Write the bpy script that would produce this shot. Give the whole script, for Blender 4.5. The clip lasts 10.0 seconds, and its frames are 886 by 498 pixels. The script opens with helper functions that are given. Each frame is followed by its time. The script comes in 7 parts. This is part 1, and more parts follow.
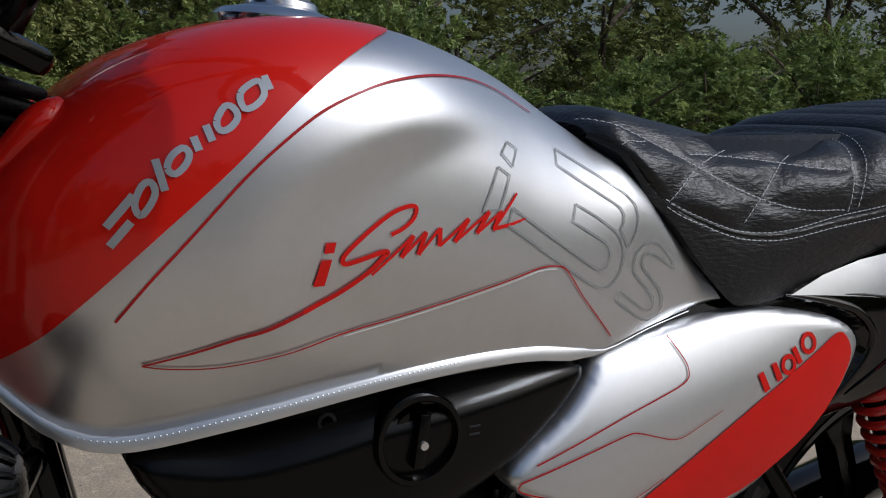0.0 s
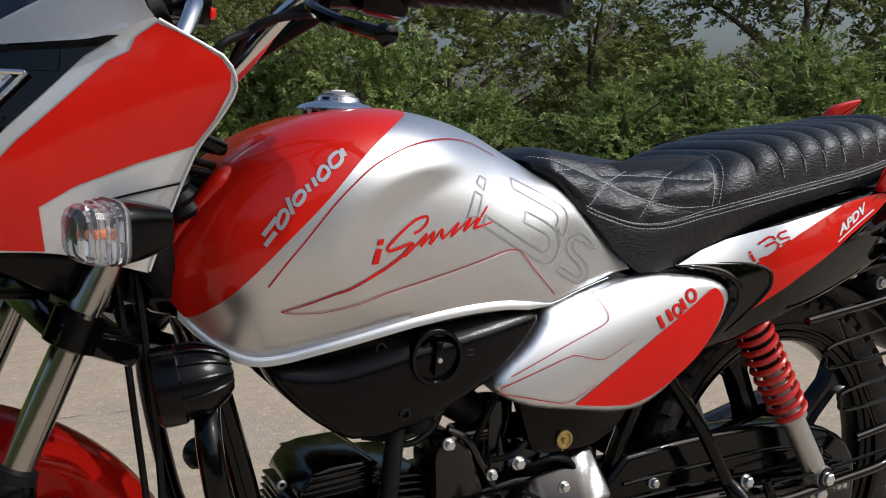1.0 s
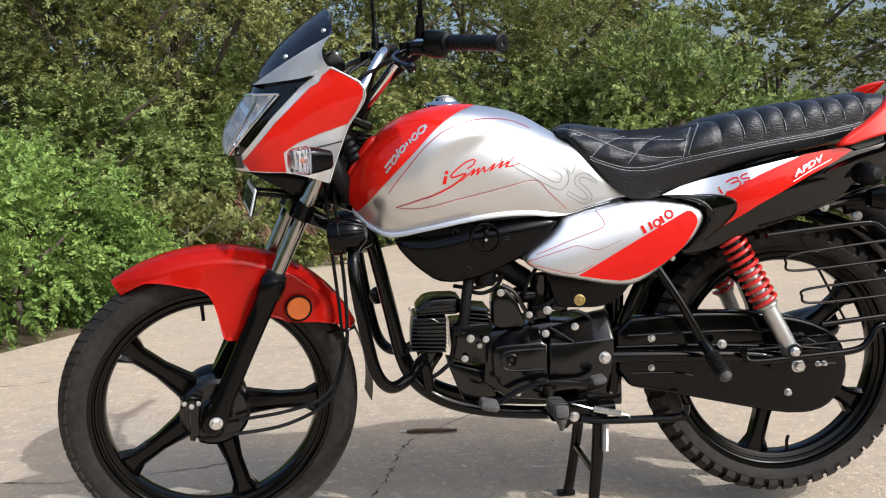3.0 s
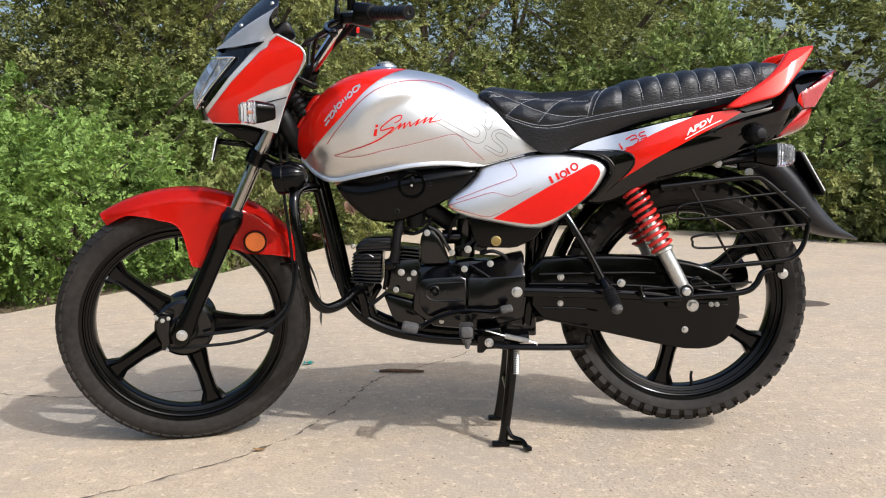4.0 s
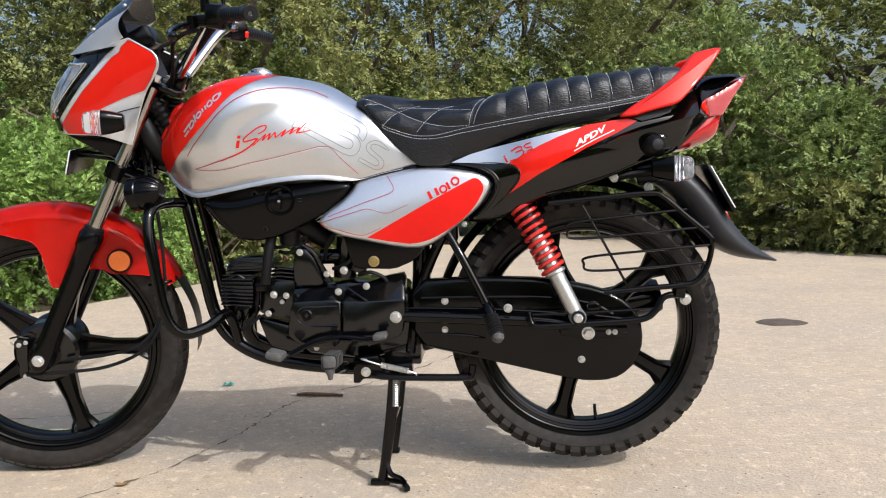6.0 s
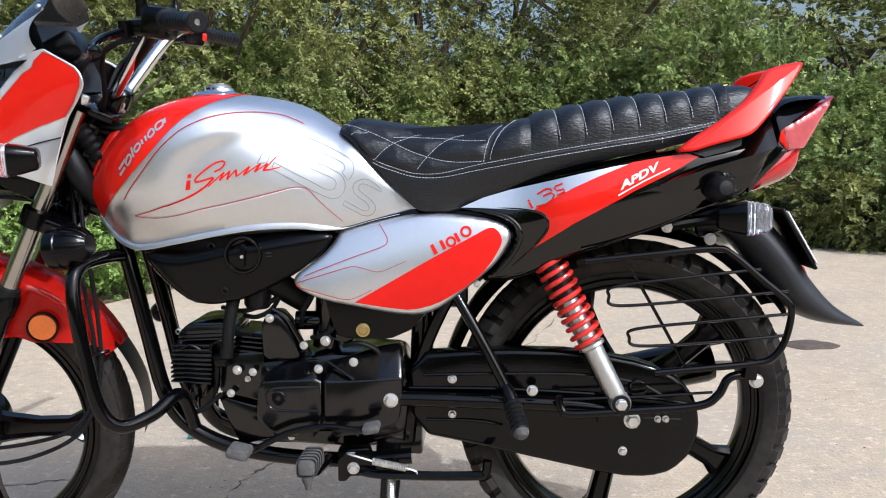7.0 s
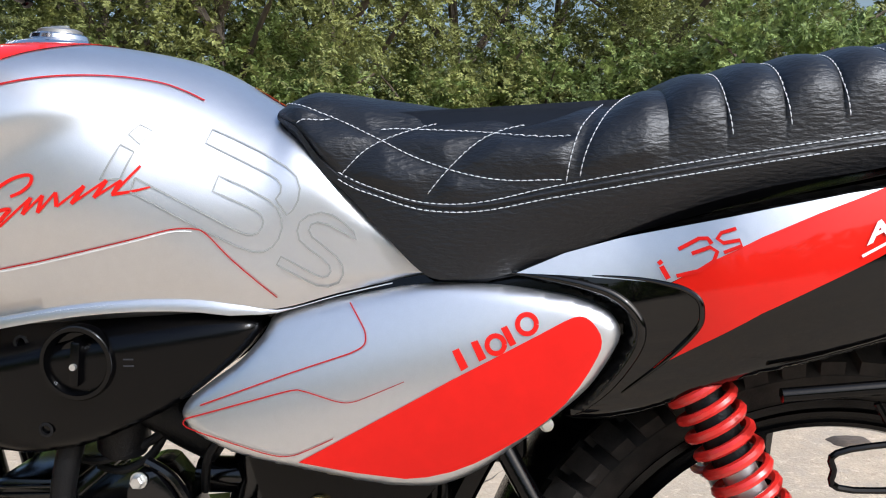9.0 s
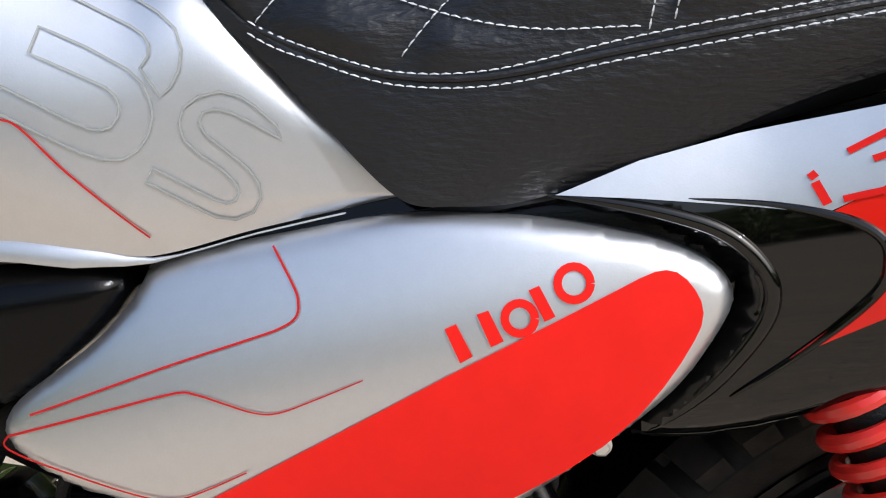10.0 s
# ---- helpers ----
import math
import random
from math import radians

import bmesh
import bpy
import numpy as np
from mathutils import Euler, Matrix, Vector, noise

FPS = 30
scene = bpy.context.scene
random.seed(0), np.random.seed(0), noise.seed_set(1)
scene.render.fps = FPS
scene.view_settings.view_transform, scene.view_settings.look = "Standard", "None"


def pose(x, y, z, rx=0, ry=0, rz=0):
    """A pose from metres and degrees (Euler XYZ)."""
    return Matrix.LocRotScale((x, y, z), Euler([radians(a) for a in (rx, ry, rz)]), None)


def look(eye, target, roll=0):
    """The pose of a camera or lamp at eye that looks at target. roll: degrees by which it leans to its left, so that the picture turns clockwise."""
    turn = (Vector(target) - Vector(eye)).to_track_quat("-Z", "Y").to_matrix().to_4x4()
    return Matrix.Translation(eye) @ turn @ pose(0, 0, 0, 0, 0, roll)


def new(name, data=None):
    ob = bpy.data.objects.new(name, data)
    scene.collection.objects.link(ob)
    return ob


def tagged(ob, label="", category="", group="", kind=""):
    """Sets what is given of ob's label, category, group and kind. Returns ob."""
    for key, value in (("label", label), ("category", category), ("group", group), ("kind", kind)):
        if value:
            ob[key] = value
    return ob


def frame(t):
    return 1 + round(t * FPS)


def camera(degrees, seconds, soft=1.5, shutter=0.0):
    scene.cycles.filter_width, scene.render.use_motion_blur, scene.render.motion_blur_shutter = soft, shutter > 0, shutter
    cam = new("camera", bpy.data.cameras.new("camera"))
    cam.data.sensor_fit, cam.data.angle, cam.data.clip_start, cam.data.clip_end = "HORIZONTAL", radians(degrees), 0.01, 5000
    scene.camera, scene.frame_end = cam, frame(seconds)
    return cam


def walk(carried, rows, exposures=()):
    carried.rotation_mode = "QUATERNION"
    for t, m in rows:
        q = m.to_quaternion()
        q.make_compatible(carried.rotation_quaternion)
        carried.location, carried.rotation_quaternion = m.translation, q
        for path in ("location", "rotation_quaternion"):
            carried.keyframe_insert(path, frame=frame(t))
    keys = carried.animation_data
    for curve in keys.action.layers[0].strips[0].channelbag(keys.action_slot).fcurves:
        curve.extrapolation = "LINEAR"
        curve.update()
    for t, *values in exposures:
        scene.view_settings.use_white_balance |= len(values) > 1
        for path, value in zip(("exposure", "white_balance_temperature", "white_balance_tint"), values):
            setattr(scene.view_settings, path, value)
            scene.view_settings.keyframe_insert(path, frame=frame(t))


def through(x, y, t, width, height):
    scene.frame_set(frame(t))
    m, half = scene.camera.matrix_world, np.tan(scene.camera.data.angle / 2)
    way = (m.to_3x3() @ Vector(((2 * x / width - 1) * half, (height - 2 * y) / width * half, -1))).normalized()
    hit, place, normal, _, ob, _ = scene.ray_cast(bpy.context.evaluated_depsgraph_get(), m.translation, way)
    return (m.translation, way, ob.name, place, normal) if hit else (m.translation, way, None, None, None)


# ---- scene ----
cam = camera(55.3, 10.0, soft=1.1)
PATH = [
    (0, (-0.301, -0.628, 0.881), (0.63, 1.117, 0.584), 2.6),
    (0.5, (-0.402, -0.796, 0.9), (0.518, 0.959, 0.629), 1.0),
    (1, (-0.483, -0.973, 0.904), (0.444, 0.782, 0.662), -0.6),
    (1.5, (-0.521, -1.21, 0.893), (0.369, 0.571, 0.699), -0.9),
    (2, (-0.524, -1.423, 0.875), (0.243, 0.416, 0.703), -1.4),
    (2.5, (-0.464, -1.683, 0.831), (0.063, 0.239, 0.656), -2.0),
    (2.7, (-0.388, -1.767, 0.83), (-0.055, 0.197, 0.65), -2.5),
    (3.8, (0.008, -2.134, 0.711), (0.002, -0.143, 0.517), -1.1),
    (4, (0.052, -2.183, 0.704), (0.028, -0.193, 0.51), -1.1),
    (4.5, (0.206, -2.223, 0.676), (0.118, -0.234, 0.484), -1.2),
    (5, (0.365, -2.222, 0.662), (0.206, -0.237, 0.469), -1.1),
    (5.5, (0.435, -2.17, 0.679), (0.282, -0.184, 0.493), -1.2),
    (6, (0.418, -2.003, 0.713), (0.313, -0.013, 0.537), -1.1),
    (6.2, (0.403, -1.927, 0.731), (0.341, 0.065, 0.555), -1.1),
    (7.3, (0.35, -1.489, 0.868), (0.264, 0.492, 0.611), -1.0),
    (7.5, (0.341, -1.428, 0.876), (0.189, 0.548, 0.61), -1.2),
    (8, (0.307, -1.229, 0.876), (0.156, 0.748, 0.612), -1.1),
    (8.5, (0.308, -1.033, 0.851), (0.153, 0.946, 0.608), -1.0),
    (9, (0.332, -0.829, 0.84), (0.181, 1.153, 0.619), -0.7),
    (9.5, (0.339, -0.67, 0.821), (0.186, 1.301, 0.521), -0.6),
    (10, (0.317, -0.53, 0.791), (0.161, 1.429, 0.421), -0.8),
]
EXPOSURES = [(0, -1.02, 5400, 10), (0.5, -0.74, 5500, 10), (1, -0.44, 5600, 10), (1.5, -0.14, 5650, 10), (2, 0.10, 5600, 10), (2.5, 0.26, 5600, 10), (4, 0.33, 5700, 10), (6, 0.36, 5650, 10), (7.5, 0.42, 5200, 10), (9, 0.36, 5400, 10), (10, 0.28, 5500, 10)]
walk(cam, [(t, look(eye, target, roll)) for t, eye, target, roll in PATH], EXPOSURES)


# ---- world, sun, exposure ----
SUN_TO = Vector((0.85, -0.77, 1.0)).normalized()
world = bpy.data.worlds.new("sky")
scene.world = world
world.use_nodes = True
wn, wl = world.node_tree.nodes, world.node_tree.links
sky = wn.new("ShaderNodeTexSky")
sky.sky_type, sky.sun_disc = "NISHITA", False
sky.sun_elevation = math.asin(SUN_TO.z)
sky.sun_rotation = math.atan2(SUN_TO.x, SUN_TO.y)
sky.dust_density, sky.ozone_density, sky.air_density = 7.0, 0.8, 1.3
wn["Background"].inputs["Strength"].default_value = 0.15
wl.new(sky.outputs[0], wn["Background"].inputs["Color"])
sun = new("sun", bpy.data.lights.new("sun", "SUN"))
sun.data.energy, sun.data.angle, sun.data.color = 2.5, radians(0.6), (1.0, 0.97, 0.92)
sun.matrix_world = look(SUN_TO * 20, (0, 0, 0))


# ---- materials ----
def mat(name, color, rough=0.5, metal=0.0, coat=0.0, vary=0.0, scale=40.0, bump=0.0, bscale=200.0, stretch=(1, 1, 1), second=None, transmission=0.0, detail=4.0, spec=0.5, island=0.0, rvary=0.0):
    """A principled surface with colour variation at two scales, fine relief and uneven gloss."""
    m = bpy.data.materials.new(name)
    m.use_nodes = True
    n, l = m.node_tree.nodes, m.node_tree.links
    p = n["Principled BSDF"]
    p.inputs["Base Color"].default_value = (*color, 1)
    p.inputs["Roughness"].default_value = rough
    p.inputs["Metallic"].default_value = metal
    p.inputs["Coat Weight"].default_value = coat
    p.inputs["Coat Roughness"].default_value = 0.06
    p.inputs["Transmission Weight"].default_value = transmission
    p.inputs["Specular IOR Level"].default_value = spec
    tc = n.new("ShaderNodeTexCoord")
    mp = n.new("ShaderNodeMapping")
    mp.inputs["Scale"].default_value = stretch
    l.new(tc.outputs["Object"], mp.inputs["Vector"])
    if vary or rvary:
        t1, t2 = n.new("ShaderNodeTexNoise"), n.new("ShaderNodeTexNoise")
        for t, s in ((t1, scale), (t2, scale * 0.13)):
            t.inputs["Scale"].default_value, t.inputs["Detail"].default_value = s, detail
            l.new(mp.outputs[0], t.inputs["Vector"])
        add = n.new("ShaderNodeMath")
        add.operation = "ADD"
        l.new(t1.outputs[0], add.inputs[0]), l.new(t2.outputs[0], add.inputs[1])
        r = n.new("ShaderNodeMapRange")
        r.inputs["From Min"].default_value, r.inputs["From Max"].default_value = 0.7, 1.3
        l.new(add.outputs[0], r.inputs["Value"])
        if vary:
            mix = n.new("ShaderNodeMix")
            mix.data_type = "RGBA"
            other = second or tuple(c * (1 - vary) for c in color)
            mix.inputs["A"].default_value, mix.inputs["B"].default_value = (*color, 1), (*other, 1)
            l.new(r.outputs[0], mix.inputs["Factor"])
            out = mix.outputs["Result"]
            if island:
                g = n.new("ShaderNodeNewGeometry")
                hsv = n.new("ShaderNodeHueSaturation")
                ir = n.new("ShaderNodeMapRange")
                ir.inputs["To Min"].default_value, ir.inputs["To Max"].default_value = 1 - island, 1 + island
                l.new(g.outputs["Random Per Island"], ir.inputs["Value"])
                l.new(ir.outputs[0], hsv.inputs["Value"])
                l.new(out, hsv.inputs["Color"])
                out = hsv.outputs[0]
            l.new(out, p.inputs["Base Color"])
        if rvary:
            rr = n.new("ShaderNodeMapRange")
            rr.inputs["To Min"].default_value, rr.inputs["To Max"].default_value = max(0.02, rough - rvary), rough + rvary
            l.new(r.outputs[0], rr.inputs["Value"])
            l.new(rr.outputs[0], p.inputs["Roughness"])
    if bump:
        tb, b = n.new("ShaderNodeTexNoise"), n.new("ShaderNodeBump")
        tb.inputs["Scale"].default_value, tb.inputs["Detail"].default_value = bscale, 5.0
        b.inputs["Strength"].default_value, b.inputs["Distance"].default_value = bump, 0.002
        l.new(mp.outputs[0], tb.inputs["Vector"])
        l.new(tb.outputs[0], b.inputs["Height"])
        l.new(b.outputs[0], p.inputs["Normal"])
    return m


SILVER = mat("silver_paint", (0.69, 0.70, 0.72), 0.37, 0.95, 0.30, 0.05, 900, 0.03, 900)
RED = mat("red_paint", (0.63, 0.011, 0.0035), 0.5, 0.0, 0.7, 0.10, 30, spec=0.05)
REDSTRIPE = mat("red_film", (0.58, 0.010, 0.005), 0.34, 0.0, 0.0, 0.10, 60, spec=0.18)
LINERED = mat("dark_red_film", (0.36, 0.010, 0.010), 0.36, 0.0, 0.0, 0.10, 60, spec=0.2)
GREYLINE = mat("grey_print", (0.30, 0.31, 0.30), 0.45, 0.3, 0.0, 0.15, 60)
LETTERS = mat("silver_film", (0.50, 0.52, 0.54), 0.35, 0.5, 0.2, 0.10, 90)
WHITEFILM = mat("white_film", (0.75, 0.75, 0.74), 0.4, 0.0, 0.0, 0.08, 90)
GLOSSBLACK = mat("gloss_black_plastic", (0.0014, 0.0013, 0.0013), 0.05, 0.0, 0.0, 0.25, 20, rvary=0.025, spec=0.55)
SATINBLACK = mat("satin_black_plastic", (0.0012, 0.0012, 0.0015), 0.16, 0.0, 0.0, 0.25, 50, 0.10, 900, spec=0.22)
GREYBLACK = mat("grey_black_plastic", (0.028, 0.029, 0.033), 0.40, 0.0, 0.0, 0.25, 40, 0.12, 700, spec=0.3)
FRAMEBLACK = mat("black_enamel", (0.0012, 0.0012, 0.0014), 0.08, 0.0, 0.0, 0.3, 60, 0.05, 300, rvary=0.03, spec=0.28)
ENGINE = mat("engine_black", (0.0020, 0.0020, 0.0024), 0.13, 0.0, 0.0, 0.35, 60, 0.06, 500, rvary=0.05, spec=0.55)
TYRE = mat("tyre_rubber", (0.0150, 0.0138, 0.0130), 0.55, 0.0, 0.0, 0.6, 60, 0.25, 400, second=(0.034, 0.030, 0.026), spec=0.13)
RIMBLACK = mat("rim_black", (0.0014, 0.0014, 0.0015), 0.18, 0.0, 0.0, 0.3, 50, spec=0.28)
CHROME = mat("chrome", (0.80, 0.80, 0.80), 0.15, 1.0, 0.0, 0.06, 60, rvary=0.04)
ALU = mat("cast_aluminium", (0.55, 0.55, 0.53), 0.42, 0.9, 0.0, 0.2, 80, 0.1, 500)
ZINC = mat("zinc_bolt", (0.72, 0.72, 0.70), 0.30, 0.9, 0.0, 0.15, 120)
BRASS = mat("brass_bolt", (0.55, 0.42, 0.17), 0.32, 0.9, 0.0, 0.2, 120)
SPRING = mat("spring_red", (0.60, 0.022, 0.014), 0.35, 0.0, 0.4, 0.15, 60)
LEATHER = mat("black_leatherette", (0.006, 0.007, 0.0095), 0.42, 0.0, 0.0, 0.3, 50, 0.68, 205, stretch=(0.60, 0.9, 1.7), rvary=0.06, spec=0.48)
THREAD = mat("white_thread", (0.48, 0.49, 0.50), 0.8, 0.0, 0.0, 0.2, 200)
ORANGE = mat("orange_reflector", (0.75, 0.16, 0.01), 0.25, 0.0, 0.5, 0.2, 300)
REDLENS = mat("red_lamp_lens", (0.42, 0.012, 0.014), 0.12, 0.0, 0.8, 0.2, 120)
CLEAR = mat("clear_lens", (0.95, 0.96, 0.97), 0.04, 0.0, 0.0, transmission=1.0)
BOWL = mat("frosted_reflector", (0.90, 0.92, 0.95), 0.38, 0.5)
REFLECTOR = mat("lamp_reflector", (0.94, 0.955, 0.98), 0.16, 0.5)
RIBLENS = mat("ribbed_lens", (0.93, 0.93, 0.95), 0.08, 0.0, transmission=0.93)
PALESILVER = mat("pale_silver_plastic", (0.74, 0.75, 0.76), 0.36, 0.55, 0.35, 0.05, 900)
INNERGREY = mat("inner_grey_plastic", (0.016, 0.016, 0.018), 0.22, 0.0, 0.0, 0.2, 40, 0.05, 600)
# fork tube chrome; the brown reflection is put into its base colour
STANCHION = mat("dimmed_chrome", (0.46, 0.44, 0.41), 0.16, 1.0, 0.0, 0.1, 40)
RUBBER = mat("grip_rubber", (0.006, 0.006, 0.0065), 0.45, 0.0, 0.0, 0.3, 80, 0.3, 500, spec=0.2)
RUBBERGREY = mat("worn_rubber", (0.085, 0.082, 0.078), 0.8, 0.0, 0.0, 0.5, 120, 0.4, 400)
PLATEWHITE = mat("plate_white", (0.70, 0.71, 0.70), 0.4, 0.0, 0.0, 0.1, 60)


# ---- mesh helpers ----
def lerp_at(table, x):
    """Smooth curve through (x, value) rows."""
    if x <= table[0][0]:
        return table[0][1]
    if x >= table[-1][0]:
        return table[-1][1]
    for i in range(len(table) - 1):
        (x0, a), (x1, b) = table[i], table[i + 1]
        if x <= x1:
            t = (x - x0) / (x1 - x0)
            m0 = (b - table[i - 1][1]) / (x1 - table[i - 1][0]) if i else (b - a) / (x1 - x0)
            m1 = (table[i + 2][1] - a) / (table[i + 2][0] - x0) if i + 2 < len(table) else (b - a) / (x1 - x0)
            h = x1 - x0
            return (2 * t**3 - 3 * t**2 + 1) * a + (t**3 - 2 * t**2 + t) * h * m0 + (3 * t**2 - 2 * t**3) * b + (t**3 - t**2) * h * m1
    return table[-1][1]


def smooth_path(points, per=6, closed=False):
    """Catmull-Rom through the points (2D or 3D)."""
    ps = [Vector(p) for p in points]
    out, n = [], len(ps)
    for i in range(n if closed else n - 1):
        p0 = ps[(i - 1) % n] if closed or i else ps[0]
        p1, p2 = ps[i], ps[(i + 1) % n]
        p3 = ps[(i + 2) % n] if closed or i + 2 < n else ps[-1]
        for k in range(per):
            t = k / per
            out.append(0.5 * (2 * p1 + (p2 - p0) * t + (2 * p0 - 5 * p1 + 4 * p2 - p3) * t * t + (3 * p1 - p0 - 3 * p2 + p3) * t**3))
    if not closed:
        out.append(ps[-1])
    return out


def part(name, bm, material, parent, label="", m=None, smooth=True, angle=35):
    """Links a bmesh as one mesh object under a thing or a part."""
    if m is not None:
        bmesh.ops.transform(bm, matrix=m, verts=bm.verts)
    me = bpy.data.meshes.new(name)
    bmesh.ops.recalc_face_normals(bm, faces=bm.faces)
    if smooth:
        for f in bm.faces:
            f.smooth = True
        lim = radians(angle)
        for e in bm.edges:
            e.smooth = not (len(e.link_faces) == 2 and e.calc_face_angle(0) > lim)
    bm.to_mesh(me)
    bm.free()
    for mm in material if isinstance(material, (list, tuple)) else (material,):
        me.materials.append(mm)
    ob = new(name, me)
    if parent is not None:
        ob.parent = parent
        ob.matrix_parent_inverse = parent.matrix_basis.inverted()
    return tagged(ob, label)


def add_tube(bm, points, r, seg=10, per=6, closed=False, caps=True, raw=False):
    """A round bar along a smooth path; r a number or one per given point."""
    path = [Vector(p) for p in points] if raw else smooth_path(points, per, closed)
    n = len(path)
    rs = r if isinstance(r, (list, tuple)) else [r] * len(points)
    rad = [rs[min(int(i * (len(rs) - 1) / max(1, n - 1)), len(rs) - 1)] if raw else lerp_at([(k / max(1, len(rs) - 1), v) for k, v in enumerate(rs)], i / max(1, n - 1)) for i in range(n)] if len(set(rs)) > 1 else [rs[0]] * n
    rings, side = [], None
    for i, p in enumerate(path):
        a = path[(i - 1) % n] if closed or i else path[0]
        b = path[(i + 1) % n] if closed or i + 1 < n else path[-1]
        d = (b - a).normalized()
        if side is None:
            side = d.cross(Vector((0, 0, 1)) if abs(d.z) < 0.9 else Vector((1, 0, 0))).normalized()
        side = (side - d * side.dot(d)).normalized()
        up = d.cross(side)
        rings.append([bm.verts.new(p + rad[i] * (math.cos(t) * side + math.sin(t) * up)) for t in (2 * math.pi * k / seg for k in range(seg))])
    for i in range(n if closed else n - 1):
        A, B = rings[i], rings[(i + 1) % n]
        for k in range(seg):
            bm.faces.new((A[k], A[(k + 1) % seg], B[(k + 1) % seg], B[k]))
    if caps and not closed:
        bm.faces.new(rings[0]), bm.faces.new(rings[-1])
    return bm


def tube(points, r, **kw):
    return add_tube(bmesh.new(), points, r, **kw)


def add_lathe(bm, profile, center, axis=(0, 1, 0), seg=32, closed=False):
    """Turns (radius, along) rows round an axis."""
    ax = Vector(axis).normalized()
    u = ax.cross(Vector((0, 0, 1)) if abs(ax.z) < 0.9 else Vector((1, 0, 0))).normalized()
    v = ax.cross(u)
    c = Vector(center)
    rings = []
    for r, y in profile:
        if r < 1e-5:
            rings.append([bm.verts.new(c + ax * y)])
        else:
            rings.append([bm.verts.new(c + ax * y + r * (math.cos(t) * u + math.sin(t) * v)) for t in (2 * math.pi * k / seg for k in range(seg))])
    pairs = list(zip(rings, rings[1:])) + ([(rings[-1], rings[0])] if closed else [])
    for A, B in pairs:
        for k in range(seg):
            q = [A[k % len(A)], A[(k + 1) % len(A)], B[(k + 1) % len(B)], B[k % len(B)]]
            q = list(dict.fromkeys(q))
            if len(q) > 2:
                bm.faces.new(q)
    return bm


def lathe(profile, center, axis=(0, 1, 0), seg=32, closed=False):
    return add_lathe(bmesh.new(), profile, center, axis, seg, closed)


def bevel(bm, width, segments=2, angle=30):
    es = [e for e in bm.edges if len(e.link_faces) == 2 and e.calc_face_angle(0) > radians(angle)]
    bmesh.ops.bevel(bm, geom=es, offset=width, segments=segments, affect="EDGES", profile=0.5)
    return bm


def box(size, m, bev=0.0, bm=None):
    one = bmesh.new()
    bmesh.ops.create_cube(one, size=1.0, matrix=m @ Matrix.Diagonal((*size, 1)))
    if bev:
        bevel(one, bev)
    return one


def prism(outline, y0, y1, bev=0.0, segments=2):
    """An outline in x, z pulled from y0 to y1."""
    bm = bmesh.new()
    a = [bm.verts.new((p[0], y0, p[1])) for p in outline]
    b = [bm.verts.new((p[0], y1, p[1])) for p in outline]
    n = len(outline)
    bm.faces.new(a), bm.faces.new(b[::-1])
    for i in range(n):
        bm.faces.new((a[i], b[i], b[(i + 1) % n], a[(i + 1) % n]))
    bmesh.ops.recalc_face_normals(bm, faces=bm.faces)
    if bev:
        bevel(bm, bev, segments)
    return bm


def sheet(outline, step=0.012, extra=()):
    """A flat outline in two coordinates cut into a fine net (as x, 0, z)."""
    bm = bmesh.new()
    bm.faces.new([bm.verts.new((p[0], 0, p[1])) for p in outline])
    for k, co in ((0, [p[0] for p in outline]), (2, [p[1] for p in outline])):
        no = Vector((1, 0, 0)) if k == 0 else Vector((0, 0, 1))
        c = min(co) + step * 0.63
        while c < max(co):
            bmesh.ops.bisect_plane(bm, geom=bm.verts[:] + bm.edges[:] + bm.faces[:], plane_co=no * c, plane_no=no)
            c += step
    bmesh.ops.triangulate(bm, faces=[f for f in bm.faces if len(f.verts) > 4])
    return bm


def cover(outline, fn, thick=0.0, step=0.012):
    """Lays a cut outline on a surface fn(a, b) -> point; thick: closes it with a back that lies behind it."""
    bm = sheet(outline, step)
    if thick:
        geo = bmesh.ops.extrude_face_region(bm, geom=bm.faces[:])
        back = {v for v in geo["geom"] if isinstance(v, bmesh.types.BMVert)}
        for v in bm.verts:
            p = fn(v.co.x, v.co.z)
            v.co = Vector((p[0], p[1] + (thick if v in back else 0), p[2]))
    else:
        for v in bm.verts:
            v.co = Vector(fn(v.co.x, v.co.z))
    return bm


def ribbon(path, width):
    """The outline of a band of that width along a 2D path; width a number or one per end."""
    p = [Vector(q) for q in path]
    w = width if isinstance(width, tuple) else (width, width)
    left, right = [], []
    for i, q in enumerate(p):
        d = (p[min(i + 1, len(p) - 1)] - p[max(i - 1, 0)]).normalized()
        nrm = Vector((-d.y, d.x)) * (w[0] + (w[1] - w[0]) * i / (len(p) - 1)) / 2
        left.append(q + nrm), right.append(q - nrm)
    return left, right


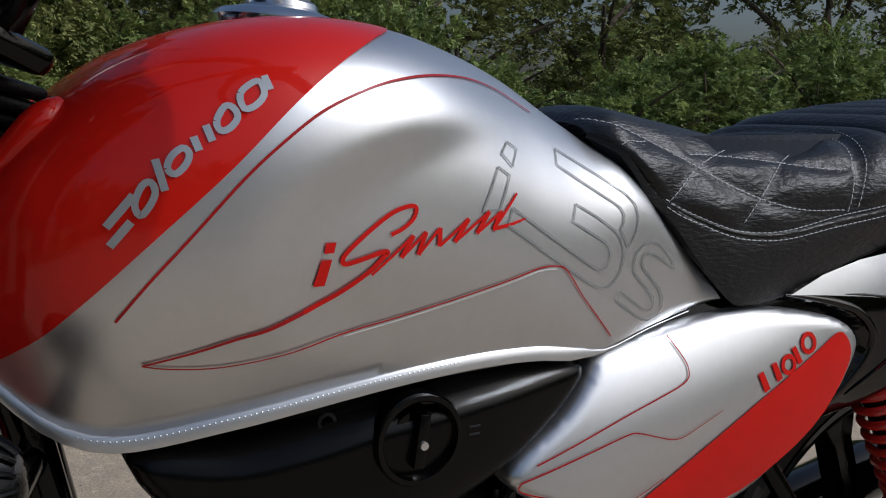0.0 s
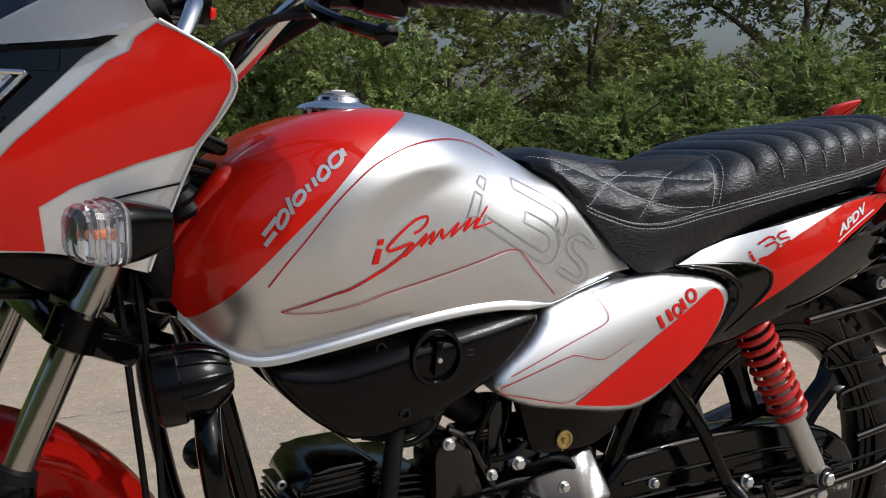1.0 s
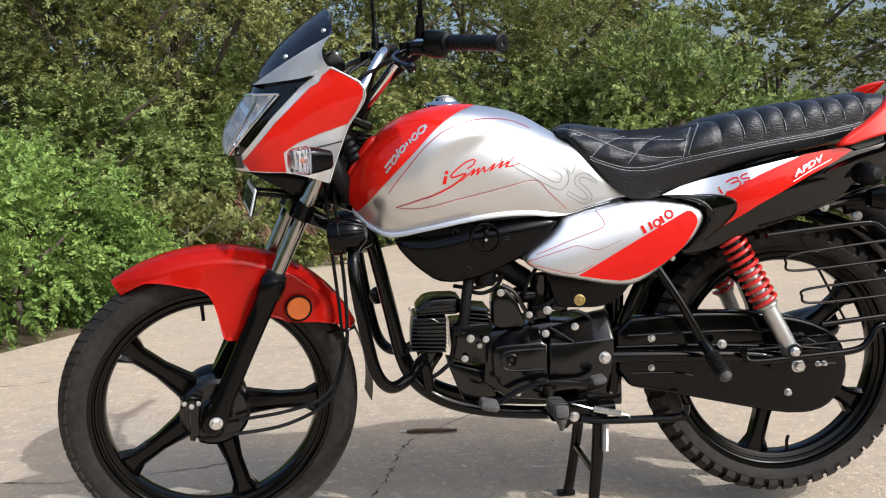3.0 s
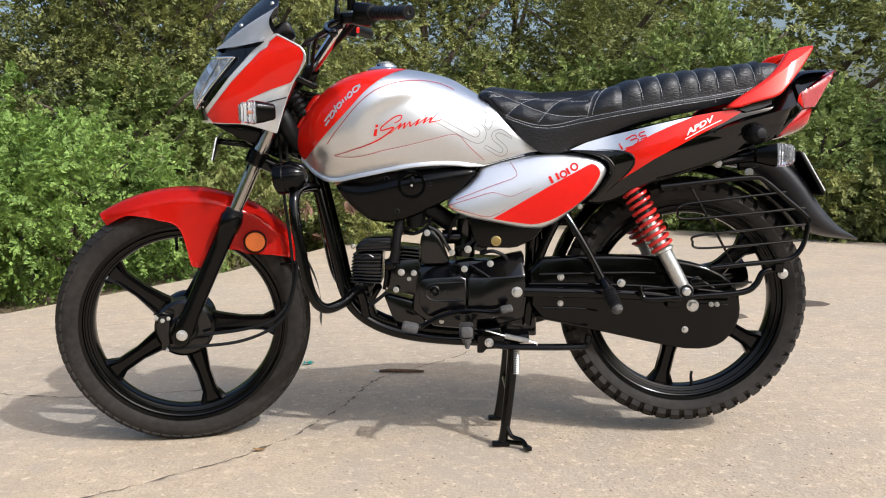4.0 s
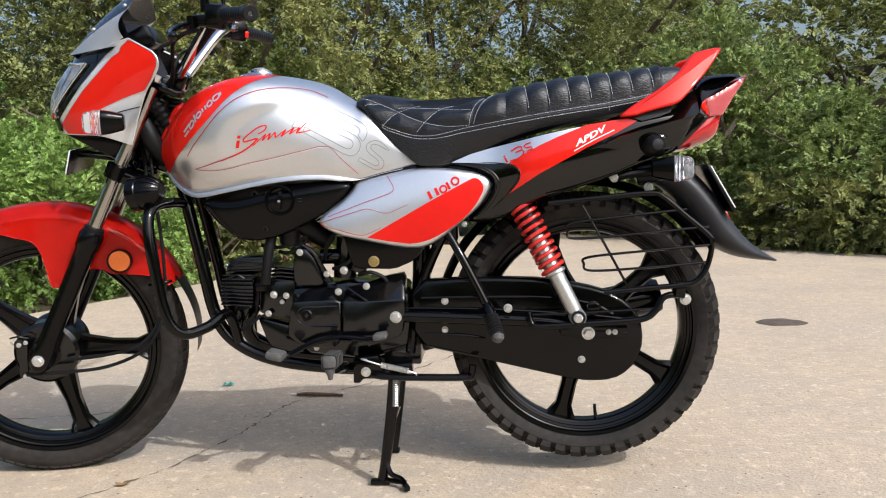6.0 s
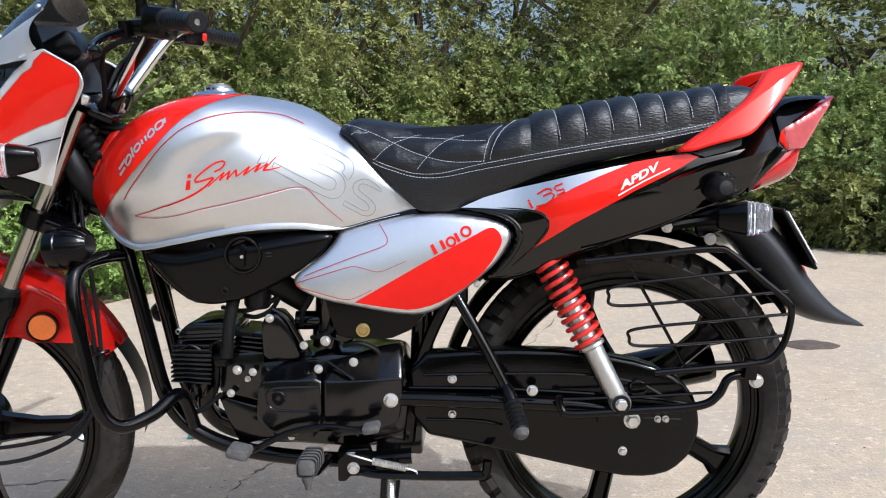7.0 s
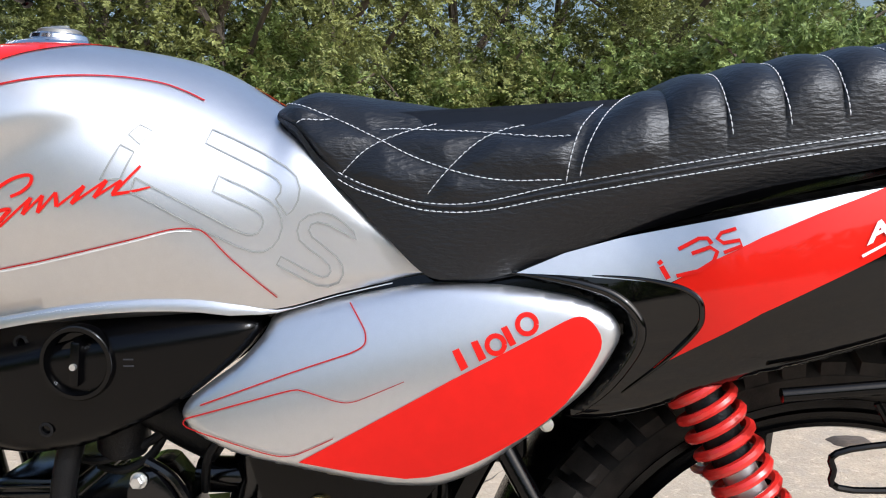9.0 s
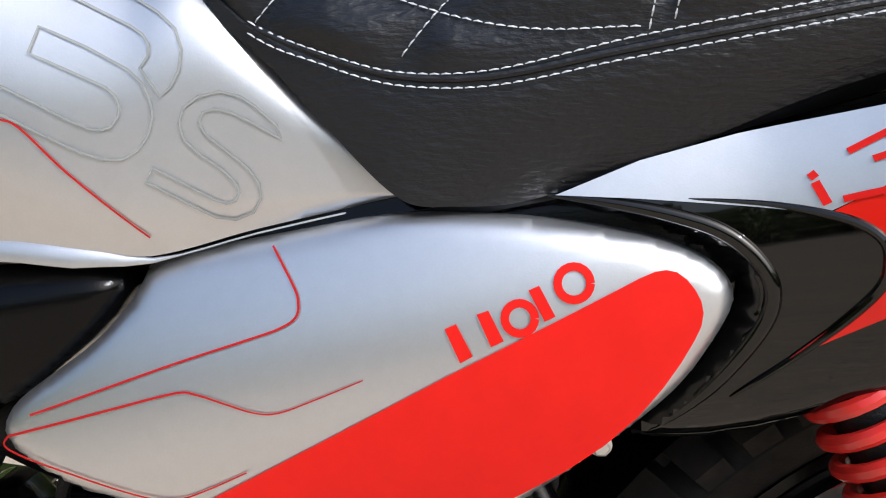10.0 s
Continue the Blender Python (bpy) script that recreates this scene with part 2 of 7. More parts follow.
def band(path, width, fn, per=5, closed=False):
    """A thin printed line laid on a surface."""
    pts = smooth_path([(*q,) for q in path], per, closed) if per > 1 else [Vector(q) for q in path]
    fine = [pts[0]]
    for q in pts[1:] + ([pts[0]] if closed else []):
        k = max(1, int((q - fine[-1]).length / 0.008))
        a = fine[-1]
        fine += [a + (q - a) * (j + 1) / k for j in range(k)]
    L, R = ribbon(fine, width)
    bm = bmesh.new()
    wide = width if isinstance(width, tuple) else (width, width)
    for i in range(len(L)):
        w = wide[0] + (wide[1] - wide[0]) * i / max(1, len(L) - 1)
        for again in range(3):
            far = (Vector(fn(*L[i])) - Vector(fn(*R[i]))).length
            if far > w * 1.03:
                mid, k = (L[i] + R[i]) / 2, w / far
                L[i], R[i] = mid + (L[i] - mid) * k, mid + (R[i] - mid) * k
    a = [bm.verts.new(fn(*q)) for q in L]
    b = [bm.verts.new(fn(*q)) for q in R]
    for i in range(len(fine) - 1):
        bm.faces.new((a[i], a[i + 1], b[i + 1], b[i]))
    return bm


def join(*bms):
    out = bmesh.new()
    for b in bms:
        me = bpy.data.meshes.new("tmp")
        b.to_mesh(me)
        b.free()
        out.from_mesh(me)
        bpy.data.meshes.remove(me)
    return out


def hexbolt(center, r, h, axis=(0, -1, 0)):
    """A hexagon head with a flange washer."""
    c = Vector(center)
    bm = lathe([(0, 0), (r * 1.25, 0), (r * 1.25, h * 0.2), (r * 0.2, h * 0.25)], c, axis, 14)
    add_lathe(bm, [(r, h * 0.2), (r, h * 0.85), (r * 0.8, h), (0, h)], c, axis, 6)
    return bm


# ---- ground ----
CONCRETE = mat("weathered_concrete", (0.53, 0.425, 0.300), 0.85, 0.0, 0.0, 1.0, 14.0, 1.0, 110, second=(0.395, 0.318, 0.228), detail=12.0, spec=0.2)


def speckle(m, scale, low, high, color):
    """Adds fine dark specks and stains to a material's colour."""
    n, l = m.node_tree.nodes, m.node_tree.links
    p = n["Principled BSDF"]
    src = p.inputs["Base Color"].links[0].from_socket
    tc, t, r, mx = n.new("ShaderNodeTexCoord"), n.new("ShaderNodeTexNoise"), n.new("ShaderNodeMapRange"), n.new("ShaderNodeMix")
    t.inputs["Scale"].default_value, t.inputs["Detail"].default_value, t.inputs["Roughness"].default_value = scale, 6.0, 0.7
    r.inputs["From Min"].default_value, r.inputs["From Max"].default_value = low, high
    mx.data_type = "RGBA"
    mx.inputs["B"].default_value = (*color, 1)
    l.new(tc.outputs["Object"], t.inputs["Vector"]), l.new(t.outputs[0], r.inputs["Value"])
    l.new(r.outputs[0], mx.inputs["Factor"]), l.new(src, mx.inputs["A"])
    l.new(mx.outputs["Result"], p.inputs["Base Color"])


speckle(CONCRETE, 170.0, 0.50, 0.66, (0.37, 0.293, 0.207))
speckle(CONCRETE, 85.0, 0.54, 0.70, (0.335, 0.265, 0.188))
speckle(CONCRETE, 44.0, 0.56, 0.68, (0.34, 0.265, 0.185))
speckle(CONCRETE, 12.0, 0.54, 0.72, (0.39, 0.33, 0.255))
speckle(CONCRETE, 3.2, 0.50, 0.76, (0.37, 0.31, 0.24))
speckle(CONCRETE, 0.9, 0.50, 0.75, (0.42, 0.36, 0.285))
speckle(CONCRETE, 34.0, 0.55, 0.70, (0.66, 0.545, 0.40))
speckle(CONCRETE, 240.0, 0.58, 0.72, (0.66, 0.555, 0.42))


def roughen(m, scale, depth, distance):
    """Adds a second, coarser relief over a material's own."""
    n, l = m.node_tree.nodes, m.node_tree.links
    p = n["Principled BSDF"]
    tc, t, b = n.new("ShaderNodeTexCoord"), n.new("ShaderNodeTexNoise"), n.new("ShaderNodeBump")
    t.inputs["Scale"].default_value, t.inputs["Detail"].default_value, t.inputs["Roughness"].default_value = scale, 4.0, 0.65
    b.inputs["Strength"].default_value, b.inputs["Distance"].default_value = depth, distance
    l.new(tc.outputs["Object"], t.inputs["Vector"]), l.new(t.outputs[0], b.inputs["Height"])
    l.new(p.inputs["Normal"].links[0].from_socket, b.inputs["Normal"])
    l.new(b.outputs[0], p.inputs["Normal"])


roughen(CONCRETE, 55.0, 0.7, 0.006)
roughen(LEATHER, 60.0, 0.09, 0.005)
SOIL = mat("dry_soil", (0.20, 0.15, 0.10), 0.95, 0.0, 0.0, 1.0, 3.0, 0.6, 20, second=(0.10, 0.09, 0.05), detail=8.0, spec=0.1)


def disc_ground():
    """One sheet of earth out to the horizon, finer near the middle."""
    bm = bmesh.new()
    radii = [0, 2, 5, 9, 15, 30, 80, 250, 900, 3000]
    rings = []
    for r in radii:
        rings.append([bm.verts.new((r * math.cos(t), r * math.sin(t), -0.09)) for t in (2 * math.pi * k / 48 for k in range(48))] if r else [bm.verts.new((0, 0, -0.09))])
    for A, B in zip(rings, rings[1:]):
        for k in range(48):
            bm.faces.new(list(dict.fromkeys((A[k % len(A)], A[(k + 1) % len(A)], B[(k + 1) % 48], B[k]))))
    return bm


tagged(part("ground", disc_ground(), SOIL, None), "dry brown soil under the bushes", "ground", kind="structure")


# ---- tank and seat shapes ----
TANK_TOP = [(-0.338, 0.785), (-0.330, 0.803), (-0.315, 0.832), (-0.286, 0.872), (-0.235, 0.914), (-0.167, 0.940), (-0.093, 0.949), (-0.02, 0.944), (0.053, 0.925), (0.111, 0.891), (0.128, 0.880), (0.147, 0.869), (0.171, 0.846), (0.202, 0.812), (0.235, 0.776), (0.254, 0.756), (0.262, 0.746), (0.266, 0.738)]
TANK_LOW = [(-0.338, 0.768), (-0.330, 0.748), (-0.310, 0.722), (-0.276, 0.692), (-0.241, 0.681), (-0.173, 0.691), (-0.073, 0.709), (-0.007, 0.716), (0.057, 0.716), (0.101, 0.710), (0.130, 0.707), (0.184, 0.720), (0.246, 0.733), (0.266, 0.736)]
TANK_HALF = [(-0.338, 0.055), (-0.330, 0.078), (-0.310, 0.100), (-0.276, 0.132), (-0.23, 0.150), (-0.15, 0.1615), (-0.05, 0.151), (0.05, 0.128), (0.15, 0.108), (0.22, 0.098), (0.266, 0.093)]


def ease(a, b, v):
    t = min(1.0, max(0.0, (v - a) / (b - a)))
    return t * t * (3 - 2 * t)


def knee(x, z):
    """Depth of the shallow knee recess in the tank's flank: an arched upper edge that fades out rearwards."""
    d = (abs(x / 0.180) ** 1.8 + abs((z - 0.790) / 0.102) ** 1.8) ** (1 / 1.8)
    return 0.0080 * (1 - ease(0.72, 1.02, d)) * (1 - ease(-0.10, 0.10, x)) * ease(0.715, 0.765, z)


TANK_TUCK = [(-0.34, 0.22), (-0.27, 0.32), (-0.15, 0.29), (-0.05, 0.20), (0.05, 0.10), (0.10, 0.06), (0.26, 0.05)]


def tank_half(x, u):
    p = lerp_at([(-0.34, 5.0), (-0.12, 5.0), (0.04, 2.4), (0.12, 3.0), (0.17, 6.0)], x)
    q = lerp_at([(-0.34, 3.2), (-0.12, 3.2), (0.04, 1.85), (0.12, 2.2), (0.17, 3.2)], x)
    g = max(0.0, 1 - (max(0.0, u - 0.30) / 0.70) ** p) ** (1 / q)
    roll = lerp_at([(-0.34, 0.46), (-0.15, 0.44), (0.0, 0.34), (0.10, 0.18), (0.26, 0.16)], x)
    if u < roll:
        g -= lerp_at(TANK_TUCK, x) * (1 - u / roll) ** 1.7
    return lerp_at(TANK_HALF, x) * g


def tank_at(x, s, side=-1, out=0.0):
    """The tank's skin: x along it, s from the lip (0) to the spine (1)."""
    u = 1 - (1 - s) ** 2
    lo, hi = lerp_at(TANK_LOW, x), lerp_at(TANK_TOP, x)
    z = lo + (hi - lo) * u
    h = tank_half(x, u)
    h -= knee(x, z)
    return Vector((x, side * (max(0.0, h) + out * (1 - u**3)), z + out * u**3))


def tank_xz(x, z, out=0.0008, side=-1):
    """The tank's skin at a given x and height."""
    lo, hi = lerp_at(TANK_LOW, x), lerp_at(TANK_TOP, x)
    u = min(0.9999, max(0.0, (z - lo) / max(1e-4, hi - lo)))
    return tank_at(x, 1 - math.sqrt(1 - u), side, out)


def grid(fn, us, vs, close_u=False):
    bm = bmesh.new()
    g = [[bm.verts.new(fn(u, v)) for v in vs] for u in us]
    for i in range(len(us) - 1 + close_u):
        for j in range(len(vs) - 1):
            bm.faces.new((g[i][j], g[(i + 1) % len(us)][j], g[(i + 1) % len(us)][j + 1], g[i][j + 1]))
    return bm


def span(a, b, n):
    return [a + (b - a) * i / n for i in range(n + 1)]


bike = tagged(new("motorcycle"), "red and silver commuter motorcycle standing on its centre stand on concrete", "motorcycle")
bike.empty_display_size = 0.1

# tank skin: both flanks over the spine, in one mesh
XS = sorted(set(span(-0.338, -0.30, 8) + span(-0.30, 0.266, 70)))
bm = grid(lambda x, s: tank_at(x, s if s <= 1 else 2 - s, -1 if s <= 1 else 1), XS, span(0, 2, 72))
bmesh.ops.remove_doubles(bm, verts=bm.verts, dist=0.0004)
bmesh.ops.holes_fill(bm, edges=[e for e in bm.edges if e.is_boundary])
fuel_tank = part("fuel_tank", bm, SILVER, bike, "silver fuel tank with a red front", angle=60)

# red paint over the tank's front, on both flanks; border rises from the lip to the spine
RED_EDGE = [(-0.338, 0.768), (-0.330, 0.748), (-0.315, 0.728), (-0.290, 0.745), (-0.262, 0.773), (-0.231, 0.804), (-0.186, 0.848), (-0.147, 0.888), (-0.114, 0.914), (-0.084, 0.931), (-0.062, 0.940), (-0.047, 0.947)]


def red_s(x):
    z = lerp_at(RED_EDGE, x)
    lo, hi = lerp_at(TANK_LOW, x), lerp_at(TANK_TOP, x)
    u = min(1.0, max(0.0, (z - lo) / (hi - lo)))
    return 1 - math.sqrt(1 - u)


def red_front(k, v):
    x = -0.338 + (0.338 - 0.047) * k
    a = red_s(x)
    s = a + (2 - 2 * a) * v
    p = tank_at(x, s if s <= 1 else 2 - s, -1 if s <= 1 else 1, 0.0012)
    if k < 0.001:
        p.x -= 0.0012
    return p


part("front_paint", grid(red_front, [t**1.3 for t in span(0, 1, 50)], span(0, 1, 64)), RED, fuel_tank, "glossy red paint of the tank front", angle=60)

part("rear_paint", grid(lambda x, k: tank_at(x, 1 - 0.22 * k, 1, 0.0014), span(0.085, 0.168, 18), span(0, 1, 10)), RED, fuel_tank, "red paint on the far shoulder of the tank", angle=60)

# turned-out rim at the front of the red paint, ending in a small lobe
for side in (-1, 1):
    rim = [tank_at(x, k, side, 0.0) for x, k in ((-0.266, 0.80), (-0.276, 0.77), (-0.290, 0.74), (-0.305, 0.72), (-0.318, 0.70), (-0.329, 0.66), (-0.3355, 0.55), (-0.337, 0.30))]
    part("front_rim", tube(rim, [0.004, 0.0105, 0.0095, 0.0075, 0.0065, 0.006, 0.005, 0.003], seg=12), RED, fuel_tank, "rounded red rim of the tank front")

# bright rolled flange along the tank's lower edge, thinner over the side cover
for side in (1, -1):
    bm = bmesh.new()
    rows = []
    for x in span(-0.322, 0.262, 44):
        y, z, f = side * lerp_at(TANK_HALF, x) * (1 - lerp_at(TANK_TUCK, x)), lerp_at(TANK_LOW, x), 1 - 0.92 * ease(0.08, 0.145, x)
        z -= 0.002 * ease(0.10, 0.14, x)
        rows.append([bm.verts.new((x, y + side * dy * f, z + dz * f)) for dy, dz in ((-0.004, 0.003), (0.0005, 0.0005), (0.0016, -0.0010), (0.0030, -0.0088), (0.0028, -0.0100), (0.0014, -0.0105), (-0.014, -0.0085))])
    for A, B in zip(rows, rows[1:]):
        for i in range(6):
            bm.faces.new((A[i], A[i + 1], B[i + 1], B[i]))
    part("flange", bm, SILVER, fuel_tank, "bright pressed lower flange", angle=40)
    bm = bmesh.new()
    for k in range(70):
        x = -0.262 + 0.0036 * k
        add_lathe(bm, [(0.0, 0.0001), (0.0005, 0.0), (0.0008, -0.0005)], (x, side * (lerp_at(TANK_HALF, x) * (1 - lerp_at(TANK_TUCK, x)) + 0.0022), lerp_at(TANK_LOW, x) - 0.0026), (0, side, 0.5), 6)
    part("weld_seam", bm, SILVER, fuel_tank, "row of small weld spots")

# filler cap
cap = part("filler_cap", lathe([(0, 0.029), (0.024, 0.029), (0.027, 0.027), (0.028, 0.023), (0.032, 0.021), (0.047, 0.017), (0.052, 0.012), (0.052, 0.004), (0.05, 0.0)], (-0.112, 0, 0.935), (0.06, 0, 1), 40), CHROME, fuel_tank, "chromed lockable filler cap")
part("lock_cover", join(lathe([(0.021, 0.028), (0.021, 0.032), (0.016, 0.034), (0, 0.034)], (-0.112, 0, 0.935), (0.06, 0, 1), 28), box((0.018, 0.005, 0.003), pose(-0.110, 0, 0.9705), 0.001)), ALU, cap)

# ---- seat ----
SEAT_TOP = [(0.125, 0.886), (0.134, 0.893), (0.168, 0.893), (0.222, 0.885), (0.289, 0.875), (0.359, 0.868), (0.41, 0.878), (0.475, 0.897), (0.548, 0.911), (0.648, 0.924), (0.748, 0.933), (0.819, 0.944), (0.848, 0.943), (0.868, 0.930), (0.880, 0.908)]
SEAT_SEAM = [(0.125, 0.877), (0.147, 0.866), (0.171, 0.838), (0.189, 0.823), (0.226, 0.808), (0.262, 0.798), (0.308, 0.797), (0.369, 0.808), (0.483, 0.827), (0.596, 0.844), (0.69, 0.857), (0.811, 0.880), (0.88, 0.897)]
SEAT_LOW = [(0.125, 0.874), (0.147, 0.860), (0.171, 0.826), (0.189, 0.812), (0.223, 0.775), (0.262, 0.737), (0.29, 0.733), (0.325, 0.735), (0.385, 0.754), (0.465, 0.788), (0.545, 0.811), (0.62, 0.823), (0.70, 0.838), (0.80, 0.861), (0.88, 0.890)]
SEAT_HALF = [(0.125, 0.066), (0.15, 0.088), (0.189, 0.100), (0.24, 0.108), (0.30, 0.116), (0.365, 0.122), (0.42, 0.127), (0.55, 0.131), (0.70, 0.122), (0.80, 0.108), (0.86, 0.092), (0.88, 0.080)]


def seat_rib(x):
    """Puffed rolls across the rear half."""
    if x < 0.463 or x > 0.80:
        return 0.0
    return 0.0080 * abs(math.sin((x - 0.463) / 0.0455 * math.pi)) ** 0.6


QUILT = [
    [(0.128, 0.62), (0.140, 0.47), (0.180, 0.47), (0.215, 0.39), (0.242, 0.31), (0.265, 0.25), (0.300, 0.16), (0.338, 0.08), (0.378, 0.03)],
    [(0.147, 0.06), (0.156, 0.26), (0.180, 0.47)],
    [(0.190, 0.02), (0.213, 0.28), (0.245, 0.49), (0.285, 0.69), (0.335, 0.88), (0.360, 1.0)],
    [(0.265, 0.05), (0.288, 0.25), (0.323, 0.55), (0.360, 0.78), (0.405, 1.0)],
    [(0.222, 0.47), (0.245, 0.52), (0.287, 0.55), (0.329, 0.53), (0.386, 0.39)],
    [(0.386, 0.02), (0.391, 0.20), (0.400, 0.43), (0.411, 0.62), (0.425, 0.84), (0.437, 1.0)],
]
QUILT_FINE = np.array([[(q.x, q.y * 0.13) for q in smooth_path(line, 6)][k] for line in QUILT for k in range(6 * (len(line) - 1) + 1)])


def quilt(x, s):
    """Padding that swells between the seams of the front half."""
    if x > 0.47 or s <= 0:
        return 0.0
    d = float(np.min(np.hypot(QUILT_FINE[:, 0] - x, QUILT_FINE[:, 1] - s * 0.13)))
    return 0.0075 * (1 - math.exp(-((d / 0.015) ** 1.4))) * min(1.0, s / 0.08) * (1 - ease(0.44, 0.47, x)) * ease(0.125, 0.16, x)


def seat_at(x, s, side=-1, out=0.0):
    """s below 0: the side skirt down to its hem (-1); 0 the piped seam; 1 the middle of the top."""
    top, seam, low, half = (lerp_at(t, x) for t in (SEAT_TOP, SEAT_SEAM, SEAT_LOW, SEAT_HALF))
    if s < 0:
        k = -s
        return Vector((x, side * (half + 0.002 - (0.004 + 0.018 * ease(0.25, 0.36, x)) * k**1.6 * min(1, (seam - low) / 0.05) + out), seam + (low - seam) * k))
    a = s * math.pi / 2
    f = 1 - ease(0.20, 0.40, x)
    c, d = max(0.0, math.cos(a)) ** (0.42 + 0.33 * f), math.sin(a) ** (0.62 + 0.30 * f)
    puff = seat_rib(x) * min(1, 3 * s) + quilt(x, s)
    return Vector((x, side * (half * c + out * math.cos(a) + puff * math.cos(a)), seam + (top - seam) * d + (out + puff) * math.sin(a)))


XS2 = sorted(set(span(0.125, 0.20, 22) + span(0.20, 0.463, 66) + span(0.463, 0.80, 60) + [0.463 + 0.0455 * k + d for k in range(8) for d in (-0.0012, 0.0, 0.0012)] + span(0.80, 0.88, 16)))
SV = span(-1, 0, 8) + span(0, 1, 36)[1:]
SS = SV + [2 - v for v in SV[::-1]][1:]
bm = grid(lambda x, s: seat_at(x, s if s <= 1 else 2 - s, -1 if s <= 1 else 1), XS2, SS)
bmesh.ops.holes_fill(bm, edges=[e for e in bm.edges if e.is_boundary])
seat = part("seat", bm, LEATHER, bike, "black quilted leatherette seat with white stitching", angle=50)

# ---- side panel ----
PANEL = [(0.123, 0.703), (0.196, 0.717), (0.262, 0.730), (0.332, 0.727), (0.393, 0.717), (0.422, 0.704), (0.431, 0.686), (0.404, 0.642), (0.368, 0.611), (0.306, 0.562), (0.268, 0.547), (0.218, 0.551), (0.148, 0.567), (0.090, 0.579), (0.050, 0.597), (0.038, 0.612), (0.047, 0.627), (0.093, 0.658), (0.116, 0.684)]


def rounded(outline, r=0.25):
    """Cuts the corners of an outline once, smoothly."""
    out, n = [], len(outline)
    for i in range(n):
        p, a, b = (Vector(outline[j % n]) for j in (i, i - 1, i + 1))
        out += [p + (a - p) * r, p + (b - p) * r]
    return out


def panel_y(x, z, out=0.0):
    """The side cover bulges out in its middle and turns in at its edges."""
    d = (z - (0.60 + 0.28 * (x - 0.15))) / 0.10
    e = (x - 0.23) / 0.21
    return Vector((x, -(0.129 - (0.025 if d > 0 else 0.017) * d * d - 0.012 * e**4 + out), z))


def shell(outline, fn, depth, rim=0.008, step=0.012):
    """A body panel: an outline laid on fn, with a rounded rim and side walls turned back by depth."""
    bm = sheet(outline, step)
    border = [v for v in bm.verts if v.is_boundary]
    pts = [Vector((p[0], 0, p[1])) for p in outline]
    segs = list(zip(pts, pts[1:] + pts[:1]))

    def dist(q):
        best = 9.0
        for a, b in segs:
            ab = b - a
            t = min(1, max(0, (q - a).dot(ab) / ab.length_squared))
            best = min(best, (q - a - ab * t).length)
        return best

    back = bmesh.ops.extrude_face_region(bm, geom=bm.faces[:])
    backs = {v for v in back["geom"] if isinstance(v, bmesh.types.BMVert)}
    for v in bm.verts:
        d = dist(v.co)
        p = fn(v.co.x, v.co.z)
        k = max(0.0, 1 - d / rim)
        sink = rim * 0.8 * (1 - math.sqrt(max(0.0, 1 - k * k)))
        v.co = Vector((p[0], p[1] + (depth if v in backs else sink), p[2]))
    return bm


side_panel = part("side_panel", shell(rounded(rounded(PANEL, 0.2), 0.25), panel_y, 0.03, 0.010, 0.005), SILVER, bike, "silver side cover with a red wedge", angle=50)
PANEL_RED = [(0.1500, 0.5752), (0.285, 0.6502), (0.380, 0.6998), (0.3876, 0.7030), (0.393, 0.7038), (0.398, 0.7028), (0.4030, 0.6990), (0.4070, 0.6940), (0.4100, 0.6885), (0.4113, 0.6825), (0.4105, 0.6760), (0.4075, 0.6690), (0.401, 0.657), (0.393, 0.6445), (0.381, 0.6290), (0.365, 0.6135), (0.345, 0.5985), (0.3229, 0.5850), (0.303, 0.574), (0.2831, 0.5660), (0.262, 0.5610), (0.243, 0.5595), (0.200, 0.5655)]
part("red_wedge", cover(PANEL_RED, lambda x, z: panel_y(x, z, 0.0012)), REDSTRIPE, side_panel, "flat red wedge")

part("panel_bolt", hexbolt((0.3665, -0.092, 0.600), 0.0052, 0.006), ZINC, side_panel)
part("panel_lug", box((0.022, 0.005, 0.012), pose(0.368, -0.078, 0.606, 0, -40, 0), 0.002), FRAMEBLACK, side_panel)

# ---- tail cowl ----
COWL = [(0.332, 0.738), (0.381, 0.757), (0.427, 0.770), (0.543, 0.797), (0.628, 0.812), (0.694, 0.825), (0.76, 0.832), (0.82, 0.838), (0.884, 0.842), (0.870, 0.812), (0.840, 0.757), (0.774, 0.735), (0.69, 0.700), (0.601, 0.672), (0.52, 0.650), (0.455, 0.612), (0.415, 0.602), (0.370, 0.606), (0.40, 0.655), (0.395, 0.690), (0.368, 0.715)]


PANEL_EDGE = [Vector(p) for p in rounded(rounded(PANEL, 0.2), 0.25)]


def panel_gap(x, z):
    """Distance from the side cover's outline, nil inside it."""
    if x > 0.46:
        return 1.0
    q, best, inside = Vector((x, z)), 9.0, False
    for a, b in zip(PANEL_EDGE, PANEL_EDGE[1:] + PANEL_EDGE[:1]):
        ab = b - a
        best = min(best, (q - a - ab * min(1, max(0, (q - a).dot(ab) / ab.length_squared))).length)
        if (a.y > z) != (b.y > z) and x < a.x + (z - a.y) / (b.y - a.y) * (b.x - a.x):
            inside = not inside
    return 0.0 if inside else best


def cowl_y(x, z, out=0.0):
    w = lerp_at([(0.33, 0.114), (0.43, 0.120), (0.47, 0.129), (0.52, 0.144), (0.6, 0.150), (0.75, 0.140), (0.87, 0.118), (0.98, 0.075)], x)
    mid = 0.70 + 0.25 * (x - 0.5)
    return Vector((x, -(w - 2.6 * (z - mid - 0.02) ** 2 - 0.024 * (1 - ease(0.004, 0.011, panel_gap(x, z))) + out), z))


